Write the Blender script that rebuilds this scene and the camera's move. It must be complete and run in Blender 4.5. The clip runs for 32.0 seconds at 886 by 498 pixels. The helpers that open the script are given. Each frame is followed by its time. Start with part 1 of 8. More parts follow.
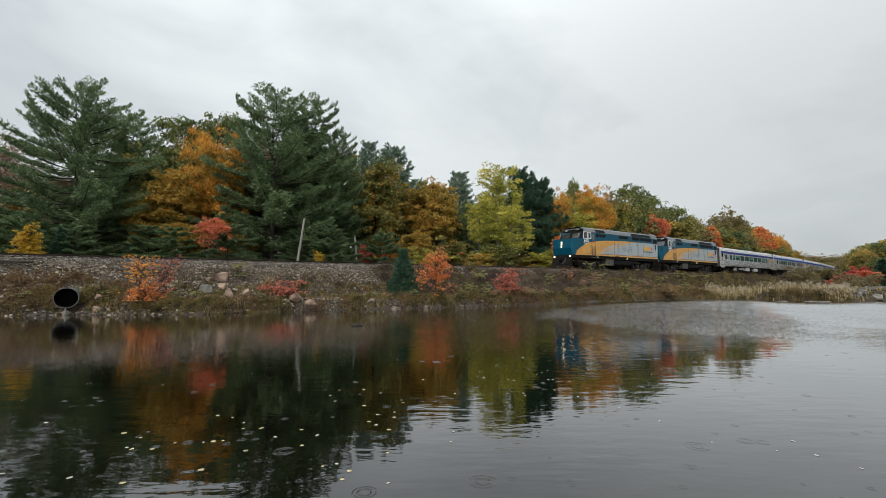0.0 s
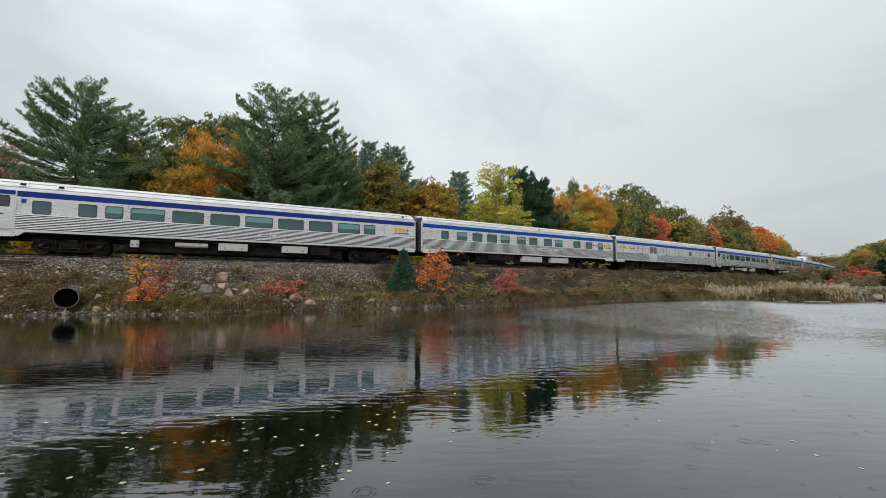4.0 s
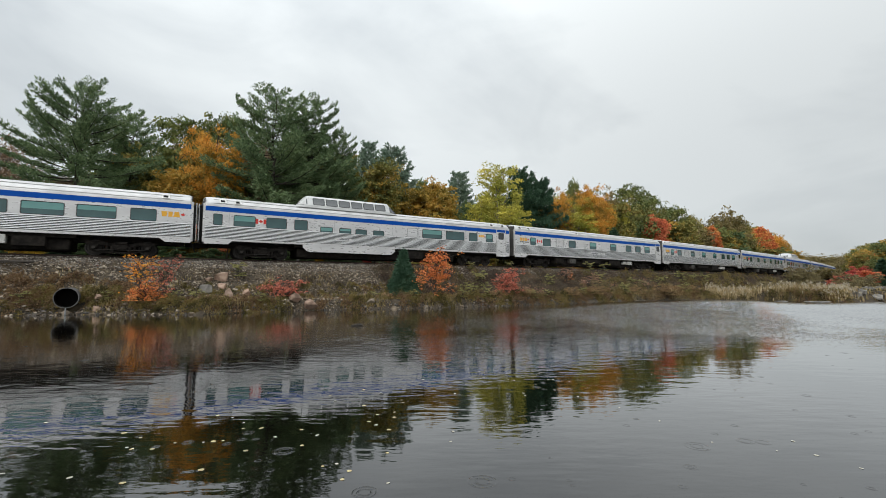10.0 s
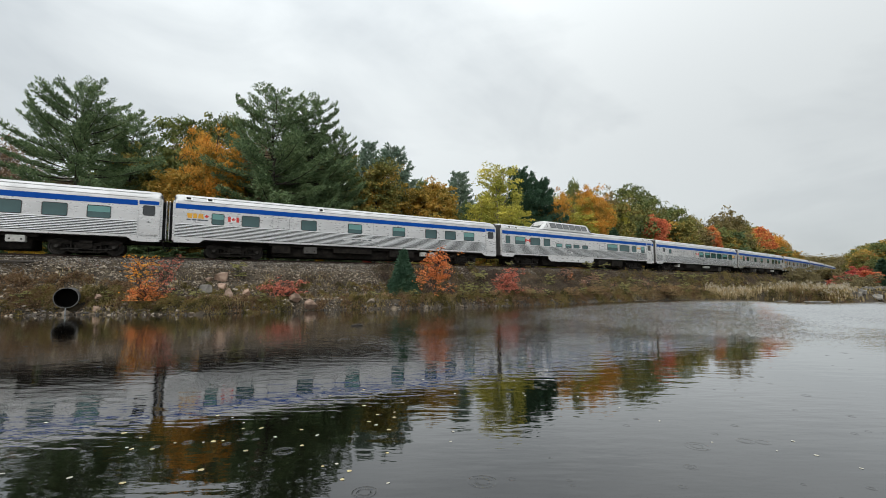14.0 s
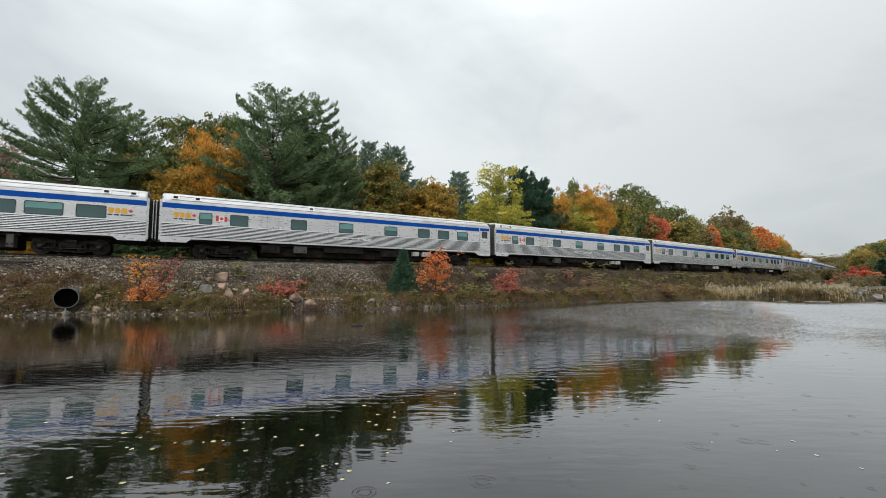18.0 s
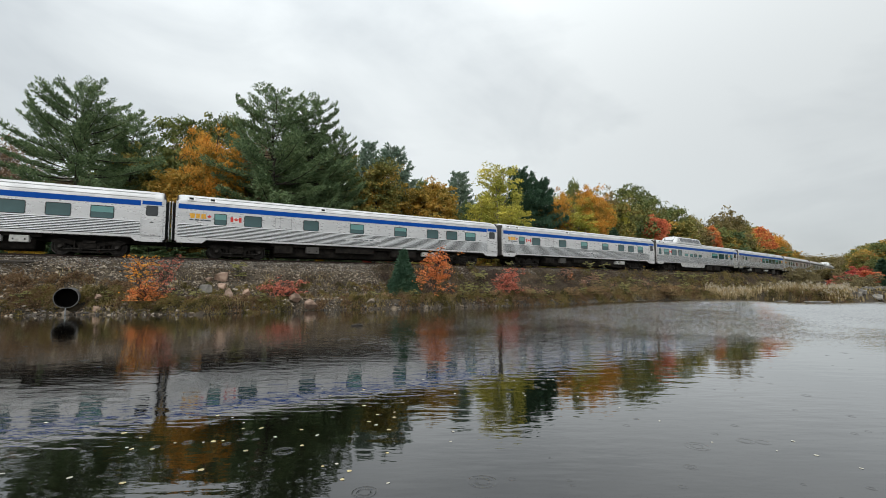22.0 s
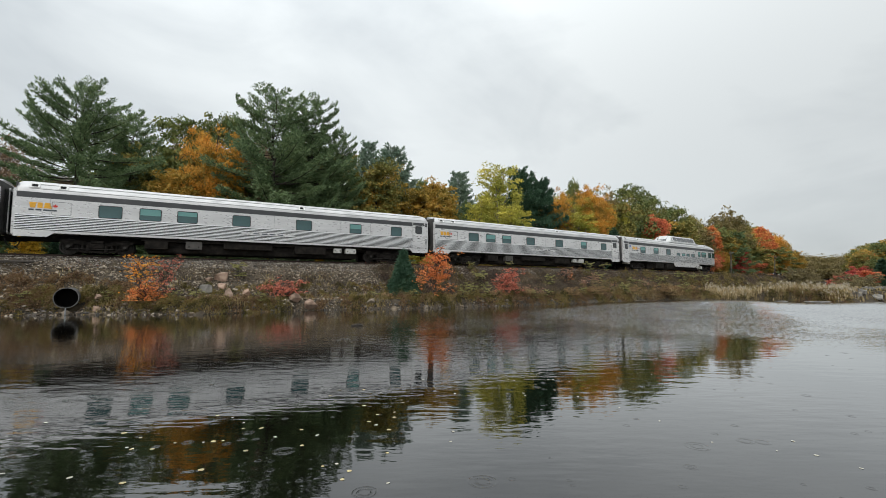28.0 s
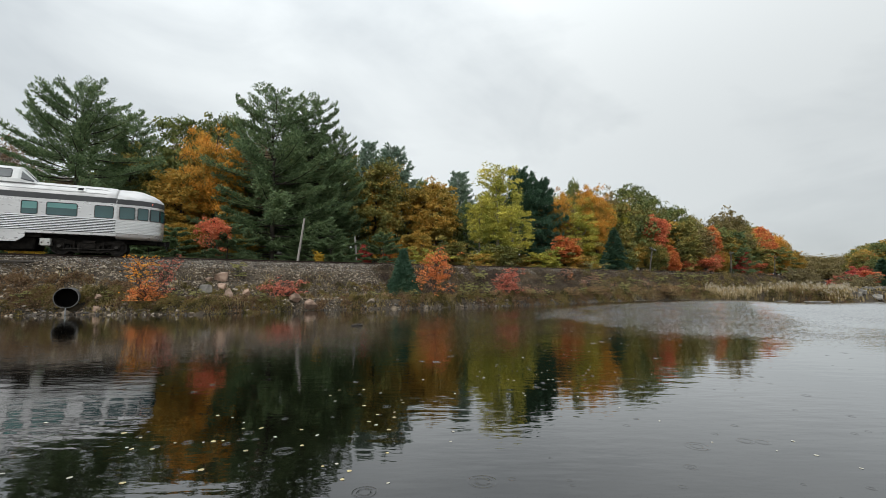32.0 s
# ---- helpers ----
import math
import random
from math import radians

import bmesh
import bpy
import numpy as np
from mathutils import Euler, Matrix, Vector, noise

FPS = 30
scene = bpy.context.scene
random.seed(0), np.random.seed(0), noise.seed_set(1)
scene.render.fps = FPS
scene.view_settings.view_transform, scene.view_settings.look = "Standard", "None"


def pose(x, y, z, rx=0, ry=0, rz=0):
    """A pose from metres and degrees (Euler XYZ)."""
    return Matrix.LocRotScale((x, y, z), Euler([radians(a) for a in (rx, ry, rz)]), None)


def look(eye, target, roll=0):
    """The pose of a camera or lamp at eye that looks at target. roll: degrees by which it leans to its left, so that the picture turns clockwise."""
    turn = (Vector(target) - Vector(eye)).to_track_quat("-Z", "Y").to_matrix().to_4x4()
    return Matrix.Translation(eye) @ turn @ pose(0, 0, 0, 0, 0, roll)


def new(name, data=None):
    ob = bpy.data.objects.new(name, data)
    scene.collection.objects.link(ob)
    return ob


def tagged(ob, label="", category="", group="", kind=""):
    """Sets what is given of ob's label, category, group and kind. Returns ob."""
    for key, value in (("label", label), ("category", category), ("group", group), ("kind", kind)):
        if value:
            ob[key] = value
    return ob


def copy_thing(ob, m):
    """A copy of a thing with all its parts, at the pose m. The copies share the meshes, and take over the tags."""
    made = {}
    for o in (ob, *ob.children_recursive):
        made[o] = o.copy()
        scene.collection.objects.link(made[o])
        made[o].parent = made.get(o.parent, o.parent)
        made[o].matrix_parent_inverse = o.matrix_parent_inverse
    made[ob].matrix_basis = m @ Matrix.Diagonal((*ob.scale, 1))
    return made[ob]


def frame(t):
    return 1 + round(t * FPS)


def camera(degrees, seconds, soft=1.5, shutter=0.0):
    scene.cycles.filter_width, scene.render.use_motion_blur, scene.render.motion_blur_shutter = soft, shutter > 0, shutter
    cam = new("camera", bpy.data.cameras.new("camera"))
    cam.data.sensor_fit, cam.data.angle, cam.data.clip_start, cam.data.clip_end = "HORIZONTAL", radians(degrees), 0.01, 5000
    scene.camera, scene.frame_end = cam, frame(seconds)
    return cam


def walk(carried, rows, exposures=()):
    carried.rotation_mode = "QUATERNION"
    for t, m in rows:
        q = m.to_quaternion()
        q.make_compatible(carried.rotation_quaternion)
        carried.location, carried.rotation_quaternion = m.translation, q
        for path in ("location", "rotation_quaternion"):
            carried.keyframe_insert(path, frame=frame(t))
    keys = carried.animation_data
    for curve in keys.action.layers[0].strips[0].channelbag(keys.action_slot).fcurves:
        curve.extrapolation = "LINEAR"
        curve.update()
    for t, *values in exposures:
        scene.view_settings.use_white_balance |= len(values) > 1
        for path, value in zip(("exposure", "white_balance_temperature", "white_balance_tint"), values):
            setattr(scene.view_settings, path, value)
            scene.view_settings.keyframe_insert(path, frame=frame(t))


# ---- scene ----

EYE = 1.45           # the camera's height over the water
RAIL = EYE + 1.665   # top of the rails over the water
cam = camera(89.8, 32.0, soft=0.6, shutter=0.06)
walk(cam, [(0.0, pose(0, 0, EYE, 94.506, 0, 0)), (32.0, pose(0, 0, EYE, 94.506, 0, 0))],
     exposures=[(0.0, -0.01), (3.0, 0.0), (8.0, 0.03), (14.0, 0.05), (25.0, 0.06), (32.0, 0.06)])

# ---------------------------------------------------------------- world and sun
world = bpy.data.worlds.new("overcast_sky")
scene.world = world
world.use_nodes = True


def build_world():
    nt = world.node_tree
    nt.nodes.clear()
    out = nt.nodes.new("ShaderNodeOutputWorld")
    bg = nt.nodes.new("ShaderNodeBackground")
    sky = nt.nodes.new("ShaderNodeTexSky")
    sky.sky_type, sky.sun_disc = "NISHITA", False
    sky.sun_elevation, sky.sun_rotation = radians(38), radians(200)
    co = nt.nodes.new("ShaderNodeTexCoord")
    mp = nt.nodes.new("ShaderNodeMapping")
    mp.inputs["Scale"].default_value = (1.0, 1.0, 2.2)
    mp.inputs["Location"].default_value = (0.35, 0.1, 0.2)
    mp.inputs["Rotation"].default_value = (0, 0, radians(20))
    n1 = nt.nodes.new("ShaderNodeTexNoise")
    n1.inputs["Scale"].default_value, n1.inputs["Detail"].default_value = 1.1, 6
    n1.inputs["Roughness"].default_value, n1.inputs["Distortion"].default_value = 0.52, 0.5
    ramp = nt.nodes.new("ShaderNodeValToRGB")
    ramp.color_ramp.elements[0].position, ramp.color_ramp.elements[0].color = 0.30, (0.47, 0.505, 0.525, 1)
    ramp.color_ramp.elements[1].position, ramp.color_ramp.elements[1].color = 0.62, (0.69, 0.725, 0.73, 1)
    sc = nt.nodes.new("ShaderNodeMix")
    sc.data_type = "RGBA"
    sc.inputs[0].default_value = 0.94
    dim = nt.nodes.new("ShaderNodeVectorMath")
    dim.operation = "SCALE"
    dim.inputs["Scale"].default_value = 0.10
    ln = nt.links.new
    ln(co.outputs["Generated"], mp.inputs["Vector"])
    ln(mp.outputs["Vector"], n1.inputs["Vector"])
    n2 = nt.nodes.new("ShaderNodeTexNoise")      # finer drifting streaks
    n2.inputs["Scale"].default_value, n2.inputs["Detail"].default_value, n2.inputs["Distortion"].default_value = 2.6, 5, 0.8
    ln(mp.outputs["Vector"], n2.inputs["Vector"])
    streak = nt.nodes.new("ShaderNodeMath")
    streak.operation = "MULTIPLY_ADD"
    streak.inputs[1].default_value = 0.42
    ln(n2.outputs["Fac"], streak.inputs[0])
    low = nt.nodes.new("ShaderNodeMath")
    low.operation = "SUBTRACT"
    low.inputs[1].default_value = 0.21
    ln(n1.outputs["Fac"], low.inputs[0])
    ln(low.outputs[0], streak.inputs[2])
    ln(streak.outputs[0], ramp.inputs["Fac"])
    ln(sky.outputs["Color"], dim.inputs[0])
    ln(dim.outputs["Vector"], sc.inputs[6])
    ln(ramp.outputs["Color"], sc.inputs[7])
    # an overcast sky is brighter overhead than at the horizon
    sep = nt.nodes.new("ShaderNodeSeparateXYZ")
    up = nt.nodes.new("ShaderNodeMapRange")
    up.inputs["From Min"].default_value, up.inputs["From Max"].default_value = 0.0, 1.0
    up.inputs["To Min"].default_value, up.inputs["To Max"].default_value = 0.96, 2.7
    cube = nt.nodes.new("ShaderNodeMath")
    cube.operation = "POWER"
    cube.inputs[1].default_value = 2.7
    gain = nt.nodes.new("ShaderNodeVectorMath")
    gain.operation = "SCALE"
    ln(co.outputs["Generated"], sep.inputs[0])
    # the cloud is thicker towards the east
    east = nt.nodes.new("ShaderNodeMapRange")
    east.interpolation_type = "SMOOTHSTEP"
    east.inputs["From Min"].default_value, east.inputs["From Max"].default_value = -0.5, 0.9
    east.inputs["To Min"].default_value, east.inputs["To Max"].default_value = 1.05, 0.81
    both = nt.nodes.new("ShaderNodeMath")
    both.operation = "MULTIPLY"
    ln(sep.outputs["X"], east.inputs["Value"])
    ln(sep.outputs["Z"], cube.inputs[0])
    ln(cube.outputs[0], up.inputs["Value"])
    ln(sc.outputs[2], gain.inputs[0])
    ln(up.outputs["Result"], both.inputs[0])
    ln(east.outputs["Result"], both.inputs[1])
    ln(both.outputs[0], gain.inputs["Scale"])
    ln(gain.outputs["Vector"], bg.inputs["Color"])
    bg.inputs["Strength"].default_value = 1.18
    ln(bg.outputs["Background"], out.inputs["Surface"])


build_world()
sun_data = bpy.data.lights.new("sun", "SUN")
sun_data.energy, sun_data.angle, sun_data.color = 1.1, radians(25), (1.0, 0.97, 0.93)
sun = new("sun", sun_data)
sun.matrix_world = look((-30, -60, 60), (0, 30, 0))

# ---------------------------------------------------------------- materials
def node_mat(name, rough=0.6, metal=0.0, spec=0.5):
    m = bpy.data.materials.new(name)
    m.use_nodes = True
    b = m.node_tree.nodes["Principled BSDF"]
    b.inputs["Roughness"].default_value, b.inputs["Metallic"].default_value = rough, metal
    b.inputs["Specular IOR Level"].default_value = spec
    return m, m.node_tree, b


def ramp_node(nt, stops):
    r = nt.nodes.new("ShaderNodeValToRGB")
    els = r.color_ramp.elements
    while len(els) < len(stops):
        els.new(0.5)
    for e, (pos, col) in zip(els, stops):
        e.position, e.color = pos, (*col, 1)
    return r


def surface(name, colours, rough=0.6, metal=0.0, scale=3.0, bump=0.0, bump_scale=30.0, island=False, objrand=0.0, spec=0.5, stretch=(1, 1, 1), detail=6.0, patchy=False):
    """Colours spread by noise (or by island), a second finer grain, bump."""
    m, nt, b = node_mat(name, rough, metal, spec)
    ln = nt.links.new
    co = nt.nodes.new("ShaderNodeTexCoord")
    mp = nt.nodes.new("ShaderNodeMapping")
    mp.inputs["Scale"].default_value = stretch
    ln(co.outputs["Object"], mp.inputs["Vector"])
    n1 = nt.nodes.new("ShaderNodeTexNoise")
    n1.inputs["Scale"].default_value, n1.inputs["Detail"].default_value = scale, detail
    ln(mp.outputs["Vector"], n1.inputs["Vector"])
    k = len(colours)
    ramp = ramp_node(nt, [(0.3 + 0.4 * i / max(1, k - 1), c) for i, c in enumerate(colours)])
    if island:
        geo = nt.nodes.new("ShaderNodeNewGeometry")
        ramp = ramp_node(nt, [(i / max(1, k - 1), c) for i, c in enumerate(colours)])
        mixv = nt.nodes.new("ShaderNodeMath")
        mixv.operation = "MULTIPLY_ADD"
        mixv.inputs[1].default_value = 0.42 if patchy else 0.75
        sub = nt.nodes.new("ShaderNodeMath")
        sub.operation = "MULTIPLY_ADD"
        sub.inputs[1].default_value, sub.inputs[2].default_value = (2.4, -0.92) if patchy else (1.1, -0.42)
        ln(n1.outputs["Fac"], sub.inputs[0])
        ln(geo.outputs["Random Per Island"], mixv.inputs[0])
        ln(sub.outputs[0], mixv.inputs[2])
        ln(mixv.outputs[0], ramp.inputs["Fac"])
    else:
        ln(n1.outputs["Fac"], ramp.inputs["Fac"])
    col = ramp.outputs["Color"]
    if objrand:
        info = nt.nodes.new("ShaderNodeObjectInfo")
        hsv = nt.nodes.new("ShaderNodeHueSaturation")
        mr = nt.nodes.new("ShaderNodeMapRange")
        mr.inputs["To Min"].default_value, mr.inputs["To Max"].default_value = 1 - objrand, 1 + objrand
        ln(info.outputs["Random"], mr.inputs["Value"])
        ln(mr.outputs["Result"], hsv.inputs["Value"])
        ln(col, hsv.inputs["Color"])
        col = hsv.outputs["Color"]
    ln(col, b.inputs["Base Color"])
    if bump:
        n2 = nt.nodes.new("ShaderNodeTexNoise")
        n2.inputs["Scale"].default_value, n2.inputs["Detail"].default_value = bump_scale, 5
        ln(mp.outputs["Vector"], n2.inputs["Vector"])
        bp = nt.nodes.new("ShaderNodeBump")
        bp.inputs["Strength"].default_value, bp.inputs["Distance"].default_value = bump, 0.02
        ln(n2.outputs["Fac"], bp.inputs["Height"])
        ln(bp.outputs["Normal"], b.inputs["Normal"])
        rr = nt.nodes.new("ShaderNodeMapRange")
        rr.inputs["To Min"].default_value, rr.inputs["To Max"].default_value = max(0.02, rough - 0.12), min(1, rough + 0.12)
        ln(n2.outputs["Fac"], rr.inputs["Value"])
        ln(rr.outputs["Result"], b.inputs["Roughness"])
    return m


def leafy(name, colours, scale=0.5, through_light=0.30, patchy=False):
    """Leaves: colour by island and by large noise, a little light through the blade."""
    m = surface(name, colours, rough=0.65, scale=scale, island=True, spec=0.25, detail=2.0, patchy=patchy)
    nt = m.node_tree
    b = nt.nodes["Principled BSDF"]
    tr = nt.nodes.new("ShaderNodeBsdfTranslucent")
    mx = nt.nodes.new("ShaderNodeMixShader")
    mx.inputs[0].default_value = through_light
    src = b.inputs["Base Color"].links[0].from_socket
    nt.links.new(src, tr.inputs["Color"])
    nt.links.new(b.outputs[0], mx.inputs[1])
    nt.links.new(tr.outputs[0], mx.inputs[2])
    nt.links.new(mx.outputs[0], nt.nodes["Material Output"].inputs["Surface"])
    return m


def glow(name, colour, strength):
    m, nt, b = node_mat(name, 0.3)
    b.inputs["Base Color"].default_value = (*colour, 1)
    b.inputs["Emission Color"].default_value = (*colour, 1)
    b.inputs["Emission Strength"].default_value = strength
    return m


def water_mat():
    m, nt, b = node_mat("pond_water", 0.05)
    ln = nt.links.new
    b.inputs["Base Color"].default_value = (0.0015, 0.0013, 0.0008, 1)
    b.inputs["IOR"].default_value = 1.34
    b.inputs["Coat Weight"].default_value, b.inputs["Coat IOR"].default_value = 1.0, 1.33
    b.inputs["Specular Tint"].default_value = (1.0, 0.965, 1.0, 1)
    co = nt.nodes.new("ShaderNodeTexCoord")

    def wave(scale, detail, rough=0.5, stretch=(1, 1, 1), turn=0.0):
        rot = nt.nodes.new("ShaderNodeMapping")
        rot.inputs["Rotation"].default_value = (0, 0, radians(turn))
        ln(co.outputs["Object"], rot.inputs["Vector"])
        mp = nt.nodes.new("ShaderNodeMapping")
        mp.inputs["Scale"].default_value = stretch
        ln(rot.outputs["Vector"], mp.inputs["Vector"])
        w = nt.nodes.new("ShaderNodeTexNoise")
        w.inputs["Scale"].default_value, w.inputs["Detail"].default_value, w.inputs["Roughness"].default_value = scale, detail, rough
        ln(mp.outputs["Vector"], w.inputs["Vector"])
        return w.outputs["Fac"]

    def mul(a, b_, add=None):
        k = nt.nodes.new("ShaderNodeMath")
        k.operation = "MULTIPLY" if add is None else "MULTIPLY_ADD"
        for i, q in enumerate((a, b_, add)):
            if q is None:
                continue
            if isinstance(q, (int, float)):
                k.inputs[i].default_value = q
            else:
                ln(q, k.inputs[i])
        return k.outputs[0]

    def spread(v, a, b_, c, d):
        k = nt.nodes.new("ShaderNodeMapRange")
        k.interpolation_type = "SMOOTHSTEP"
        for key, q in zip(("From Min", "From Max", "To Min", "To Max"), (a, b_, c, d)):
            k.inputs[key].default_value = q
        ln(v, k.inputs["Value"])
        return k.outputs["Result"]
    # sheltered under the bank, ruffled by the wind where it is open
    sep = nt.nodes.new("ShaderNodeSeparateXYZ")
    ln(co.outputs["Object"], sep.inputs[0])
    X, Y = sep.outputs["X"], sep.outputs["Y"]
    lee = mul(X, -2.2, Y)
    open_water = spread(lee, 17, 27, 1.0, 0.10)
    gusts = spread(wave(0.16, 3), 0.38, 0.62, 0.25, 1.0)
    far = spread(Y, 6.5, 16, 0.13, 1.5)
    calm = spread(X, 8, 24, 1.0, 0.15)      # smoother towards the marsh
    amp = mul(mul(mul(open_water, gusts), far), calm)
    small = mul(wave(4.2, 3, 0.55, (0.7, 1.2, 1)), amp)
    # long low wavelets that run along the near shore
    near = mul(spread(Y, 6.5, 13, 1.0, 0.0), spread(wave(0.5, 2, 0.5, (1, 0.6, 1)), 0.36, 0.60, 0.25, 1.0))
    small = mul(wave(1.5, 2, 0.5, (1.0, 3.0, 1)), mul(near, 0.22), small)
    small = mul(wave(6.0, 2, 0.5, (0.45, 1.6, 1)), mul(spread(Y, 4, 14, 0.05, 0.09), spread(X, -1, 6, 1.0, 0.4)), small)
    mid = mul(wave(1.1, 2, 0.5), 0.12, small)
    bp = nt.nodes.new("ShaderNodeBump")
    bp.inputs["Strength"].default_value, bp.inputs["Distance"].default_value = 1.0, 0.020
    ln(mid, bp.inputs["Height"])
    # wind-driven wavelets lean towards the near shore; their troughs hide behind the crests
    crest = spread(wave(1.0, 1, 0.5, (17.0, 3.4, 1), 22), 0.54, 0.61, -0.07, 0.45)
    fine = spread(wave(1.0, 1, 0.5, (11.0, 2.6, 1), 22), 0.54, 0.62, 0.0, 0.30)
    patches = mul(spread(wave(0.11, 2), 0.34, 0.54, 0.5, 1.0), spread(wave(0.8, 2, 0.5, (1, 0.35, 1), 22), 0.36, 0.60, 0.35, 1.0))
    windy = mul(mul(spread(lee, 5, 19, 1.0, 0.0), spread(mul(X, 1.0, Y), 18.5, 26, 0.0, 1.0)), mul(spread(mul(Y, -0.6, X), 0, 5, 1.0, 0.2), patches))
    windy = mul(windy, spread(mul(X, -0.75, Y), 20.0, 24.5, 1.0, 0.10))      # a calm strip under the bank
    tilt = mul(mul(crest, 1.0, fine), windy)
    blur = mul(spread(Y, 7.5, 11, 0.0, 0.03), spread(lee, 12, 20, 1.0, 0.0), spread(lee, 7, 22, 0.03, 0.07))
    rough = mul(windy, 0.06, blur)
    ln(rough, b.inputs["Roughness"])
    ln(rough, b.inputs["Coat Roughness"])
    ruffle = mul(spread(X, 8, 20, 0.0, 0.085), spread(Y, 10, 18, 0.0, 1.0), tilt)
    vec = nt.nodes.new("ShaderNodeCombineXYZ")
    ln(mul(ruffle, -1.0), vec.inputs["Y"])
    add = nt.nodes.new("ShaderNodeVectorMath")
    add.operation = "ADD"
    ln(bp.outputs["Normal"], add.inputs[0])
    ln(vec.outputs[0], add.inputs[1])
    nrm = nt.nodes.new("ShaderNodeVectorMath")
    nrm.operation = "NORMALIZE"
    ln(add.outputs["Vector"], nrm.inputs[0])
    ln(nrm.outputs["Vector"], b.inputs["Normal"])
    ln(nrm.outputs["Vector"], b.inputs["Coat Normal"])
    return m


M_WATER = water_mat()
M_STEEL = surface("stainless_steel", [(0.59, 0.58, 0.575), (0.68, 0.67, 0.665), (0.74, 0.73, 0.72)], rough=0.30, metal=0.7, scale=1.2, bump=0.05, bump_scale=8, stretch=(0.3, 1, 1.5))
M_FLUTE = surface("fluted_stainless", [(0.72, 0.72, 0.715), (0.80, 0.80, 0.79)], rough=0.30, metal=0.7, scale=1.5, stretch=(0.3, 1, 1))
M_ROOF = surface("roof_steel", [(0.48, 0.475, 0.47), (0.60, 0.595, 0.59), (0.67, 0.66, 0.65)], rough=0.5, metal=0.5, scale=1.6, bump=0.06, bump_scale=6, stretch=(0.5, 1, 1))
M_BLUE = surface("blue_stripe_paint", [(0.001, 0.062, 0.33), (0.003, 0.08, 0.40)], rough=0.55, scale=1.0, spec=0.12)
M_NAVY = surface("violet_blue_stripe_paint", [(0.010, 0.028, 0.18), (0.017, 0.04, 0.23)], rough=0.5, scale=1.0, spec=0.15)
M_GREY_STRIPE = surface("grey_stripe_paint", [(0.045, 0.047, 0.05), (0.07, 0.072, 0.075)], rough=0.4, scale=1.0)
M_GLASS = surface("tinted_glass", [(0.018, 0.058, 0.060), (0.042, 0.108, 0.110)], rough=0.06, scale=0.6, spec=0.8)
M_DARKGLASS = surface("dark_glass", [(0.01, 0.014, 0.016), (0.02, 0.024, 0.026)], rough=0.05, scale=0.6, spec=0.8)
M_RUBBER = surface("black_rubber", [(0.015, 0.015, 0.015), (0.03, 0.03, 0.028)], rough=0.75, scale=5)
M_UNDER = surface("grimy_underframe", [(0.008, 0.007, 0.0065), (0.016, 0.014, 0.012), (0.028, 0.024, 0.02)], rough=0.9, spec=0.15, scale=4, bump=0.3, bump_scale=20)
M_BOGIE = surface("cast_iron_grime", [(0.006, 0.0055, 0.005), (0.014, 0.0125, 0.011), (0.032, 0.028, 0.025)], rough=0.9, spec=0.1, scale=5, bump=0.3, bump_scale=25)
M_WHEEL = surface("wheel_steel", [(0.02, 0.018, 0.016), (0.05, 0.045, 0.04)], rough=0.6, metal=0.5, scale=6)
M_BOX = surface("light_equipment_box", [(0.42, 0.42, 0.40), (0.55, 0.55, 0.52), (0.33, 0.31, 0.28)], rough=0.6, scale=3)
M_TEAL = surface("teal_loco_paint", [(0.002, 0.066, 0.112), (0.004, 0.088, 0.142)], rough=0.4, scale=1.5, bump=0.03, spec=0.22)
M_YELLOW = surface("amber_loco_paint", [(0.62, 0.31, 0.065), (0.72, 0.38, 0.09)], rough=0.35, scale=1.5, bump=0.03)
M_LGREY = surface("light_grey_loco_paint", [(0.36, 0.40, 0.42), (0.42, 0.46, 0.48)], rough=0.38, scale=1.2, bump=0.03)
M_ROOFGREY = surface("grey_loco_roof", [(0.12, 0.127, 0.13), (0.18, 0.188, 0.192)], rough=0.5, scale=2, bump=0.05)
M_BLACK = surface("black_paint", [(0.006, 0.006, 0.006), (0.012, 0.012, 0.012)], rough=0.7, scale=3, spec=0.15)
M_FADED = surface("faded_grey_lettering", [(0.17, 0.19, 0.20), (0.22, 0.24, 0.25)], rough=0.5, scale=4)
M_WHITE = surface("white_paint", [(0.74, 0.74, 0.72), (0.82, 0.82, 0.80)], rough=0.45, scale=4)
M_RED = surface("red_decal", [(0.55, 0.03, 0.025), (0.62, 0.045, 0.03)], rough=0.45, scale=4)
M_GOLD = surface("golden_decal", [(0.72, 0.36, 0.03), (0.80, 0.42, 0.04)], rough=0.45, scale=4)
M_INK = surface("dark_lettering", [(0.05, 0.06, 0.07), (0.08, 0.09, 0.10)], rough=0.5, scale=4)
M_LAMP = glow("headlamp_lens", (1.0, 0.74, 0.40), 3.0)
M_MARKER = glow("red_marker_lens", (1.0, 0.22, 0.14), 1.5)
M_RAIL = surface("rusty_rail", [(0.022, 0.015, 0.011), (0.05, 0.031, 0.022)], rough=0.8, metal=0.2, scale=5)
M_TIE = surface("creosoted_wood", [(0.03, 0.025, 0.02), (0.07, 0.06, 0.05)], rough=0.9, scale=4, stretch=(1, 8, 8))
M_BALLAST = surface("ballast_stone", [(0.045, 0.037, 0.029), (0.12, 0.10, 0.082), (0.20, 0.174, 0.15), (0.34, 0.305, 0.265), (0.09, 0.069, 0.05)], rough=0.9, scale=0.8, island=True)
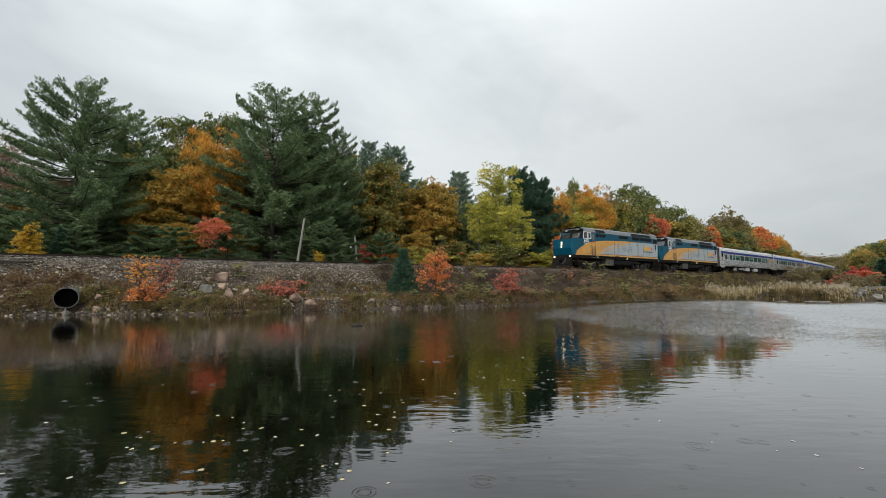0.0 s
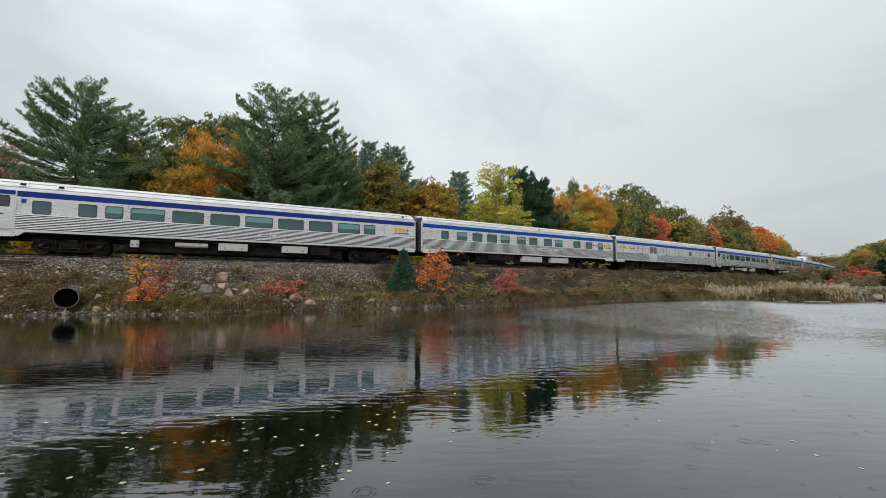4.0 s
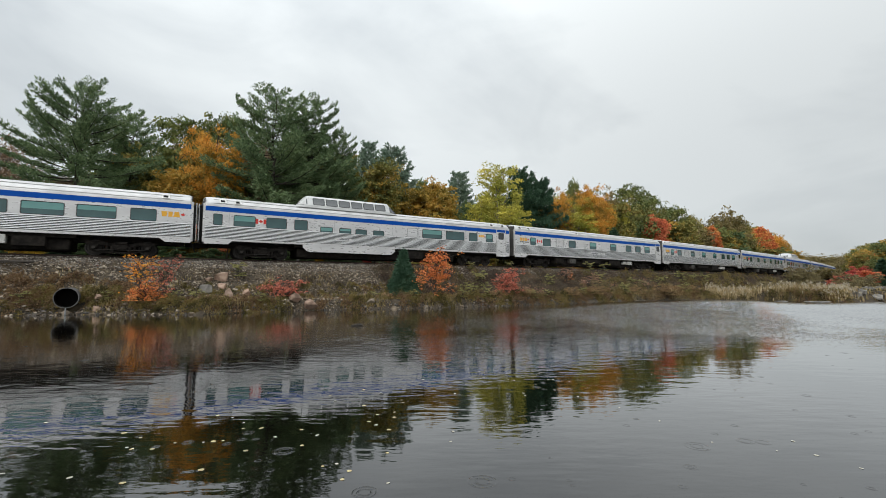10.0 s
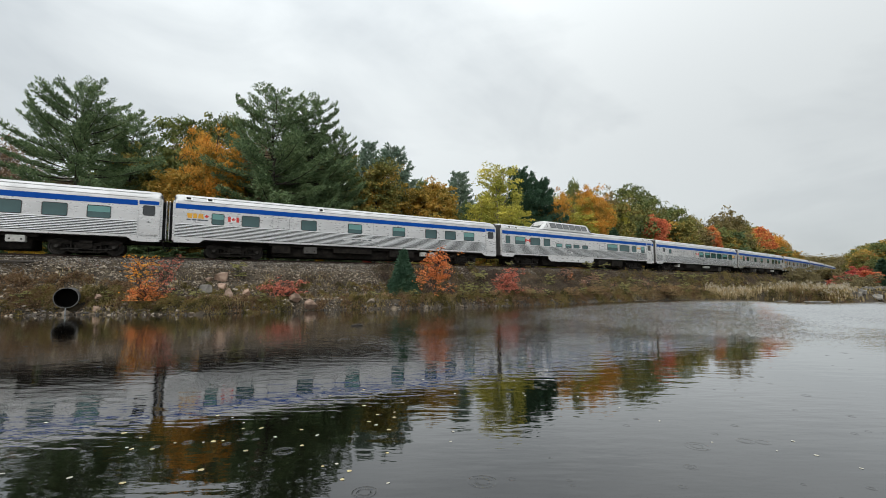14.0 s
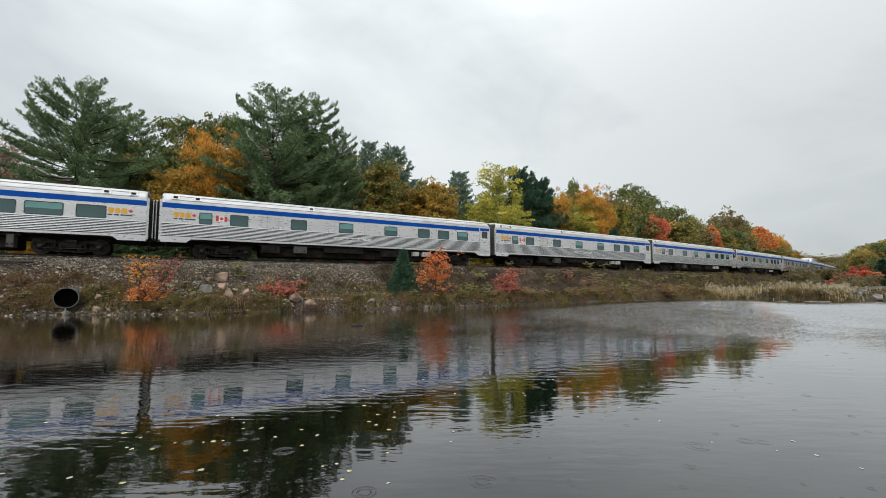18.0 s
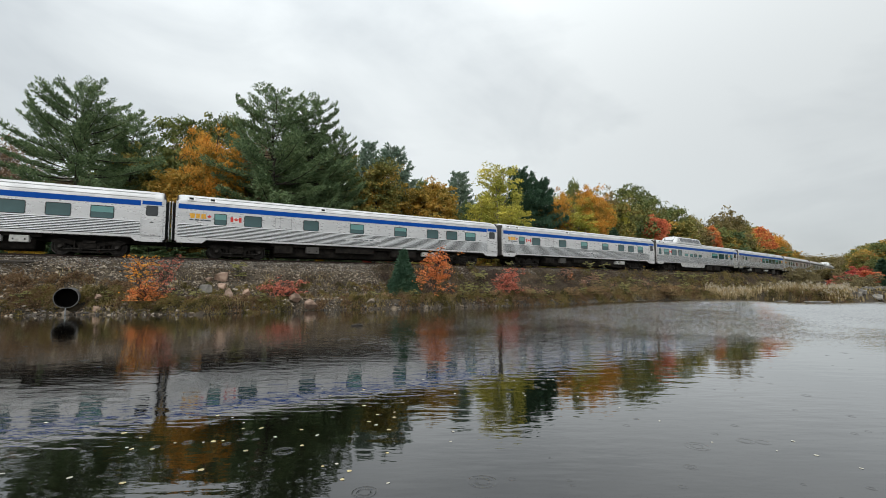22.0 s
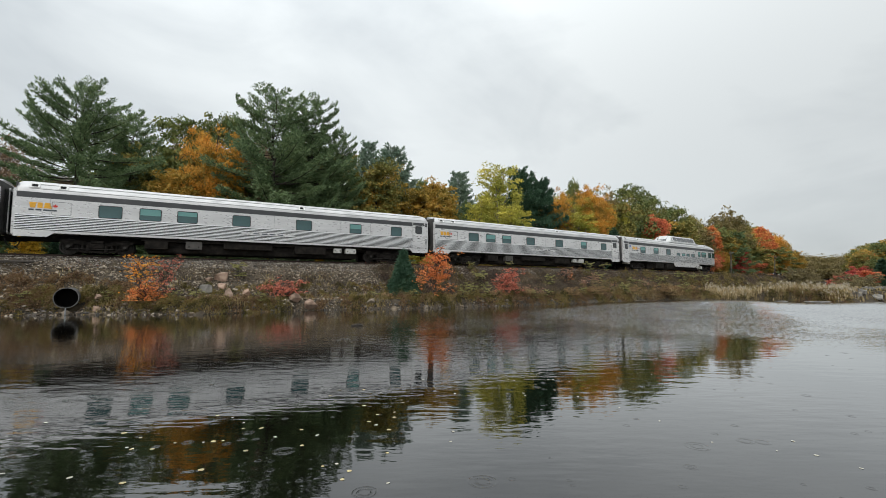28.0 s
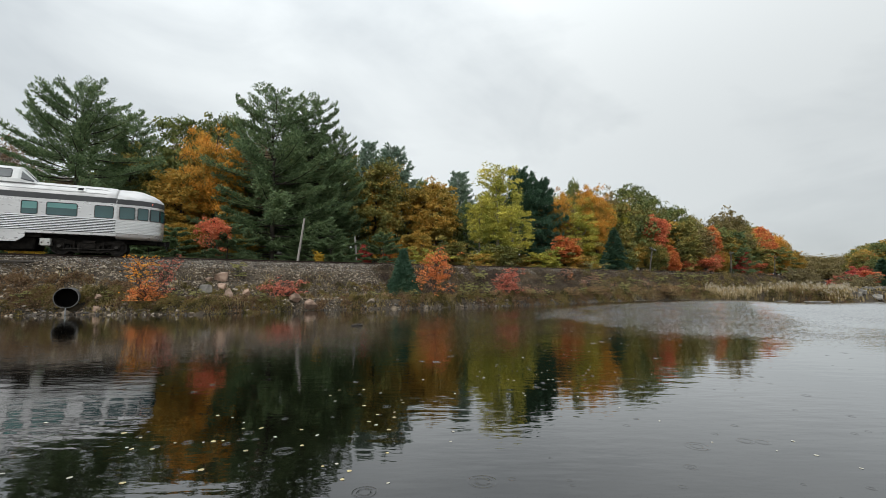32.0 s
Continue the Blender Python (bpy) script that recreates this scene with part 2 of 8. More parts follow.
M_RUBBLE = surface("bank_rubble", [(0.03, 0.022, 0.015), (0.095, 0.07, 0.047), (0.165, 0.128, 0.09), (0.38, 0.32, 0.245), (0.055, 0.041, 0.027)], rough=0.92, scale=0.8, island=True)
M_WETSTONE = surface("wet_pebbles", [(0.014, 0.011, 0.008), (0.035, 0.027, 0.02), (0.07, 0.055, 0.042), (0.26, 0.22, 0.17)], rough=0.4, scale=0.8, island=True)
M_SOIL = surface("bank_soil", [(0.014, 0.010, 0.006), (0.032, 0.023, 0.013), (0.058, 0.042, 0.023), (0.09, 0.066, 0.037)], rough=0.95, scale=3.0, bump=1.0, bump_scale=8, detail=12)
M_ROCK = surface("granite_rock", [(0.15, 0.098, 0.07), (0.29, 0.195, 0.14), (0.41, 0.295, 0.22)], rough=0.85, scale=2.5, bump=0.5, bump_scale=12, objrand=0.25)
M_LEDGE = surface("ledge_rock", [(0.07, 0.064, 0.056), (0.16, 0.148, 0.13), (0.30, 0.28, 0.25)], rough=0.85, scale=1.5, bump=0.5, bump_scale=9, objrand=0.25)
M_BARK = surface("tree_bark", [(0.03, 0.025, 0.02), (0.08, 0.068, 0.055)], rough=0.95, scale=3, bump=0.6, bump_scale=15, stretch=(3, 3, 0.5))
M_BARKPALE = surface("pale_bark", [(0.12, 0.11, 0.095), (0.26, 0.24, 0.21)], rough=0.9, scale=3, bump=0.4, bump_scale=15, stretch=(3, 3, 0.5))
M_POLE = surface("weathered_pole", [(0.20, 0.185, 0.165), (0.36, 0.34, 0.31)], rough=0.9, scale=3, stretch=(6, 6, 0.4), bump=0.3)
M_CULVERT = surface("corrugated_steel_pipe", [(0.06, 0.058, 0.055), (0.13, 0.125, 0.12)], rough=0.55, metal=0.5, scale=3)
# near-black, so that the pipe's dark depth is in the colour
M_PIPESHADE = surface("pipe_inside", [(0.003, 0.003, 0.003), (0.007, 0.006, 0.005)], rough=1.0, spec=0.05, scale=3)
L_PINE = leafy('pine_needles', [(0.074, 0.12, 0.058), (0.155, 0.226, 0.106), (0.285, 0.365, 0.18)], 0.35, 0.22)
L_SPRUCE = leafy('spruce_needles', [(0.032, 0.075, 0.045), (0.055, 0.115, 0.068), (0.085, 0.155, 0.085)], 0.5, 0.15)
L_BLUEPINE = leafy("grey_green_needles", [(0.12, 0.18, 0.132), (0.204, 0.282, 0.21), (0.3, 0.384, 0.288)], 0.4, 0.15)
L_ORANGE = leafy('orange_maple_leaves', [(0.19, 0.168, 0.034), (0.448, 0.258, 0.045), (0.739, 0.347, 0.056), (0.8, 0.47, 0.09)], 0.38, 0.26, True)
L_RUST = leafy("rust_oak_leaves", [(0.19, 0.155, 0.042), (0.39, 0.28, 0.06), (0.58, 0.34, 0.07), (0.42, 0.35, 0.09)], 0.38, 0.26, True)
L_OLIVE = leafy('olive_oak_leaves', [(0.086, 0.099, 0.032), (0.186, 0.192, 0.059), (0.316, 0.278, 0.075), (0.43, 0.278, 0.083)], 0.38, 0.26, True)
L_GREEN = leafy('green_oak_leaves', [(0.068, 0.094, 0.036), (0.134, 0.174, 0.06), (0.228, 0.248, 0.081), (0.296, 0.261, 0.081)], 0.38, 0.26, True)
L_YELGREEN = leafy("yellow_green_leaves", [(0.235, 0.272, 0.058), (0.494, 0.469, 0.093), (0.746, 0.64, 0.131)], 0.38, 0.26, True)
L_YELLOW = leafy("yellow_leaves", [(0.29, 0.217, 0.036), (0.609, 0.406, 0.051), (0.797, 0.522, 0.072)], 0.6)
L_RED = leafy('red_maple_leaves', [(0.462, 0.121, 0.066), (0.726, 0.22, 0.11), (0.8, 0.341, 0.154)], 0.5)
L_FIRE = leafy("orange_red_leaves", [(0.36, 0.095, 0.05), (0.62, 0.165, 0.068), (0.72, 0.29, 0.085), (0.64, 0.37, 0.11)], 0.35)
L_CRIMSON = leafy("crimson_leaves", [(0.30, 0.055, 0.05), (0.52, 0.095, 0.08), (0.64, 0.16, 0.10)], 0.6)
L_CORAL = leafy("coral_red_leaves", [(0.34, 0.1, 0.07), (0.58, 0.17, 0.115), (0.68, 0.28, 0.18)], 0.6)
L_SAPLING = leafy("orange_sapling_leaves", [(0.483, 0.138, 0.05), (0.782, 0.259, 0.082), (0.8, 0.402, 0.12)], 0.6)
L_GOLD = leafy("golden_orange_leaves", [(0.58, 0.174, 0.029), (0.797, 0.348, 0.043), (0.8, 0.478, 0.072)], 0.8)
L_BROWN = leafy("brown_thin_leaves", [(0.18, 0.125, 0.082), (0.30, 0.205, 0.135), (0.40, 0.285, 0.195)], 0.4)
L_MUTED = leafy("greyish_brown_leaves", [(0.14, 0.12, 0.048), (0.24, 0.20, 0.085), (0.33, 0.25, 0.11), (0.21, 0.20, 0.075)], 0.2)
L_BUSH = leafy("dull_yellow_green_leaves", [(0.15, 0.16, 0.06), (0.30, 0.29, 0.105), (0.48, 0.43, 0.18)], 0.8)
L_TAN = leafy("russet_tan_leaves", [(0.13, 0.085, 0.045), (0.26, 0.165, 0.08), (0.40, 0.265, 0.13), (0.25, 0.21, 0.09)], 0.8, 0.26, True)
L_FADED = leafy("faded_pinkish_leaves", [(0.28, 0.14, 0.10), (0.45, 0.25, 0.17), (0.55, 0.36, 0.24)], 0.8)
L_DRAB = leafy("drab_brown_leaves", [(0.12, 0.10, 0.045), (0.21, 0.17, 0.078), (0.30, 0.24, 0.115)], 0.5, 0.2)
L_TWIG = surface("brown_brush_twigs", [(0.036, 0.025, 0.02), (0.078, 0.054, 0.042), (0.11, 0.088, 0.048), (0.21, 0.15, 0.105)], rough=0.9, scale=0.7, island=True, patchy=True)
L_GRASS = surface("autumn_grass", [(0.12, 0.10, 0.034), (0.23, 0.18, 0.068), (0.42, 0.32, 0.15), (0.22, 0.15, 0.075)], rough=0.85, scale=0.6, island=True, patchy=True)
L_REED = surface("dry_cattail", [(0.150, 0.118, 0.048), (0.317, 0.235, 0.112), (0.484, 0.378, 0.224), (0.581, 0.470, 0.312)], rough=0.85, scale=0.4, island=True)
# whitish tones put the glint of wet leaves into their colour
L_PALEFLOAT = surface("pale_wet_leaf", [(0.40, 0.38, 0.31), (0.56, 0.53, 0.45), (0.46, 0.41, 0.27)], rough=0.3, scale=9, objrand=0.25)
L_FLOAT = surface("fallen_leaf", [(0.38, 0.28, 0.09), (0.46, 0.41, 0.23), (0.32, 0.17, 0.05)], rough=0.45, scale=9, objrand=0.35)

# ---------------------------------------------------------------- mesh helpers
def link_mesh(name, me, mat, parent=None, label=""):
    me.materials.append(mat)
    ob = new(name, me)
    if parent is not None:
        ob.parent = parent
    if label:
        ob["label"] = label
    return ob


def part(name, bm, mat, parent=None, label="", smooth=False):
    """One bmesh as one mesh object under a thing or a part."""
    me = bpy.data.meshes.new(name)
    bm.normal_update()
    if smooth:
        for f in bm.faces:
            f.smooth = True
    bm.to_mesh(me)
    bm.free()
    return link_mesh(name, me, mat, parent, label)


def again(ob, m, parent=None):
    """The same mesh once more as an object of its own."""
    o = new(ob.name.split(".")[0], ob.data)
    o.parent = parent if parent is not None else ob.parent
    o.matrix_basis = m
    if ob.get("label"):
        o["label"] = ob["label"]
    return o


def thing(name, label, category, group="", kind=""):
    return tagged(new(name), label, category, group, kind)


def box(bm, x0, x1, y0, y1, z0, z1, bevel=0.0):
    r = bmesh.ops.create_cube(bm, size=1.0, matrix=Matrix.LocRotScale(((x0 + x1) / 2, (y0 + y1) / 2, (z0 + z1) / 2), None, (abs(x1 - x0), abs(y1 - y0), abs(z1 - z0))))
    if bevel > 0:
        es = list({e for v in r["verts"] for e in v.link_edges})
        bmesh.ops.bevel(bm, geom=es, offset=bevel, segments=2, affect="EDGES")
    return bm


def boxed(*a, bevel=0.0):
    return box(bmesh.new(), *a, bevel=bevel)


def cyl(bm, a, b, r0, r1=None, n=12, caps=True):
    a, b = Vector(a), Vector(b)
    d = b - a
    q = d.to_track_quat("Z", "Y")
    m = Matrix.LocRotScale((a + b) / 2, q, None)
    bmesh.ops.create_cone(bm, cap_ends=caps, segments=n, radius1=r0, radius2=r0 if r1 is None else r1, depth=d.length, matrix=m)
    return bm


def slab(bm, pts, axis, a, b):
    """A polygon (two coordinates a point) extruded along an axis from a to b."""
    def at(p, w):
        return {"x": (w, p[0], p[1]), "y": (p[0], w, p[1]), "z": (p[0], p[1], w)}[axis]
    lo = [bm.verts.new(at(p, a)) for p in pts]
    hi = [bm.verts.new(at(p, b)) for p in pts]
    n = len(pts)
    bm.faces.new(lo)
    bm.faces.new(list(reversed(hi)))
    for i in range(n):
        bm.faces.new((lo[i], hi[i], hi[(i + 1) % n], lo[(i + 1) % n]))
    bmesh.ops.recalc_face_normals(bm, faces=bm.faces)
    return bm


def mesh_np(name, verts, faces, smooth=False):
    """A mesh from numpy arrays; faces all of one size."""
    me = bpy.data.meshes.new(name)
    m, k = faces.shape
    me.vertices.add(len(verts))
    me.vertices.foreach_set("co", np.ascontiguousarray(verts, np.float32).ravel())
    me.loops.add(m * k)
    me.loops.foreach_set("vertex_index", np.ascontiguousarray(faces, np.int32).ravel())
    me.polygons.add(m)
    me.polygons.foreach_set("loop_start", np.arange(0, m * k, k, dtype=np.int32))
    me.polygons.foreach_set("use_smooth", np.full(m, smooth))
    me.update()
    me.validate()
    return me


# ---------------------------------------------------------------- the line of the track
TS = np.arange(-560.0, 760.0, 0.5)
_u = np.clip(TS, -55, 172) / 100
TH = 0.55332 + 0.15568 * _u + 0.04149 * _u ** 2 - 0.03393 * _u ** 3
_i0 = int(np.searchsorted(TS, 0.0))
TX = np.concatenate([[0], np.cumsum((np.cos(TH[1:]) + np.cos(TH[:-1])) * 0.25)])
TY = np.concatenate([[0], np.cumsum((np.sin(TH[1:]) + np.sin(TH[:-1])) * 0.25)])
TX, TY = TX - TX[_i0] - 10.0, TY - TY[_i0] + 33.02


def on_track(s):
    return float(np.interp(s, TS, TX)), float(np.interp(s, TS, TY)), float(np.interp(s, TS, TH))


def track_coords(x, y):
    """Station along the line and distance from it towards the water, for arrays of places."""
    x, y = np.asarray(x, float), np.asarray(y, float)
    s = np.full(x.shape, 0.0)
    best = np.full(x.shape, 1e18)
    for i in range(720, 2000, 16):   # coarse, then refined
        d = (x - TX[i]) ** 2 + (y - TY[i]) ** 2
        w = d < best
        best[w], s[w] = d[w], TS[i]
    for _ in range(4):
        px, py, th = np.interp(s, TS, TX), np.interp(s, TS, TY), np.interp(s, TS, TH)
        s = np.clip(s + (x - px) * np.cos(th) + (y - py) * np.sin(th), TS[0], TS[-1])
    px, py, th = np.interp(s, TS, TX), np.interp(s, TS, TY), np.interp(s, TS, TH)
    return s, (x - px) * np.sin(th) - (y - py) * np.cos(th)


SHORE_X = [-120, -60, -40, -29, -22, -17, -11.6, -7.4, -2.8, 0.6, 4.4, 9.1, 12, 14.8, 18, 21.2, 24.1, 28.6, 29.8, 31, 37.3, 60, 200, 900]
SHORE_Y = [-37, -2, 9.3, 15.8, 20.2, 21.1, 21.2, 24.8, 26.5, 27.8, 30, 33, 35.7, 36.8, 38.7, 40, 40.7, 40.5, 38, 35.9, 37.4, 40, 60, 150]


def fbm(x, y, f, seed=0):
    """Cheap smooth noise from sines, for arrays."""
    r = np.random.RandomState(seed)
    out = np.zeros(np.shape(x))
    a = 1.0
    for k in range(5):
        for _ in range(3):
            an, ph = r.uniform(0, 6.283), r.uniform(0, 6.283)
            out += a / 3 * np.sin((x * np.cos(an) + y * np.sin(an)) * f + ph)
        f *= 1.9
        a *= 0.55
    return out


def shore_at(x):
    return np.interp(x, SHORE_X, SHORE_Y) + 0.22 * fbm(x, x * 0, 1.3, 5)


def ground_z(x, y):
    x, y = np.asarray(x, float), np.asarray(y, float)
    s, n = track_coords(x, y)
    crest = RAIL - 0.17
    rough = fbm(x, y, 0.9, 2)
    bank = np.where(n < 2.1, crest, crest - 0.50 * (n - 2.1) - 0.07 * np.clip(n - 2.1, 0, 2.0))
    bank = np.where(n > 1.35, np.minimum(bank, crest - 0.13), bank)
    marsh = 0.55 + 0.02 * (n - 8)
    bank = np.where(n > 2.6, np.maximum(bank, marsh), bank)
    back = -n - 3.0
    hill = crest - 0.35 + 0.02 * np.clip(back, 0, 60) + 0.11 * np.clip(back - 7, 0, 60) + 0.10 * rough * np.clip(back / 6, 0, 1)
    bank = np.where(n < -2.6, np.where(back > 0, hill, crest - 0.35 * (-n - 2.6) / 0.4), bank)
    ds = (y - shore_at(x)) * 0.8
    near = np.where(ds > 0, 0.03 + 1.1 * ds, 0.03 + 0.6 * ds)
    z = np.minimum(bank + np.where(n > 2.8, 0.09 * rough, 0), near)
    z = np.maximum(z, -1.6)
    cu, cv = (x + 17.62) * 0.857 + (y - 20.9) * 0.515, -(x + 17.62) * 0.515 + (y - 20.9) * 0.857   # mouth of the culvert
    z = np.where((np.abs(cu) < 0.75) & (cv < 0.55) & (cv > -2.5), np.minimum(z, np.maximum(0.06 + 0.5 * np.clip(np.abs(cu) - 0.35, 0, 1) * 1.5, -0.3)), z)
    home = 0.15 - 0.5 * (y - 0.6)      # the near shore, where the camera stands
    return np.where((y < 2.6) & (ds < -3), np.maximum(z, np.minimum(home, 0.35 + 0.02 * np.clip(-y, 0, 200))), z)


def build_ground():
    def axis(lo, hi, step, ends, k=1.22):
        a = list(np.arange(lo, hi + 1e-6, step))
        st = step
        while a[-1] < ends[1]:
            st *= k
            a.append(a[-1] + st)
        st = step
        while a[0] > ends[0]:
            st *= k
            a.insert(0, a[0] - st)
        return np.array(a)
    xs, ys = axis(-38, 62, 0.4, (-2500, 2500)), axis(16, 62, 0.3, (-2500, 2500))
    gx, gy = np.meshgrid(xs, ys)
    v = np.stack([gx.ravel(), gy.ravel(), ground_z(gx, gy).ravel()], 1)
    i = np.arange(len(xs) * len(ys)).reshape(len(ys), len(xs))
    f = np.stack([i[:-1, :-1], i[:-1, 1:], i[1:, 1:], i[1:, :-1]], -1).reshape(-1, 4)
    ob = link_mesh("ground", mesh_np("ground", v, f, True), M_SOIL)
    tagged(ob, "stony brown embankment and forest floor beside the pond", "ground", kind="structure")


build_ground()


def build_water():
    xs = np.linspace(-260, 700, 25)
    ys = np.linspace(-60, 220, 15)
    gx, gy = np.meshgrid(xs, ys)
    v = np.stack([gx.ravel(), gy.ravel(), 0 * gx.ravel()], 1)
    i = np.arange(v.shape[0]).reshape(len(ys), len(xs))
    f = np.stack([i[:-1, :-1], i[:-1, 1:], i[1:, 1:], i[1:, :-1]], -1).reshape(-1, 4)
    ob = link_mesh("water", mesh_np("water", v, f), M_WATER)
    tagged(ob, "dark rippled pond water pocked by rain", "water", kind="structure")


build_water()


def build_track():
    track = thing("railway_track", "single railway track with rusty rails on grey ballast", "railway track", kind="structure")
    prof = [(-0.07, -0.18), (0.07, -0.18), (0.07, -0.165), (0.012, -0.14), (0.012, -0.045), (0.036, -0.03), (0.036, 0.0), (-0.036, 0.0), (-0.036, -0.03), (-0.012, -0.045), (-0.012, -0.14), (-0.07, -0.165)]
    st = np.arange(-70, 330, 2.0)
    for side in (0.7525, -0.7525):
        v = []
        for s in st:
            x, y, th = on_track(s)
            for a, z in prof:
                v.append((x + math.sin(th) * (side + a), y - math.cos(th) * (side + a), RAIL + z))
        k = len(prof)
        f = [(i * k + j, (i + 1) * k + j, (i + 1) * k + (j + 1) % k, i * k + (j + 1) % k) for i in range(len(st) - 1) for j in range(k)]
        link_mesh("rail", mesh_np("rail", np.array(v), np.array(f)), M_RAIL, track)
    tie = None
    for i, s in enumerate(np.arange(-45, 60, 0.56)):
        x, y, th = on_track(s)
        m = pose(x, y, RAIL - 0.27, 0, 0, math.degrees(th))
        if tie is None:
            tie = part("railway_tie", boxed(-0.115, 0.115, -1.3, 1.3, -0.09, 0.09, bevel=0.012), M_TIE, track)
            tie.matrix_basis = m
        else:
            again(tie, m, track)


build_track()


def stones(n, place, size, seed, squash=0.7):
    """n small broken stones (8 faces each); place(r, n) gives x, y; size(r, n) the sizes."""
    r = np.random.RandomState(seed)
    base = np.array([(1, 0, 0), (-1, 0, 0), (0, 1, 0), (0, -1, 0), (0, 0, 1), (0, 0, -1)], float)
    tri = np.array([(0, 2, 4), (2, 1, 4), (1, 3, 4), (3, 0, 4), (2, 0, 5), (1, 2, 5), (3, 1, 5), (0, 3, 5)])
    x, y = place(r, n)
    z = ground_z(x, y)
    sz = size(r, n)
    v = base[None] * r.uniform(0.6, 1.25, (n, 6, 1)) + r.uniform(-0.22, 0.22, (n, 6, 3))
    a = r.uniform(0, 6.28, n)
    c, s = np.cos(a)[:, None], np.sin(a)[:, None]
    t = r.uniform(-0.7, 0.7, n)[:, None]
    vx, vy, vz = v[..., 0] * c - v[..., 1] * s, v[..., 0] * s + v[..., 1] * c, v[..., 2] * squash
    vx, vz = vx * np.cos(t) - vz * np.sin(t), vx * np.sin(t) + vz * np.cos(t)
    p = np.stack([vx, vy, vz], -1) * sz[:, None, None] + np.stack([x, y, z + sz * 0.18], -1)[:, None, :]
    f = tri[None] + (np.arange(n) * 6)[:, None, None]
    return p.reshape(-1, 3), f.reshape(-1, 3)


def by_track(s0, s1, n0, n1, power=1.0):
    def place(r, n):
        s, o = r.uniform(s0, s1, n), n0 + (n1 - n0) * r.uniform(0, 1, n) ** power
        x, y, th = np.interp(s, TS, TX), np.interp(s, TS, TY), np.interp(s, TS, TH)
        return x + np.sin(th) * o, y - np.cos(th) * o
    return place


def build_ballast():
    v, f = stones(17000, by_track(-36, 34, 1.2, 3.2), lambda r, n: r.uniform(0.032, 0.075, n), 3)
    tagged(link_mesh("ballast", mesh_np("ballast", v, f), M_BALLAST), "grey crushed stone ballast along the rails", "ballast", kind="stuff")
    v, f = stones(26000, by_track(-36, 14, 2.8, 8.6, 1.1), lambda r, n: 0.036 + 0.09 * r.uniform(0, 1, n) ** 4, 4)
    tagged(link_mesh("rubble", mesh_np("rubble", v, f), M_RUBBLE), "loose stones and rubble on the embankment slope", "stones", kind="stuff")


build_ballast()

# ---------------------------------------------------------------- the train
CAR = 25.91
HALF = 12.62          # half the length of a car's body
SIDE = 1.52           # half its width
CACHE = {}


def rrect(w, h, r, n=3):
    pts = []
    for cx, cz, a0 in ((w / 2 - r, h / 2 - r, 0), (-w / 2 + r, h / 2 - r, 90), (-w / 2 + r, -h / 2 + r, 180), (w / 2 - r, -h / 2 + r, 270)):
        for i in range(n + 1):
            a = radians(a0 + 90 * i / n)
            pts.append((cx + r * math.cos(a), cz + r * math.sin(a)))
    return pts


def ring(bm, w, h, r, t, y0, y1):
    """A rounded frame of width t in the x-z plane, from y0 (back) to y1 (front)."""
    o, i = rrect(w, h, r), rrect(w - 2 * t, h - 2 * t, max(0.01, r - t))
    n = len(o)
    loops = [[bm.verts.new((p[0], y, p[1])) for p in q] for q, y in ((o, y0), (o, y1), (i, y1), (i, y0))]
    for a, b in ((0, 1), (1, 2), (2, 3)):
        for k in range(n):
            bm.faces.new((loops[a][k], loops[a][(k + 1) % n], loops[b][(k + 1) % n], loops[b][k]))
    bmesh.ops.recalc_face_normals(bm, faces=bm.faces)
    return bm


def cached(name, key, make, mat, parent, m, label="", smooth=False):
    """A part whose mesh is built once for each key."""
    if (name, key) not in CACHE:
        ob = part(name, make(), mat, parent, label, smooth)
        CACHE[name, key] = ob.data
        ob.matrix_basis = m
        return ob
    ob = new(name, CACHE[name, key])
    ob.parent, ob.matrix_basis = parent, m
    if label:
        ob["label"] = label
    return ob


def window(car, x, z, w, h, side=-1, y=SIDE, glass=None, blind=0.0):
    glass = glass or M_GLASS
    m = pose(x, side * y, z, 0, 0, 0 if side < 0 else 180)
    fr = cached("window_frame", (round(w, 2), round(h, 2)), lambda: ring(bmesh.new(), w, h, min(0.09, h / 4), 0.035, 0.01, -0.018), M_RUBBER, car, m)
    cached("pane", (round(w, 2), round(h, 2), glass.name), lambda: slab(bmesh.new(), rrect(w - 0.06, h - 0.06, min(0.07, h / 5)), "y", 0.01, -0.007), glass, fr, Matrix())
    if blind:
        cached("blind", (round(w, 2), round(h, 2), blind), lambda: boxed(-w / 2 + 0.05, w / 2 - 0.05, -0.0095, -0.008, h / 2 - 0.05 - blind * h, h / 2 - 0.05), M_BLIND, fr, Matrix())
    return fr


M_BLIND = surface("drawn_blind_behind_glass", [(0.10, 0.26, 0.245), (0.15, 0.34, 0.32)], rough=0.15, scale=0.8, spec=0.7)


def maple_leaf(s):
    half = [(0, 1), (0.2, 0.62), (0.42, 0.72), (0.34, 0.22), (0.62, 0.42), (0.70, 0.26), (0.98, 0.30), (0.86, 0.02), (0.95, -0.08), (0.45, -0.42), (0.50, -0.58), (0.06, -0.52), (0.06, -0.95)]
    return [(x * s, z * s) for x, z in half] + [(-x * s, z * s) for x, z in reversed(half[1:])]


def leaf_bm(s, y):
    bm = bmesh.new()
    pts = maple_leaf(s)
    c = bm.verts.new((0, y, 0))
    vs = [bm.verts.new((p[0], y, p[1])) for p in pts]
    for i in range(len(vs)):
        bm.faces.new((c, vs[i], vs[(i + 1) % len(vs)]))
    return bm


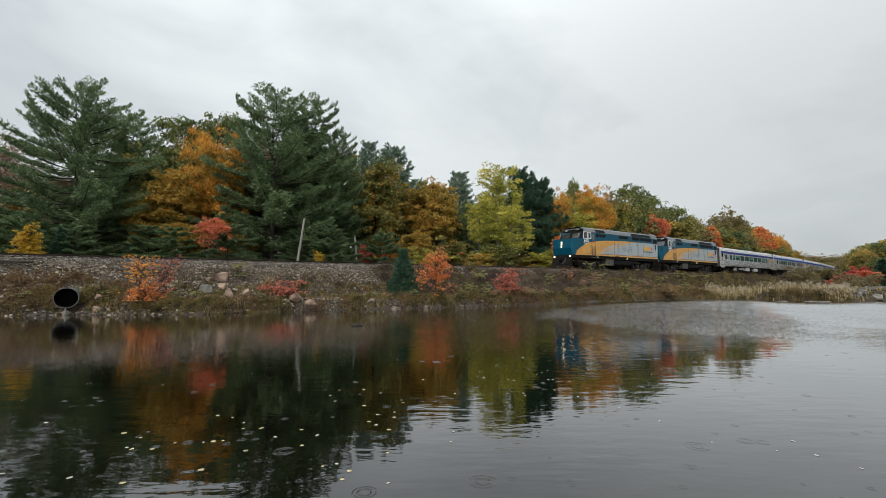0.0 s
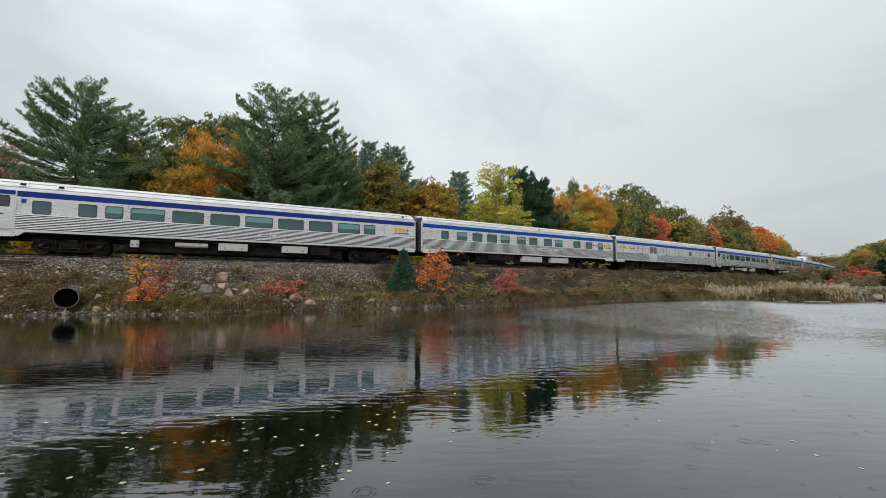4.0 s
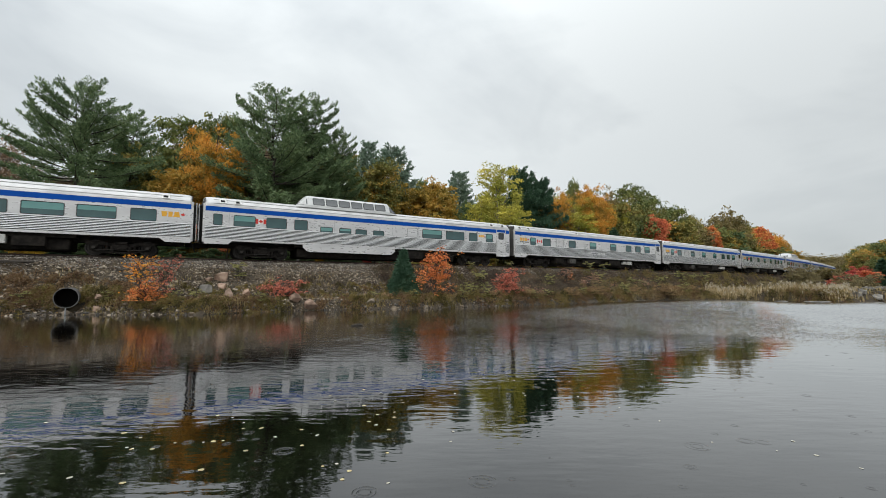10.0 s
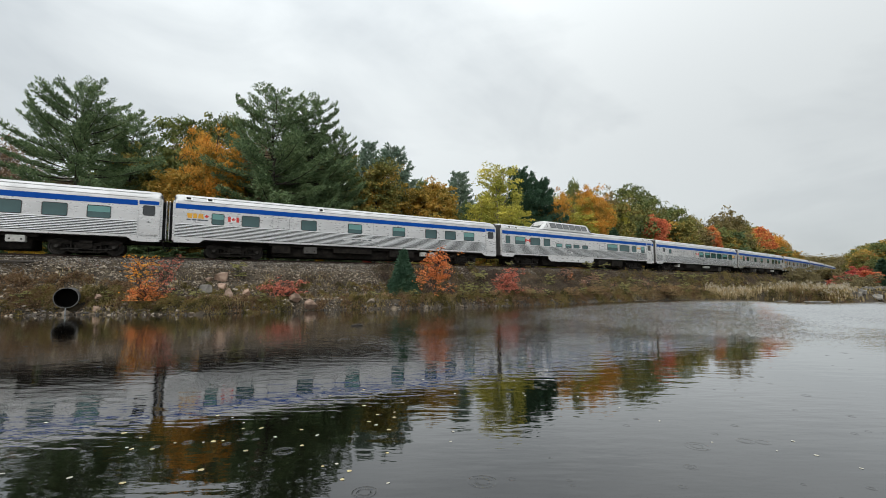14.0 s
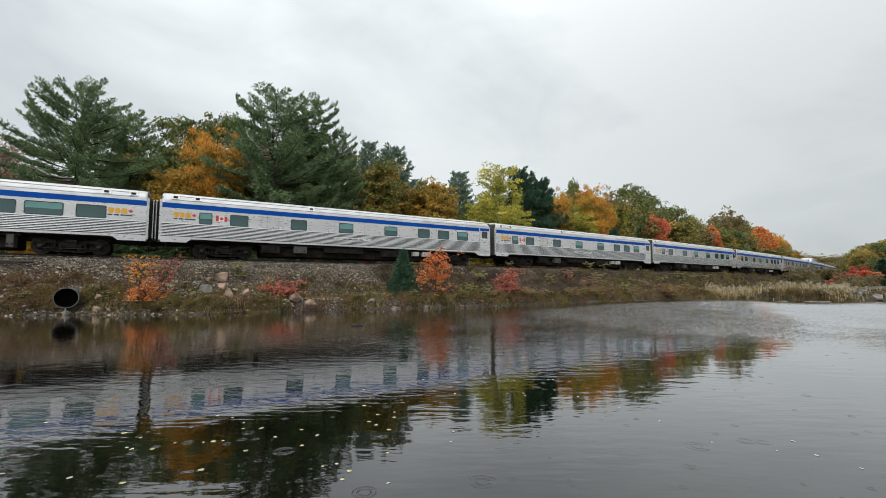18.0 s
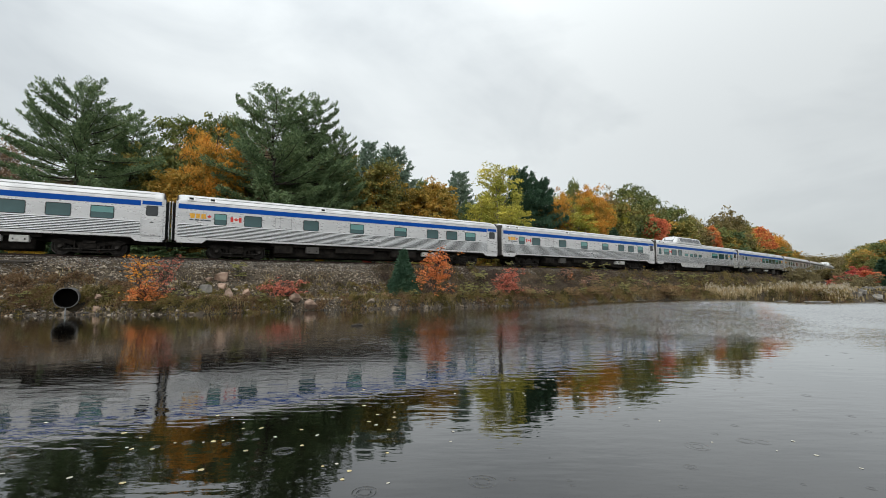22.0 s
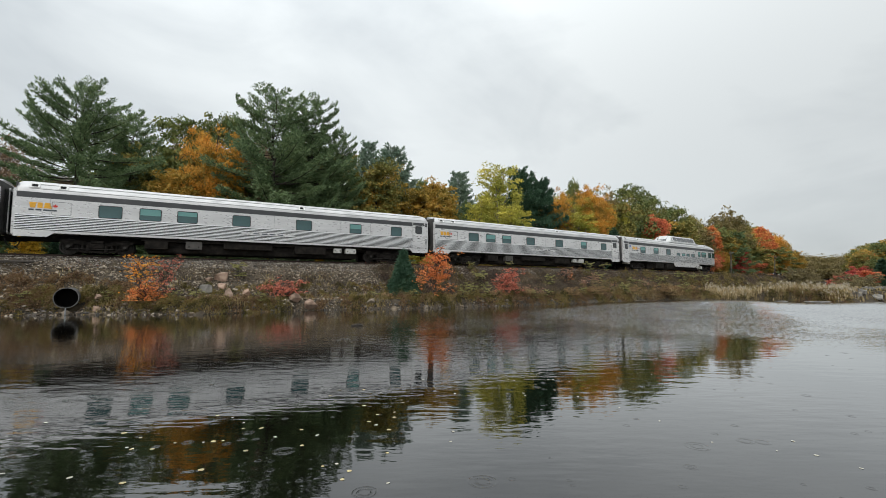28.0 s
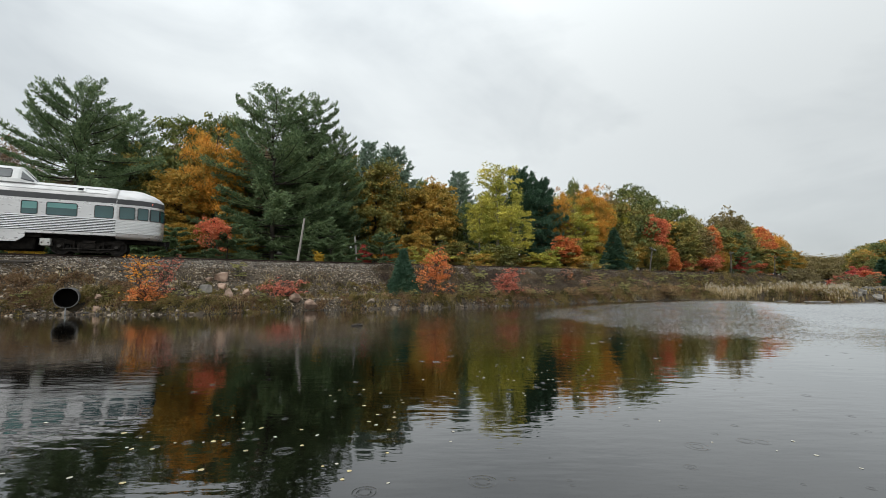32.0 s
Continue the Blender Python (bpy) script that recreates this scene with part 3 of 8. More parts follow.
def logo(car, x, z, w, y=SIDE, mat=None, side=-1, text=True):
    """Plain golden shapes with a red leaf and a thin bar of writing below."""
    mat = mat or M_GOLD
    base = pose(x, 0, z, 0, 0, 0 if side < 0 else 180)

    def mk():
        bm = bmesh.new()
        h = w * 0.32
        for pts in ([(-0.5, 0.5), (-0.17, 0.5), (-0.22, -0.5), (-0.44, -0.5)], [(-0.13, -0.5), (0.10, -0.5), (0.10, 0.5), (-0.13, 0.5)], [(0.14, -0.5), (0.50, -0.5), (0.44, 0.5), (0.20, 0.5)]):
            slab(bm, [(p[0] * w, p[1] * h) for p in pts], "y", -y, -y - 0.004)
        return bm
    cached("golden_emblem", (round(w, 2), y), mk, mat, car, base, "plain golden emblem shapes")
    cached("leaf_emblem", (round(w, 2), y), lambda: leaf_bm(w * 0.13, -y - 0.005), M_RED, car, base @ pose(w * 0.66, 0, 0), "red maple leaf")
    if text:
        def bars():
            bm = bmesh.new()
            for a, b in ((-0.5, -0.27), (-0.2, 0.06), (0.13, 0.75)):
                box(bm, a * w, b * w, -y - 0.004, -y, -0.31 * w, -0.22 * w)
            return bm
        cached("lettering_bar", (round(w, 2), y), bars, M_INK, car, base)


def flag(car, x, z, w, side=-1):
    base = pose(x, 0, z, 0, 0, 0 if side < 0 else 180)
    h = w * 0.5
    fl = cached("flag_field", round(w, 2), lambda: boxed(-w / 2, w / 2, -SIDE - 0.003, -SIDE + 0.002, -h / 2, h / 2), M_WHITE, car, base, "white field of a red and white flag")
    for a in (-1, 1):
        cached("flag_band", round(w, 2), lambda: boxed(-w * 0.125, w * 0.125, -SIDE - 0.006, -SIDE, -h / 2, h / 2), M_RED, fl, pose(a * w * 0.375, 0, 0))
    cached("flag_leaf", round(w, 2), lambda: leaf_bm(h * 0.42, -SIDE - 0.006), M_RED, fl, Matrix())


def wheel_bm(r):
    bm = bmesh.new()
    prof = [(0.0, 0.10), (0.10, 0.10), (0.12, 0.03), (r - 0.10, 0.02), (r - 0.06, 0.065), (r, 0.065), (r, -0.04), (r + 0.028, -0.065), (r - 0.05, -0.07), (0, -0.05)]
    n = 20
    rows = [[bm.verts.new((q[0] * math.cos(6.2832 * i / n), -q[1], q[0] * math.sin(6.2832 * i / n))) for q in prof[1:-1]] for i in range(n)]
    for i in range(n):
        a, b = rows[i], rows[(i + 1) % n]
        for k in range(len(a) - 1):
            bm.faces.new((a[k], a[k + 1], b[k + 1], b[k]))
    bm.faces.new([r_[0] for r_ in rows])
    bm.faces.new([r_[-1] for r_ in rows])
    bmesh.ops.recalc_face_normals(bm, faces=bm.faces)
    return bm


M_LOCOIRON = surface("dusty_grey_truck", [(0.02, 0.019, 0.018), (0.05, 0.048, 0.045)], rough=0.8, scale=4, bump=0.2)


def bogie(car, x, base=1.295, r=0.457, loco=False):
    """Two-axle truck: bolster, side frames, equalisers, springs, brake gear, wheels."""
    kind = "loco" if loco else "car"
    iron = M_LOCOIRON if loco else M_BOGIE
    b = cached("bogie", kind, lambda: box(boxed(-0.25, 0.25, -1.15, 1.15, 0.45, 0.80, bevel=0.03), -0.9, 0.9, -0.25, 0.25, 0.5, 0.72), M_BOGIE, car, pose(x, 0, 0))

    def frame_bm():
        e = base
        if loco:
            pts = [(-e - 0.55, 0.62), (-e - 0.42, 0.86), (-e + 0.35, 0.88), (-e + 0.6, 0.60), (-0.55, 0.52), (0.55, 0.52), (e - 0.6, 0.60), (e - 0.35, 0.88), (e + 0.42, 0.86), (e + 0.55, 0.62), (e + 0.42, 0.40),
                   (e + 0.22, 0.28), (e - 0.22, 0.28), (e - 0.40, 0.52), (0.85, 0.36), (0.5, 0.24), (-0.5, 0.24), (-0.85, 0.36), (-e + 0.40, 0.52), (-e + 0.22, 0.28), (-e - 0.22, 0.28), (-e - 0.42, 0.40)]
        else:
            pts = [(-e - 0.42, 0.70), (-e - 0.34, 0.84), (-e + 0.34, 0.84), (-0.62, 0.72), (0.62, 0.72), (e - 0.34, 0.84), (e + 0.34, 0.84), (e + 0.42, 0.70), (e + 0.24, 0.62), (e + 0.2, 0.36), (e - 0.2, 0.36), (e - 0.26, 0.62),
                   (0.55, 0.52), (-0.55, 0.52), (-e + 0.26, 0.62), (-e + 0.2, 0.36), (-e - 0.2, 0.36), (-e - 0.24, 0.62)]
        return slab(bmesh.new(), pts, "y", -0.07, 0.07)

    def equal_bm():
        e = base
        pts = [(-e - 0.16, 0.34), (-e + 0.16, 0.34), (-0.55, 0.22), (0.55, 0.22), (e - 0.16, 0.34), (e + 0.16, 0.34), (e + 0.1, 0.26), (e - 0.2, 0.24), (0.6, 0.12), (-0.6, 0.12), (-e + 0.2, 0.24), (-e - 0.1, 0.26)]
        return slab(bmesh.new(), pts, "y", -0.035, 0.035)
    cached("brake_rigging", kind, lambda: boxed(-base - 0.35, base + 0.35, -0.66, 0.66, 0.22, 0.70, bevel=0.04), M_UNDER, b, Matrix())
    for sy in (-1, 1):
        cached("side_frame", kind, frame_bm, iron, b, pose(0, sy * 1.03, 0))
        cached("equaliser", kind, equal_bm, iron, b, pose(0, sy * 1.12, 0))
        for sx in (-0.42, 0.42):
            cached("coil_spring", kind, lambda: cyl(bmesh.new(), (0, 0, 0.2), (0, 0, 0.54), 0.10, n=10), M_UNDER, b, pose(sx, sy * 1.12, 0))
        for sx in (-1, 1):
            cached("wheel", kind, lambda: wheel_bm(r), M_WHEEL, b, pose(sx * base, sy * 0.78, r, 0, 0, 0 if sy < 0 else 180), smooth=False)
            cached("axle_box", kind, lambda: box(cyl(bmesh.new(), (0, -0.14, 0), (0, 0.1, 0), 0.15, n=12), -0.18, 0.18, -0.06, 0.08, -0.17, 0.20), M_BOGIE, b, pose(sx * base, sy * 1.12, r))
        cached("bolster_end", kind, lambda: boxed(-0.34, 0.34, -0.06, 0.06, 0.36, 0.66, bevel=0.03), iron, b, pose(0, sy * 1.17, 0))
        cached("brake_rod", kind, lambda: cyl(bmesh.new(), (-base, 0, 0), (base, 0, 0), 0.022, n=6), M_WHEEL, b, pose(0, sy * 1.2, 0.33))
        for sx in (-1, 1):
            cached("journal_cover", kind, lambda: cyl(bmesh.new(), (0, -0.03, 0), (0, 0.03, 0), 0.085, n=10), M_WHEEL, b, pose(sx * base, sy * 1.28, r))
            cached("brake_hanger", kind, lambda: box(boxed(-0.035, 0.035, -0.03, 0.03, 0.28, 0.78), -0.07, 0.07, -0.03, 0.03, 0.28, 0.42), iron, b, pose(sx * (base - 0.62), sy * 1.15, 0))
        cached("brake_cylinder", kind, lambda: cyl(bmesh.new(), (-0.28, 0, 0), (0.28, 0, 0), 0.11, n=10), M_BOGIE, b, pose(0, sy * 1.16, 0.72))
    for sx in (-1, 1):
        cached("axle", kind, lambda: cyl(bmesh.new(), (0, -0.95, 0), (0, 0.95, 0), 0.085, n=8), M_UNDER, b, pose(sx * base, 0, r))
    return b


def section():
    """Roof of a car: half its outline, from the letterboard to the crown."""
    return [(1.52, 3.30), (1.505, 3.44), (1.45, 3.58), (1.33, 3.74), (1.14, 3.88), (0.88, 3.99), (0.55, 4.07), (0.2, 4.105)]


def body_bm(x0, x1, z0=1.12, z1=3.32):
    bm = bmesh.new()
    box(bm, x0, x1, -SIDE, SIDE, z0, z1)
    return bm


def roof_bm(x0, x1):
    prof = section()
    prof = prof + [(-y, z) for y, z in reversed(prof)]
    xs = [(x0, 0.965), (x0 + 0.12, 0.99), (x0 + 0.4, 1.0)]
    n = 12
    xs += [(x0 + 0.4 + (x1 - x0 - 0.8) * i / n, 1.0) for i in range(1, n)]
    xs += [(x1 - 0.4, 1.0), (x1 - 0.12, 0.99), (x1, 0.965)]
    bm = bmesh.new()
    rows = []
    for x, k in xs:
        drop = 0.0
        rows.append([bm.verts.new((x, y * (0.5 + 0.5 * k), 3.30 + (z - 3.30) * (k if k < 1 else 1) ** 3 - drop)) for y, z in prof])
    for a, b in zip(rows, rows[1:]):
        for k in range(len(prof) - 1):
            bm.faces.new((a[k], b[k], b[k + 1], a[k + 1]))
    bm.faces.new(rows[0])
    bm.faces.new(list(reversed(rows[-1])))
    bmesh.ops.recalc_face_normals(bm, faces=bm.faces)
    for f in bm.faces:
        f.smooth = len(f.verts) == 4
    return bm


def flute_bm(x0, x1, z0=1.26, z1=2.09, n=9):
    """A panel of rounded horizontal ribs, standing proud of the side."""
    pts = [(-SIDE + 0.01, z0)]
    st = (z1 - z0) / n
    for i in range(n):
        z = z0 + i * st
        pts += [(-SIDE - 0.001, z + 0.036), (-SIDE - 0.046, z + 0.039), (-SIDE - 0.060, z + st * 0.55), (-SIDE - 0.052, z + st - 0.006), (-SIDE - 0.001, z + st - 0.002)]
    pts.append((-SIDE + 0.01, z1))
    bm = bmesh.new()
    a = [bm.verts.new((x0, y, z)) for y, z in pts]
    b = [bm.verts.new((x1, y, z)) for y, z in pts]
    for k in range(len(pts) - 1):
        bm.faces.new((a[k], b[k], b[k + 1], a[k + 1]))
    bm.faces.new(a)
    bm.faces.new(list(reversed(b)))
    bmesh.ops.recalc_face_normals(bm, faces=bm.faces)
    return bm


def door_bm():
    bm = boxed(-0.50, 0.50, -SIDE - 0.012, -SIDE + 0.04, 0.90, 3.30, bevel=0.02)
    for x in (-0.54, 0.54):
        box(bm, x - 0.03, x + 0.03, -SIDE - 0.022, -SIDE + 0.03, 0.86, 3.33)
    box(bm, -0.48, 0.48, -SIDE - 0.03, -SIDE + 0.03, 0.86, 1.16)
    box(bm, -0.57, -0.545, -SIDE - 0.07, -SIDE, 1.5, 2.6)
    box(bm, 0.545, 0.57, -SIDE - 0.07, -SIDE, 1.5, 2.6)
    return bm


def side_door(car, x, side, stripe):
    m = pose(x, 0, 0, 0, 0, 0 if side < 0 else 180)
    d = cached("vestibule_door", "a", door_bm, M_STEEL, car, m, "stainless vestibule door with grab rails")
    fr = cached("window_frame", "door", lambda: ring(bmesh.new(), 0.62, 0.62, 0.1, 0.03, 0.01, -0.014), M_RUBBER, d, pose(0, -SIDE - 0.012, 2.74))
    cached("pane", "door", lambda: slab(bmesh.new(), rrect(0.58, 0.58, 0.08), "y", 0.01, -0.006), M_DARKGLASS, d, pose(0, -SIDE - 0.012, 2.74))
    cached("door_header", stripe.name, lambda: boxed(-0.5, 0.5, -SIDE - 0.024, -SIDE, 3.10, 3.33), stripe, d, Matrix())
    cached("door_handle", "a", lambda: boxed(-0.06, 0.06, -SIDE - 0.05, -SIDE, 2.02, 2.08, bevel=0.01), M_BLACK, d, Matrix())


def narrow_door_bm():
    bm = boxed(-0.30, 0.30, -SIDE - 0.010, -SIDE + 0.04, 1.13, 3.01, bevel=0.015)
    for x in (-0.32, 0.32):
        box(bm, x - 0.018, x + 0.018, -SIDE - 0.02, -SIDE + 0.03, 1.13, 3.01)
    box(bm, -0.29, 0.29, -SIDE - 0.022, -SIDE + 0.03, 2.19, 2.225)
    return bm


def narrow_door(car, x, side, stripe):
    """A service door in two leaves below an unbroken stripe."""
    m = pose(x, 0, 0, 0, 0, 0 if side < 0 else 180)
    d = cached("service_door", "a", narrow_door_bm, M_STEEL, car, m, "narrow stainless service door in two leaves")
    cached("window_frame", "narrow", lambda: ring(bmesh.new(), 0.36, 0.50, 0.06, 0.03, 0.01, -0.014), M_RUBBER, d, pose(0, -SIDE - 0.010, 2.68))
    cached("pane", "narrow", lambda: slab(bmesh.new(), rrect(0.32, 0.46, 0.05), "y", 0.01, -0.006), M_DARKGLASS, d, pose(0, -SIDE - 0.010, 2.68))
    cached("door_header", "narrow" + stripe.name, lambda: boxed(-0.345, 0.345, -SIDE - 0.006, -SIDE + 0.02, 3.02, 3.33), stripe, d, Matrix())


def skirt_bm(x0, x1, z0, cut0, cut1, top=1.27):
    pts = [(x0 + cut0, z0), (x1 - cut1, z0), (x1, z0 + (0.28 if cut1 else 0)), (x1, top), (x0, top), (x0, z0 + (0.28 if cut0 else 0))]
    return slab(bmesh.new(), pts, "y", -SIDE + 0.0, -SIDE - 0.012)


DOME = [(1.33, 3.84), (1.30, 4.04), (1.05, 4.62), (0.86, 4.765), (0.45, 4.84)]     # half the dome's cross-section
DOME_FOOT = [(1.33, 3.84), (1.27, 3.89), (1.12, 3.93), (0.86, 3.96), (0.45, 3.975)]  # where its raked ends meet the roof


def dome_loop(half, x):
    return [Vector((x, -y, z)) for y, z in half] + [Vector((x, y, z)) for y, z in reversed(half)]


def dome_bm(ln):
    """The raised dome's metal: sloping sides, roof and raked ends in one shell."""
    bm = bmesh.new()
    rows = [[bm.verts.new(p) for p in dome_loop(h, x)] for h, x in ((DOME_FOOT, -0.75), (DOME, 0.12), (DOME, ln - 0.12), (DOME_FOOT, ln + 0.62))]
    k = len(rows[0])
    for p, q in zip(rows, rows[1:]):
        for i in range(k):
            bm.faces.new((p[i], p[(i + 1) % k], q[(i + 1) % k], q[i]))
    bm.faces.new(rows[0])
    bm.faces.new(list(reversed(rows[-1])))
    bmesh.ops.recalc_face_normals(bm, faces=bm.faces)
    return bm


def inset_pane(pts, keep):
    """A thin pane within a flat outline, a little proud of it."""
    c = sum(pts, Vector()) / len(pts)
    n = (pts[1] - pts[0]).cross(pts[-1] - pts[0]).normalized()
    if n.z < 0:
        n = -n
    rim = [c + (p - c) * keep for p in pts]
    bm = bmesh.new()
    lo, hi = [[bm.verts.new(p + n * o) for p in rim] for o in (-0.04, 0.03)]
    m = len(rim)
    bm.faces.new(lo)
    bm.faces.new(list(reversed(hi)))
    for i in range(m):
        bm.faces.new((lo[i], hi[i], hi[(i + 1) % m], lo[(i + 1) % m]))
    bmesh.ops.recalc_face_normals(bm, faces=bm.faces)
    return bm


def dome(car, x0, x1):
    ln = x1 - x0
    key = round(ln, 2)
    d = cached("dome_frame", key, lambda: dome_bm(ln), M_DOMEMETAL, car, pose(x0, 0, 0), "raised stainless dome frame")
    n = 6
    w = (ln - 0.68) / n - 0.10
    tilt = math.degrees(math.atan2(DOME[1][0] - DOME[2][0], DOME[2][1] - DOME[1][1]))
    mid_y, mid_z = (DOME[1][0] + DOME[2][0]) / 2, (DOME[1][1] + DOME[2][1]) / 2
    for i in range(n):
        x = 0.34 + (ln - 0.68) * (i + 0.5) / n
        for turn in (0, 180):
            m = pose(x, 0, 0, 0, 0, turn) @ pose(0, -mid_y, mid_z, -tilt, 0, 0)
            pane = cached("dome_pane", round(w, 2), lambda: slab(bmesh.new(), rrect(w - 0.05, 0.52, 0.07), "y", 0.01, -0.010), M_DOMEGLASS, d, m)
            cached("pane_gasket", round(w, 2), lambda: ring(bmesh.new(), w, 0.57, 0.09, 0.032, 0.01, -0.018), M_RUBBER, pane, Matrix())
    for foot, top in ((-0.75, 0.12), (ln + 0.62, ln - 0.12)):
        a, b = dome_loop(DOME_FOOT, foot), dome_loop(DOME, top)
        k = len(a)
        for i, keep_ in ((1, 0.72), (k - 3, 0.72), (4, 0.78)):
            if i == 4:
                pts = [a[3], a[k - 4], b[k - 4], b[3]]
            else:
                pts = [a[i], a[i + 1], b[i + 1], b[i]]
            cached("dome_end_glass", (key, foot, i), lambda: inset_pane(pts, keep_), M_DOMEGLASS, d, Matrix())


M_DOMEMETAL = surface("bright_dome_frame", [(0.54, 0.54, 0.53), (0.63, 0.63, 0.62)], rough=0.4, metal=0.4, scale=2)
M_DOMEGLASS = surface("grey_dome_glass", [(0.085, 0.09, 0.095), (0.15, 0.156, 0.16)], rough=0.1, scale=0.7, spec=0.8)
M_GASKET = surface("dull_end_wall", [(0.05, 0.05, 0.05), (0.11, 0.105, 0.10)], rough=0.7, scale=3)


def hatch(car, x, side=-1):
    m = pose(x, 0, 0, 0, 0, 0 if side < 0 else 180)

    def mk():
        bm = ring(bmesh.new(), 0.42, 0.30, 0.04, 0.05, 0.0, -0.04)
        box(bm, -0.2, 0.2, -0.02, 0.01, -0.13, 0.13)
        return bm
    h = cached("roof_vent", "a", mk, M_WHITE, car, m @ pose(0, -1.37, 3.70, -33))
    cached("vent_grille", "a", lambda: boxed(-0.12, 0.12, -0.035, -0.015, -0.08, 0.08), M_BLACK, h, Matrix())


def passenger_car(label, stripe, windows, doors=(), logos=(), flags=(), blanks=(), dome_at=None, boxes=(), hatches=(), plates=(), end_skirts=(True, True), tail=False, luggage=None, badge=None, narrow=()):
    car = thing("passenger_car", label, "train car", "cars of the train")
    x1 = HALF if not tail else HALF - 2.3
    cached("body", "tail" if tail else "std", lambda: body_bm(-HALF, x1), M_STEEL, car, Matrix())
    cached("roof", "tail" if tail else "std", lambda: roof_bm(-HALF, x1), M_ROOF, car, Matrix())
    for sgn in (-1, 1):
        for yy, zz in ((1.475, 3.535), (1.255, 3.815)):
            cached("roof_seam", (tail, sgn, yy), lambda: boxed(-HALF + 0.5, x1 - 0.5, sgn * yy - 0.012, sgn * yy + 0.012, zz - 0.012, zz + 0.012), M_SEAM, car, Matrix())
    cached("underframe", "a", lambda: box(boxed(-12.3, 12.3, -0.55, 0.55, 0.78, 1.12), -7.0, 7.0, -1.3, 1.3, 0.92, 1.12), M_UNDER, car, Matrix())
    # added dark block, no real part: fills the shaded gap below the floor
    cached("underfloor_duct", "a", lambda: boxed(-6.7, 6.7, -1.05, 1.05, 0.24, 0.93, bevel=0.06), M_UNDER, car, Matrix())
    edges = sorted([(d - 0.57, d + 0.57) for d in doors] + [(d - 0.34, d + 0.34) for d in narrow])
    for side in (-1, 1):
        turn = pose(0, 0, 0, 0, 0, 0 if side < 0 else 180)
        flip = 1 if side < 0 else -1
        a = -HALF + 0.03
        spans = []
        for d0, d1 in edges + [(x1 - 0.03, 99)]:
            if d0 - a > 0.15:
                spans.append((a, d0))
            a = d1
        for s0, s1 in spans:
            w = round(s1 - s0, 2)
            c = (s0 + s1) / 2
            cached("fluted_panel", w, lambda: flute_bm(-w / 2, w / 2), M_FLUTE, car, pose(c, 0, 0) @ turn)
            # dark strip behind the ribs: the shade of the gaps put into colour
            cached("flute_groove", w, lambda: boxed(-w / 2, w / 2, -SIDE - 0.006, -SIDE + 0.01, 1.265, 2.085), M_GROOVE, car, pose(c, 0, 0) @ turn, "dark backing strip that paints the shade between the ribs")
            cached("letterboard_stripe", (w, stripe.name), lambda: boxed(-w / 2, w / 2, -SIDE - 0.006, -SIDE + 0.02, 3.02, 3.33), stripe, car, pose(c, 0, 0) @ turn)
            cached("side_sill", w, lambda: boxed(-w / 2, w / 2, -SIDE - 0.010, -SIDE + 0.02, 1.14, 1.255), M_STEEL, car, pose(c, 0, 0) @ turn)
        for d in doors:
            side_door(car, d, side, stripe)
        for d in narrow:
            narrow_door(car, d, side, stripe)
        for i, (x, w, *zz) in enumerate(windows):
            z0, z1 = zz[:2] if zz else (2.12, 2.86)
            bl = (0.0, 0.45, 0.0, 0.5, 0.0, 0.0, 0.35)[(i * 3 + len(windows)) % 7]
            window(car, x, (z0 + z1) / 2, w + 0.05, z1 - z0, side, blind=bl)
        for x, w in blanks:
            m = pose(x, side * SIDE, 2.5, 0, 0, 0 if side < 0 else 180)
            cached("blank_panel", (w, 0), lambda: ring(bmesh.new(), w + 0.05, 0.74, 0.08, 0.022, 0.01, -0.012), M_SEAMDARK, car, m)
        # panel seams on the smooth band
        for x in np.arange(-11.2, x1 - 0.5, 2.35):
            if all(abs(x - w[0]) > w[1] / 2 + 0.12 for w in windows) and all(abs(x - d) > 0.7 for d in doors):
                cached("panel_seam", "a", lambda: boxed(-0.012, 0.012, -SIDE - 0.004, -SIDE + 0.01, 2.10, 3.01), M_SEAM, car, pose(x, 0, 0) @ turn)
    for x, w, txt in logos:
        logo(car, x, 2.62, w, text=txt)
    for x, w in flags:
        flag(car, x, 2.54, w)
    for x, w, z in plates:
        pl = cached("name_plate", w, lambda: boxed(-w / 2, w / 2, -SIDE - 0.066, -SIDE, -0.1, 0.1), M_STEEL, car, pose(x, 0, z))
        def nb():
            bm = bmesh.new()
            for k in range(4):
                box(bm, (-0.28 + 0.15 * k) * w, (-0.17 + 0.15 * k) * w, -SIDE - 0.070, -SIDE - 0.06, -0.04, 0.035)
            return bm
        cached("name_bar", w, nb, M_INK, pl, Matrix())
    if end_skirts[0]:
        cached("end_skirt", "front", lambda: skirt_bm(-HALF, -10.9, 0.90, 0, 0.35), M_STEEL, car, Matrix())
    if end_skirts[1] and not tail:
        cached("end_skirt", "rear", lambda: skirt_bm(10.9, HALF, 0.90, 0.35, 0), M_STEEL, car, Matrix())
    for sx in ((-1, 1) if not tail else (-1,)):
        cached("end_wall", "a", lambda: boxed(-0.02, 0.03, -1.42, 1.42, 1.0, 3.85, bevel=0.01), M_GASKET, car, pose(sx * (HALF + 0.012), 0, 0))
        cached("gangway_bellows", "a", lambda: box(box(boxed(-0.28, 0.0, -0.62, 0.62, 1.15, 3.45, bevel=0.04), -0.2, -0.15, -0.68, 0.68, 1.1, 3.5), -0.1, -0.05, -0.68, 0.68, 1.1, 3.5), M_RUBBER, car, pose(sx * HALF, 0, 0, 0, 0, 0 if sx < 0 else 180))
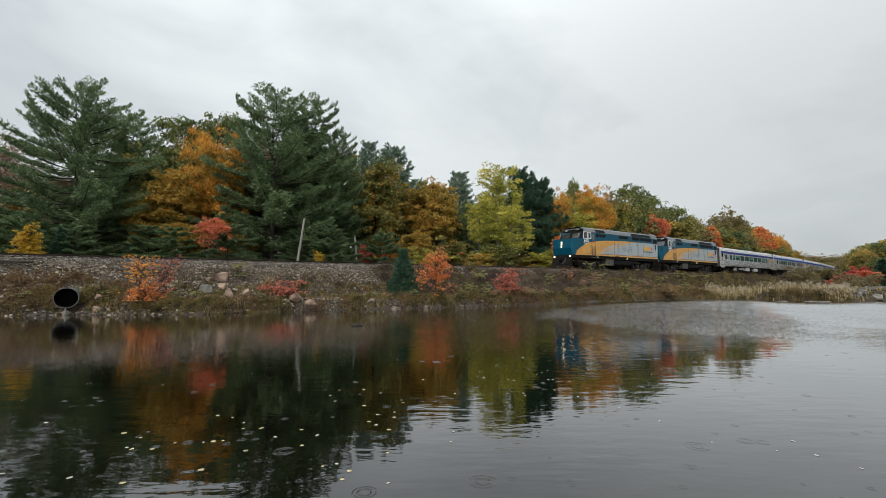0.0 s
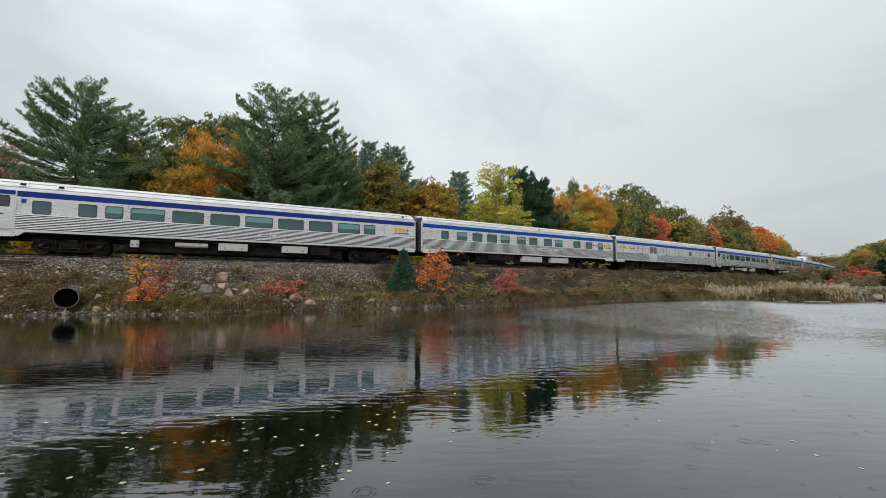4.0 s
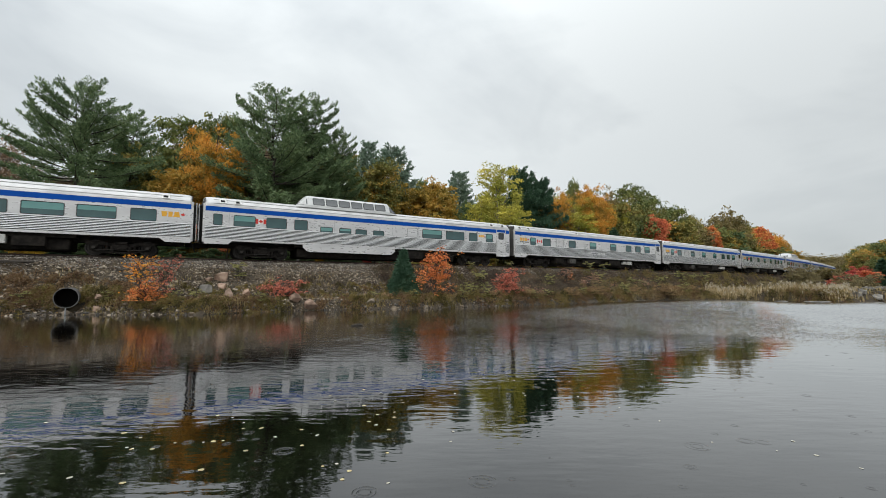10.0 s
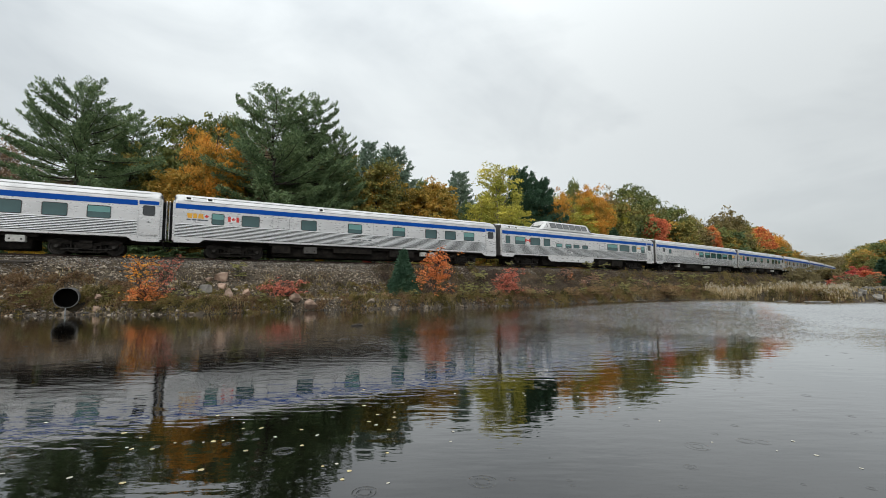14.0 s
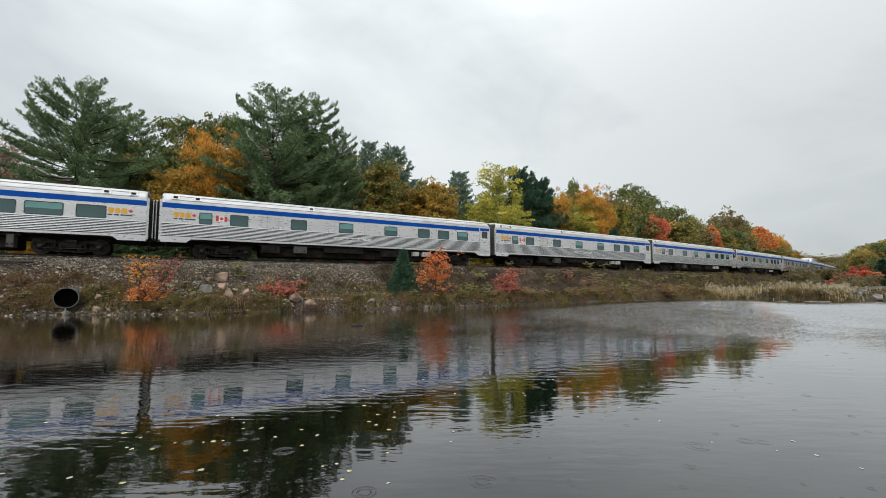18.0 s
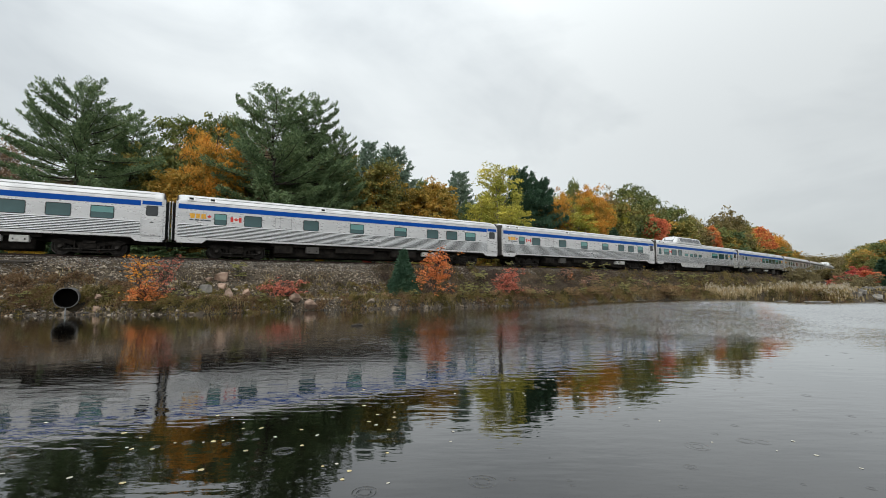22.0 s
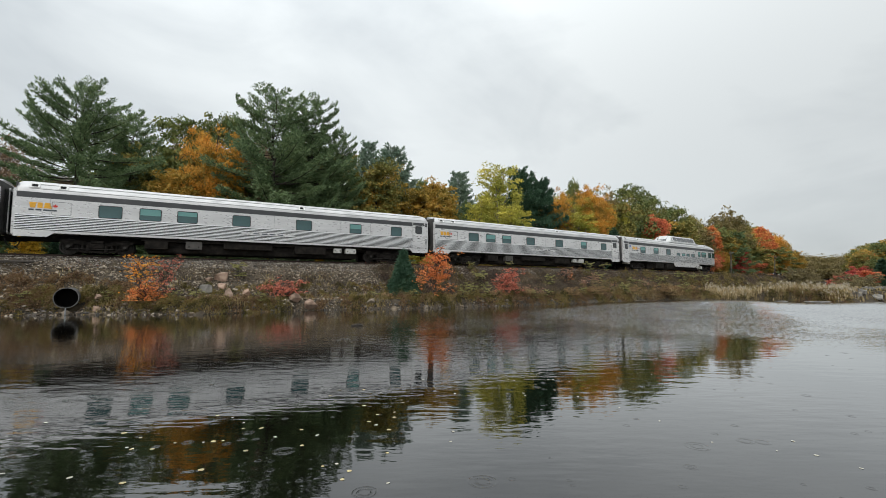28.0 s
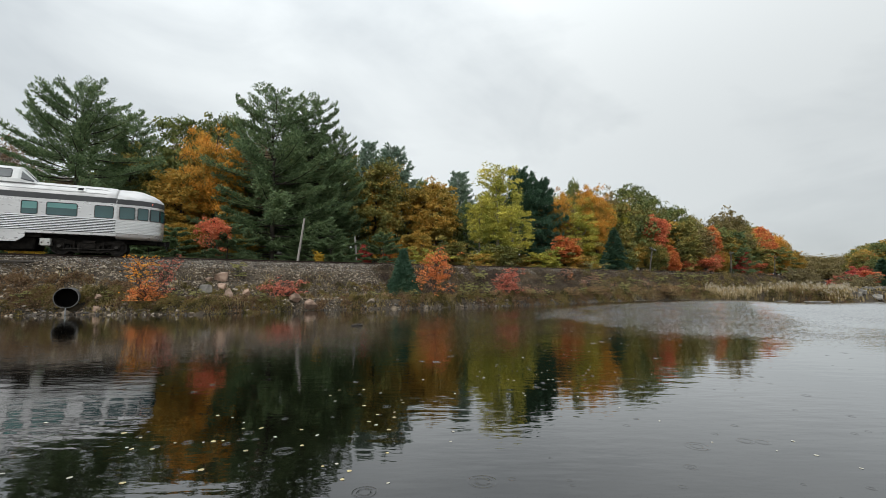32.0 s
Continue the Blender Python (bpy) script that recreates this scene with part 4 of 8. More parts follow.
        cached("buffer_plate", "a", lambda: ring(bmesh.new(), 1.5, 2.5, 0.1, 0.12, 0.02, -0.02), M_STEEL, car, pose(sx * (HALF + 0.27), 0, 2.3, 0, 0, 90))
        cached("corner_post", "a", lambda: boxed(-0.10, 0.0, -1.46, -1.40, 1.0, 3.5, bevel=0.01), M_STEEL, car, pose(sx * HALF, 0, 0, 0, 0, 0 if sx < 0 else 180))
        cached("corner_post", "b", lambda: boxed(-0.10, 0.0, 1.40, 1.46, 1.0, 3.5, bevel=0.01), M_STEEL, car, pose(sx * HALF, 0, 0, 0, 0, 0 if sx < 0 else 180))
    for sx in (-1, 1):
        cached("coupler", "a", lambda: box(boxed(-0.33, 0.3, -0.12, 0.12, 0.72, 0.98, bevel=0.02), -0.36, -0.2, -0.2, 0.2, 0.68, 1.02), M_BOGIE, car, pose(sx * HALF, 0, 0, 0, 0, 0 if sx < 0 else 180))
        cached("hose", "a", lambda: cyl(cyl(bmesh.new(), (-0.1, 0.5, 0.9), (-0.22, 0.45, 0.5), 0.03, n=6), (-0.22, 0.45, 0.5), (-0.3, 0.3, 0.42), 0.03, n=6), M_RUBBER, car, pose(sx * HALF, 0, 0, 0, 0, 0 if sx < 0 else 180))
        bogie(car, sx * 9.07)
    for kind, x, w, z0, z1 in boxes:
        if kind == "tank":
            cached("air_tank", w, lambda: cyl(bmesh.new(), (-w / 2, 0, 0), (w / 2, 0, 0), 0.16, n=14), M_BOX, car, pose(x, -1.2, 0.78), smooth=False)
        else:
            mat = {"light": M_BOX, "dark": M_UNDER, "grey": M_GREYBOX}[kind]
            bx = cached("equipment_box", (w, z0, z1, kind), lambda: boxed(-w / 2, w / 2, -1.42, -0.7, z0, z1, bevel=0.02), mat, car, pose(x, 0, 0))
            for lx in (-0.3 * w, 0.3 * w):
                cached("box_latch", z0, lambda: boxed(-0.03, 0.03, -1.44, -1.41, z0 + 0.12, z0 + 0.2), M_UNDER, bx, pose(lx, 0, 0))
    for x in (-5.6, -1.6, 1.4, 5.2):
        cached("pipe_hanger", "a", lambda: box(box(boxed(-0.5, 0.5, -1.1, -1.04, 0.62, 0.68), -0.4, -0.35, -1.1, -1.04, 0.62, 0.95), 0.35, 0.4, -1.1, -1.04, 0.62, 0.95), M_UNDER, car, pose(x, 0, 0))
    for x in hatches:
        hatch(car, x)
    if dome_at:
        dome(car, *dome_at)
        c = (dome_at[0] + dome_at[1]) / 2
        cached("dome_skirt", "a", lambda: skirt_bm(-3.6, 3.6, 0.62, 0.35, 0.35), M_STEEL, car, pose(c, 0, 0), "smooth silver skirt below the dome")
    if luggage:
        for side in (-1, 1):
            m = pose(luggage, 0, 0, 0, 0, 0 if side < 0 else 180)
            d = cached("baggage_door", "a", lambda: boxed(-0.95, 0.95, -SIDE - 0.05, -SIDE, 1.10, 3.05, bevel=0.015), M_STEEL, car, m, "wide sliding baggage door")
            for x in (-0.44, 0.44):
                fr = cached("window_frame", "bag", lambda: ring(bmesh.new(), 0.72, 0.78, 0.08, 0.03, 0.01, -0.014), M_RUBBER, d, pose(x, -SIDE - 0.05, 2.52))
                cached("pane", "bag", lambda: slab(bmesh.new(), rrect(0.66, 0.72, 0.06), "y", 0.01, -0.006), M_GLASS, d, pose(x, -SIDE - 0.05, 2.52))
            cached("step_ladder", "a", lambda: box(box(box(boxed(0.3, 0.34, -1.45, -1.40, 0.45, 1.1), 0.86, 0.9, -1.45, -1.40, 0.45, 1.1), 0.3, 0.9, -1.45, -1.4, 0.45, 0.49), 0.3, 0.9, -1.45, -1.4, 0.72, 0.76), M_BOGIE, car, m)
    if badge is not None:
        cached("blue_badge", "a", lambda: boxed(-0.11, 0.11, -SIDE - 0.005, -SIDE + 0.01, -0.11, 0.11), M_BLUE, car, pose(badge, 0, 2.80), "small blue square badge")
    if tail:
        tail_end(car, x1, stripe)
    return car


def tail_end(car, x1, stripe):
    """The rounded, tapering observation end."""
    def outline(k, inset=0.0):
        n = 14
        return [(x1 + (2.28 - inset) * math.sin(radians(90 * i / n)) ** 0.9, (SIDE - inset) * math.cos(radians(90 * i / n)) ** 0.72) for i in range(n + 1)]

    def loft(levels, closed_top=False):
        bm = bmesh.new()
        rows = []
        for z, inset in levels:
            o = outline(0, inset)
            pts = [(x, -y) for x, y in o] + [(x, y) for x, y in reversed(o[:-1])]
            rows.append([bm.verts.new((x, y, z)) for x, y in pts])
        for a, b in zip(rows, rows[1:]):
            for k in range(len(a) - 1):
                bm.faces.new((a[k], a[k + 1], b[k + 1], b[k]))
        if closed_top:
            bm.faces.new(rows[-1])
        bmesh.ops.recalc_face_normals(bm, faces=bm.faces)
        return bm
    part("rounded_end", loft([(0.95, 0.25), (1.02, 0.05), (1.14, 0.0), (3.32, 0.0)]), M_STEEL, car, "rounded observation end", smooth=True)
    lv = []
    for i in range(9):
        z = 1.26 + i * 0.0922
        lv += [(z + 0.005, -0.004), (z + 0.03, -0.035), (z + 0.07, -0.035), (z + 0.088, -0.004)]
    part("fluted_panel", loft(lv), M_FLUTE, car)
    part("letterboard_stripe", loft([(3.0, -0.006), (3.30, -0.006)]), stripe, car)
    part("roof_end", loft([(3.30, -0.01), (3.42, 0.03), (3.56, 0.16), (3.70, 0.36), (3.82, 0.58), (3.93, 0.86), (4.02, 1.10), (4.08, 1.34)], True), M_ROOF, car, smooth=True)
    o = outline(0)
    for sgn in (-1, 1):
        for k, w in ((1.7, 0.78), (4.9, 0.56), (8.2, 0.6), (11.5, 0.5)):
            i = int(k)
            f = k - i
            x = o[i][0] * (1 - f) + o[i + 1][0] * f
            y = o[i][1] * (1 - f) + o[i + 1][1] * f
            dx, dy = o[i + 1][0] - o[i][0], o[i + 1][1] - o[i][1]
            a = math.degrees(math.atan2(-dy, dx)) * 1
            ang = a if sgn < 0 else 180 - a
            m = pose(x, sgn * y, 2.49, 0, 0, ang)
            fr = cached("window_frame", ("t", w), lambda: ring(bmesh.new(), w, 0.74, 0.08, 0.035, 0.08, -0.03), M_RUBBER, car, m)
            cached("pane", ("t", w), lambda: slab(bmesh.new(), rrect(w - 0.06, 0.68, 0.06), "y", 0.05, -0.02), M_GLASS, fr, Matrix())
    part("marker_lamp", cyl(bmesh.new(), (x1 + 1.7, -1.06, 3.16), (x1 + 1.76, -1.12, 3.16), 0.08, n=10), M_MARKER, car, "red marker lamp")


# near-black colour standing in for shade between the ribs
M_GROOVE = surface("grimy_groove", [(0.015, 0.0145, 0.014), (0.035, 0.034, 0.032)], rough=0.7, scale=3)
M_SEAMDARK = surface("dark_panel_seam", [(0.16, 0.16, 0.16), (0.22, 0.22, 0.215)], rough=0.5, scale=2)
M_SEAM = surface("panel_seam_grey", [(0.40, 0.40, 0.40), (0.46, 0.46, 0.45)], rough=0.4, metal=0.7, scale=2)
M_GREYBOX = surface("grey_equipment_box", [(0.055, 0.052, 0.047), (0.094, 0.088, 0.080)], rough=0.7, scale=3)

W_COACH = [(-10.08, 0.68), (-8.45, 0.58), (-6.68, 1.8), (-4.33, 1.8), (-1.95, 1.8), (0.42, 1.8), (3.16, 1.8), (5.52, 1.8), (7.88, 1.8), (10.12, 1.28)]
B_COACH = [("light", -6.1, 0.42, 0.52, 0.95), ("tank", -3.13, 1.8, 0, 0), ("light", -0.75, 1.75, 0.5, 0.98), ("light", 3.2, 1.75, 0.5, 0.98), ("dark", 5.0, 1.4, 0.4, 0.95)]
W_COACH1 = [(-10.35, 0.75), (-8.37, 0.8), (-7.15, 0.8), (-5.51, 1.69), (-3.4, 1.69), (-1.3, 1.69), (0.77, 1.69), (2.86, 1.69), (4.95, 1.65), (7.06, 1.67), (8.71, 0.88)]
W_LOUNGE = [(-10.4, 0.7), (-8.6, 1.07), (-6.9, 1.07), (-5.2, 1.1), (-3.62, 1.07), (-1.54, 1.05), (0.04, 1.05), (2.1, 1.07), (3.66, 1.07), (6.47, 1.06), (8.43, 1.05), (10.39, 0.78)]
W_DOME = [(-11.87, 0.5), (-10.27, 1.3), (-8.24, 1.3), (-6.59, 0.88), (-4.75, 0.88, 2.03, 2.48), (-3.33, 0.88, 2.03, 2.48), (-2.07, 0.88, 2.03, 2.48), (-0.64, 0.88, 2.03, 2.48), (4.22, 1.86), (6.54, 1.86), (8.46, 0.88), (10.27, 0.74)]
W_DINER = [(-9.12, 0.58, 2.3, 2.86), (-0.07, 1.3), (1.96, 1.6), (3.94, 1.6), (5.94, 1.6), (7.91, 1.6), (9.97, 1.34)]
W_MANOR = [(-10.22, 0.7), (-8.26, 1.07), (-4.39, 1.07), (-0.93, 1.07), (2.75, 1.07), (5.74, 1.07), (7.66, 1.07), (9.62, 1.07)]
W_CHATEAU = [(-8.51, 1.08), (-6.56, 1.08), (-4.62, 1.08), (-1.51, 1.07), (2.56, 1.07), (6.4, 0.89), (9.79, 0.89)]
W_PARK = [(-8.29, 1.09), (-5.23, 1.09), (-2.16, 1.06), (0.45, 0.88, 2.03, 2.48), (1.88, 0.88, 2.03, 2.48), (3.14, 0.88, 2.03, 2.48), (4.58, 0.88, 2.03, 2.48), (6.48, 0.65), (7.85, 1.31), (9.73, 0.86)]
B_SLEEP = [("dark", -6.2, 1.2, 0.45, 0.95), ("grey", -4.2, 0.9, 0.5, 0.98), ("dark", -1.0, 3.0, 0.6, 0.95), ("dark", 3.1, 2.2, 0.45, 0.98), ("light", 5.1, 0.55, 0.62, 0.95), ("light", 6.1, 0.8, 0.60, 0.97)]
B_DOME = [("dark", 2.6, 1.6, 0.4, 1.0), ("dark", 5.2, 2.0, 0.4, 1.0)]

coach_a = passenger_car("stainless coach with violet-blue stripe and long tinted windows", M_NAVY, W_COACH1, doors=(-11.95,), logos=((11.3, 1.0, True),), hatches=(-11.2, -9.6, 11.6), boxes=B_COACH, plates=((1.3, 1.2, 1.62),), badge=-11.1)
lounge = passenger_car("stainless lounge car with blue stripe and square windows", M_BLUE, W_LOUNGE, logos=((11.45, 1.0, True),), flags=((9.5, 0.72),), hatches=(1.0, 10.6, 11.8), boxes=[("light", 0.0, 2.7, 0.48, 1.0), ("light", 3.9, 2.6, 0.48, 1.0), ("dark", -4, 3, 0.5, 0.98)], plates=((2.0, 3.0, 1.75),))
baggage = passenger_car("stainless baggage car with blue stripe and wide sliding door", M_BLUE, [(4.99, 0.6, 2.2, 2.75), (10.6, 0.5, 2.2, 2.75)], luggage=-4.8, logos=((-11.5, 1.05, False),), flags=((-9.5, 0.68),), blanks=((-8.7, 0.8), (-7.6, 0.85), (-6.75, 0.6), (-3.4, 0.6), (-2.6, 0.75), (-1.85, 0.6), (-1.1, 0.7), (1.1, 1.0), (2.2, 0.6), (3.85, 0.9), (7.15, 0.9), (8.5, 1.05)), hatches=(1.6, 4.1), boxes=[("dark", 0, 3, 0.5, 0.98)], plates=((2.6, 0.5, 1.55),), end_skirts=(True, True))
coach_b = passenger_car("stainless coach with blue stripe, long windows and white battery boxes", M_BLUE, W_COACH, doors=(-11.89,), logos=((11.5, 1.0, False),), hatches=(-11.7, -9.9, 11.2), boxes=B_COACH, plates=((-0.2, 0.7, 1.6),), badge=-11.05)
skyline = passenger_car("stainless dome car with blue stripe and glazed roof dome", M_BLUE, W_DOME, doors=(11.64,), logos=((9.36, 0.6, False),), flags=((-9.26, 0.66),), blanks=((2.34, 0.9),), dome_at=(-6.1, 0.45), boxes=B_DOME, hatches=(-11.6, -10.7, 10.6, 11.9), plates=((-3.4, 1.3, 1.62),))
manor = passenger_car("stainless sleeping car with blue stripe and small square windows", M_BLUE, W_MANOR, doors=(12.02,), logos=((-11.5, 0.95, True),), flags=((-9.31, 0.66),), blanks=((-6.3, 1.07),), boxes=B_SLEEP, hatches=(-11.9, -10.7, -3.5), plates=((-0.4, 2.9, 1.66),))
diner = passenger_car("stainless dining car with blue stripe and a row of wide windows", M_BLUE, W_DINER, logos=((11.2, 0.95, True),), flags=((-1.24, 0.7),), boxes=[("light", -6.6, 0.5, 0.62, 0.95), ("dark", -3, 3, 0.5, 0.98), ("tank", 2, 1.8, 0, 0), ("grey", 6.6, 0.3, 0.3, 1.0)], hatches=(10.6, 11.9), plates=((0.6, 3.0, 1.7),), narrow=(-10.75,), blanks=((-6.6, 0.95), (-4.95, 0.95), (-3.45, 0.85), (-2.15, 0.6)))
chateau = passenger_car("stainless sleeping car with dark grey stripe", M_GREY_STRIPE, W_CHATEAU, doors=(11.8,), logos=((-11.6, 0.95, True),), blanks=((-10.7, 0.8),), boxes=B_SLEEP, hatches=(-11.9, -10.7, 2.4), plates=((0.2, 3.4, 1.7),))
park = passenger_car("stainless observation car with dome, grey stripe and rounded tail", M_GREY_STRIPE, W_PARK, doors=(-11.9,), logos=((-10.1, 1.05, True),), dome_at=(-0.45, 6.0), boxes=[("dark", -4.2, 1.9, 0.35, 0.98), ("dark", -1.6, 1.8, 0.35, 0.98), ("light", 7.2, 0.45, 0.45, 0.85), ("light", -11.3, 0.45, 0.7, 1.0)], hatches=(-11.9, -9.2, 8.6), plates=((2.7, 3.2, 1.72),), tail=True, badge=-11.1)

order = [coach_a, lounge, baggage, coach_b, coach_b, skyline, manor, manor, manor, skyline, diner, manor, manor, manor, manor, manor, skyline, diner, chateau, chateau, park]
TRAIN = []          # (thing, station of its middle behind the joint of the fifth and sixth car)
used = set()
for i, c in enumerate(order):
    if id(c) in used:
        c = copy_thing(c, Matrix())
    used.add(id(c))
    TRAIN.append((c, (i + 1 - 5.5) * CAR, 9.07))

# ---------------------------------------------------------------- the two diesel locomotives
def zline(pts):
    xs, zs = [p[0] for p in pts], [p[1] for p in pts]
    return lambda x: float(np.interp(x, xs, zs))


TEAL_LOW = zline([(-8.0, 1.62), (-7.4, 2.05), (-6.6, 2.5), (-5.7, 2.83), (-4.0, 3.06), (-2.3, 3.2), (0.5, 3.31), (3.5, 3.33), (8.4, 3.33)])
GREY_TOP = zline([(-8.4, 1.60), (-4.15, 1.66), (-3.6, 1.9), (-2.9, 2.25), (-2.3, 2.5), (-1.2, 2.75), (-0.1, 2.95), (1.7, 3.14), (4.1, 3.33), (8.4, 3.33)])


def band_bm(x0, x1, low, high, step=0.15, y=1.55):
    """A strip of the side between two lines."""
    bm = bmesh.new()
    n = max(1, int((x1 - x0) / step))
    prev = None
    for i in range(n + 1):
        x = x0 + (x1 - x0) * i / n
        a, b = low(x), high(x)
        if b - a < 0.004:
            prev = None
            continue
        cur = (bm.verts.new((x, -y, a)), bm.verts.new((x, -y, b)))
        if prev:
            bm.faces.new((prev[0], cur[0], cur[1], prev[1]))
        prev = cur
    return bm


def text_part(body, size, mat, parent, m, name="lettering", bold=0.0):
    cu = bpy.data.curves.new(name, "FONT")
    cu.body, cu.size, cu.extrude, cu.align_x = body, size, 0.002, "CENTER"
    cu.resolution_u, cu.offset = 2, bold
    tmp = bpy.data.objects.new("tmp", cu)
    me = bpy.data.meshes.new_from_object(tmp)
    bpy.data.objects.remove(tmp)
    ob = link_mesh(name, me, mat, parent)
    ob.matrix_basis = m
    return ob


def locomotive(number, label, lit=True):
    lo = thing("diesel_locomotive", label, "locomotive", "locomotives of the train")
    SY = 1.55
    # cowl behind the cab
    prof = [(-SY, 1.45), (-SY, 3.92), (-1.30, 4.36), (-0.95, 4.52), (0.95, 4.52), (1.30, 4.36), (SY, 3.92), (SY, 1.45)]
    part("cowl", slab(bmesh.new(), prof, "x", -6.05, 8.1), M_TEAL, lo, "full-width teal cowl body")
    part("roof_panel", slab(bmesh.new(), [(-SY - 0.006, 3.98), (-1.305, 4.372), (-0.95, 4.535), (0.95, 4.535), (1.305, 4.372), (SY + 0.006, 3.98), (1.30, 4.3), (-1.30, 4.3)], "x", -6.35, 7.0), M_ROOFGREY, lo, "grey roof slope")
    # nose and cab front
    bm = bmesh.new()
    vs = [bm.verts.new(q) for q in ((-8.10, -1.25, 1.45), (-8.10, 1.25, 1.45), (-8.26, 1.18, 2.2), (-8.26, -1.18, 2.2), (-8.14, -1.18, 3.16), (-8.14, 1.18, 3.16),
                                    (-6.75, -SY, 3.22), (-6.75, SY, 3.22), (-6.5, SY, 1.45), (-6.5, -SY, 1.45), (-7.8, -SY + 0.02, 3.19), (-7.8, SY - 0.02, 3.19), (-7.75, -SY + 0.02, 1.45), (-7.75, SY - 0.02, 1.45))]
    for f in ((0, 3, 2, 1), (3, 4, 5, 2), (4, 10, 11, 5), (10, 6, 7, 11), (0, 12, 10, 4, 3), (1, 2, 5, 11, 13), (12, 9, 6, 10), (13, 11, 7, 8), (0, 1, 13, 8, 9, 12)):
        bm.faces.new([vs[k] for k in f])
    bmesh.ops.recalc_face_normals(bm, faces=bm.faces)
    part("nose", bm, M_TEAL, lo, "blunt teal nose")
    part("nose_stripe", slab(bmesh.new(), [(-SY + 0.01, 1.42), (-SY + 0.01, 1.60), (SY - 0.01, 1.60), (SY - 0.01, 1.42)], "x", -7.80, -6.8), M_YELLOW, lo)
    bm = bmesh.new()
    vs = [bm.verts.new(q) for q in ((-6.80, -SY, 3.2), (-6.80, SY, 3.2), (-6.25, 1.32, 4.36), (-6.25, -1.32, 4.36), (-6.40, -1.0, 4.52), (-6.40, 1.0, 4.52), (-6.00, -SY, 3.2), (-6.00, SY, 3.2), (-6.00, -1.32, 4.36), (-6.00, 1.32, 4.36), (-6.00, -1.0, 4.53), (-6.00, 1.0, 4.53), (-6.40, -SY, 3.92), (-6.40, SY, 3.92), (-6.00, -SY, 3.92), (-6.00, SY, 3.92))]
    for f in ((0, 1, 13, 2, 3, 12), (3, 2, 5, 4), (4, 5, 11, 10), (0, 12, 14, 6), (12, 3, 8, 14), (3, 4, 10, 8), (1, 7, 15, 13), (13, 15, 9, 2), (2, 9, 11, 5)):
        bm.faces.new([vs[k] for k in f])
    bmesh.ops.recalc_face_normals(bm, faces=bm.faces)
    part("cab_block", bm, M_TEAL, lo)
    part("cab_side", slab(bmesh.new(), [(-6.5, 1.45), (-6.05, 1.45), (-6.05, 3.2), (-6.747, 3.2)], "y", -SY, SY), M_TEAL, lo)
    bm = bmesh.new()
    face = [(-6.815, -SY + 0.03, 3.22), (-6.815, SY - 0.03, 3.22), (-6.412, SY - 0.03, 3.93), (-6.262, 1.30, 4.36), (-6.412, 0.98, 4.53), (-6.412, -0.98, 4.53), (-6.262, -1.30, 4.36), (-6.412, -SY + 0.03, 3.93)]
    vs = [bm.verts.new((x - 0.02, y, z)) for x, y, z in face]
    for f in ((0, 1, 2, 7), (7, 2, 3, 6), (6, 3, 4, 5)):
        bm.faces.new([vs[k] for k in f])
    bmesh.ops.recalc_face_normals(bm, faces=bm.faces)
    part("cab_front", bm, M_BLACK, lo, "black cab front")
    for sgn in (-1, 1):
        m = Matrix.Translation((-6.66, sgn * 0.66, 3.60)) @ pose(0, 0, 0, 0, 28, 0)
        ws = part("windshield", boxed(-0.02, 0.02, -0.52, 0.52, -0.33, 0.33, bevel=0.015), M_WINDSHIELD, lo)
        ws.matrix_basis = m
        nb = part("number_board", boxed(-0.03, 0.03, -0.33, 0.33, -0.12, 0.12, bevel=0.01), M_BLACK, lo)
        nb.matrix_basis = Matrix.Translation((-6.38, sgn * 0.78, 4.24)) @ pose(0, 0, 0, 0, 24, sgn * 14)
        text_part(number, 0.2, M_WHITE, nb, pose(-0.035, 0, -0.07, 90, 0, -90))
    # side paint
    for sgn in (-1, 1):
        t = pose(0, 0, 0, 0, 0, 0) if sgn < 0 else Matrix.Scale(-1, 4, (0, 1, 0))
        def flipped(bm):
            if sgn > 0:
                bmesh.ops.transform(bm, matrix=Matrix.Scale(-1, 4, (0, 1, 0)), verts=bm.verts)
                bmesh.ops.reverse_faces(bm, faces=bm.faces)
            return bm
        part("amber_side_panel", flipped(band_bm(-7.75, 4.1, GREY_TOP, TEAL_LOW, y=SY + 0.005)), M_YELLOW, lo, "amber sweep of the side livery")
        part("grey_side_panel", flipped(band_bm(-4.1, 8.1, lambda x: 1.66, GREY_TOP, y=SY + 0.005)), M_LGREY, lo, "light grey side panel")
        part("sill_stripe", flipped(band_bm(-7.75, 8.1, lambda x: 1.45, lambda x: 1.62, y=SY + 0.007)), M_YELLOW, lo, "amber sill stripe")
        part("sill_edge", flipped(band_bm(-4.6, 8.1, lambda x: 1.62, lambda x: 1.665, y=SY + 0.006)), M_INK, lo)
        # streaks where the sweep frays into grey
        bm = bmesh.new()
        rr = random.Random(7)
        for k in range(22):
            z = 1.74 + k * 0.062
            xe = -3.95 + k * 0.235
            run = rr.uniform(0.3, 1.0) if k % 3 else rr.uniform(1.2, 2.2)
            slab(bm, [(xe - 0.3, z - 0.022), (xe + run, z - 0.006), (xe + run, z + 0.006), (xe - 0.3, z + 0.022)], "y", -SY - 0.006, -SY - 0.009)
        part("amber_streaks", flipped(bm), M_YELLOW, lo)
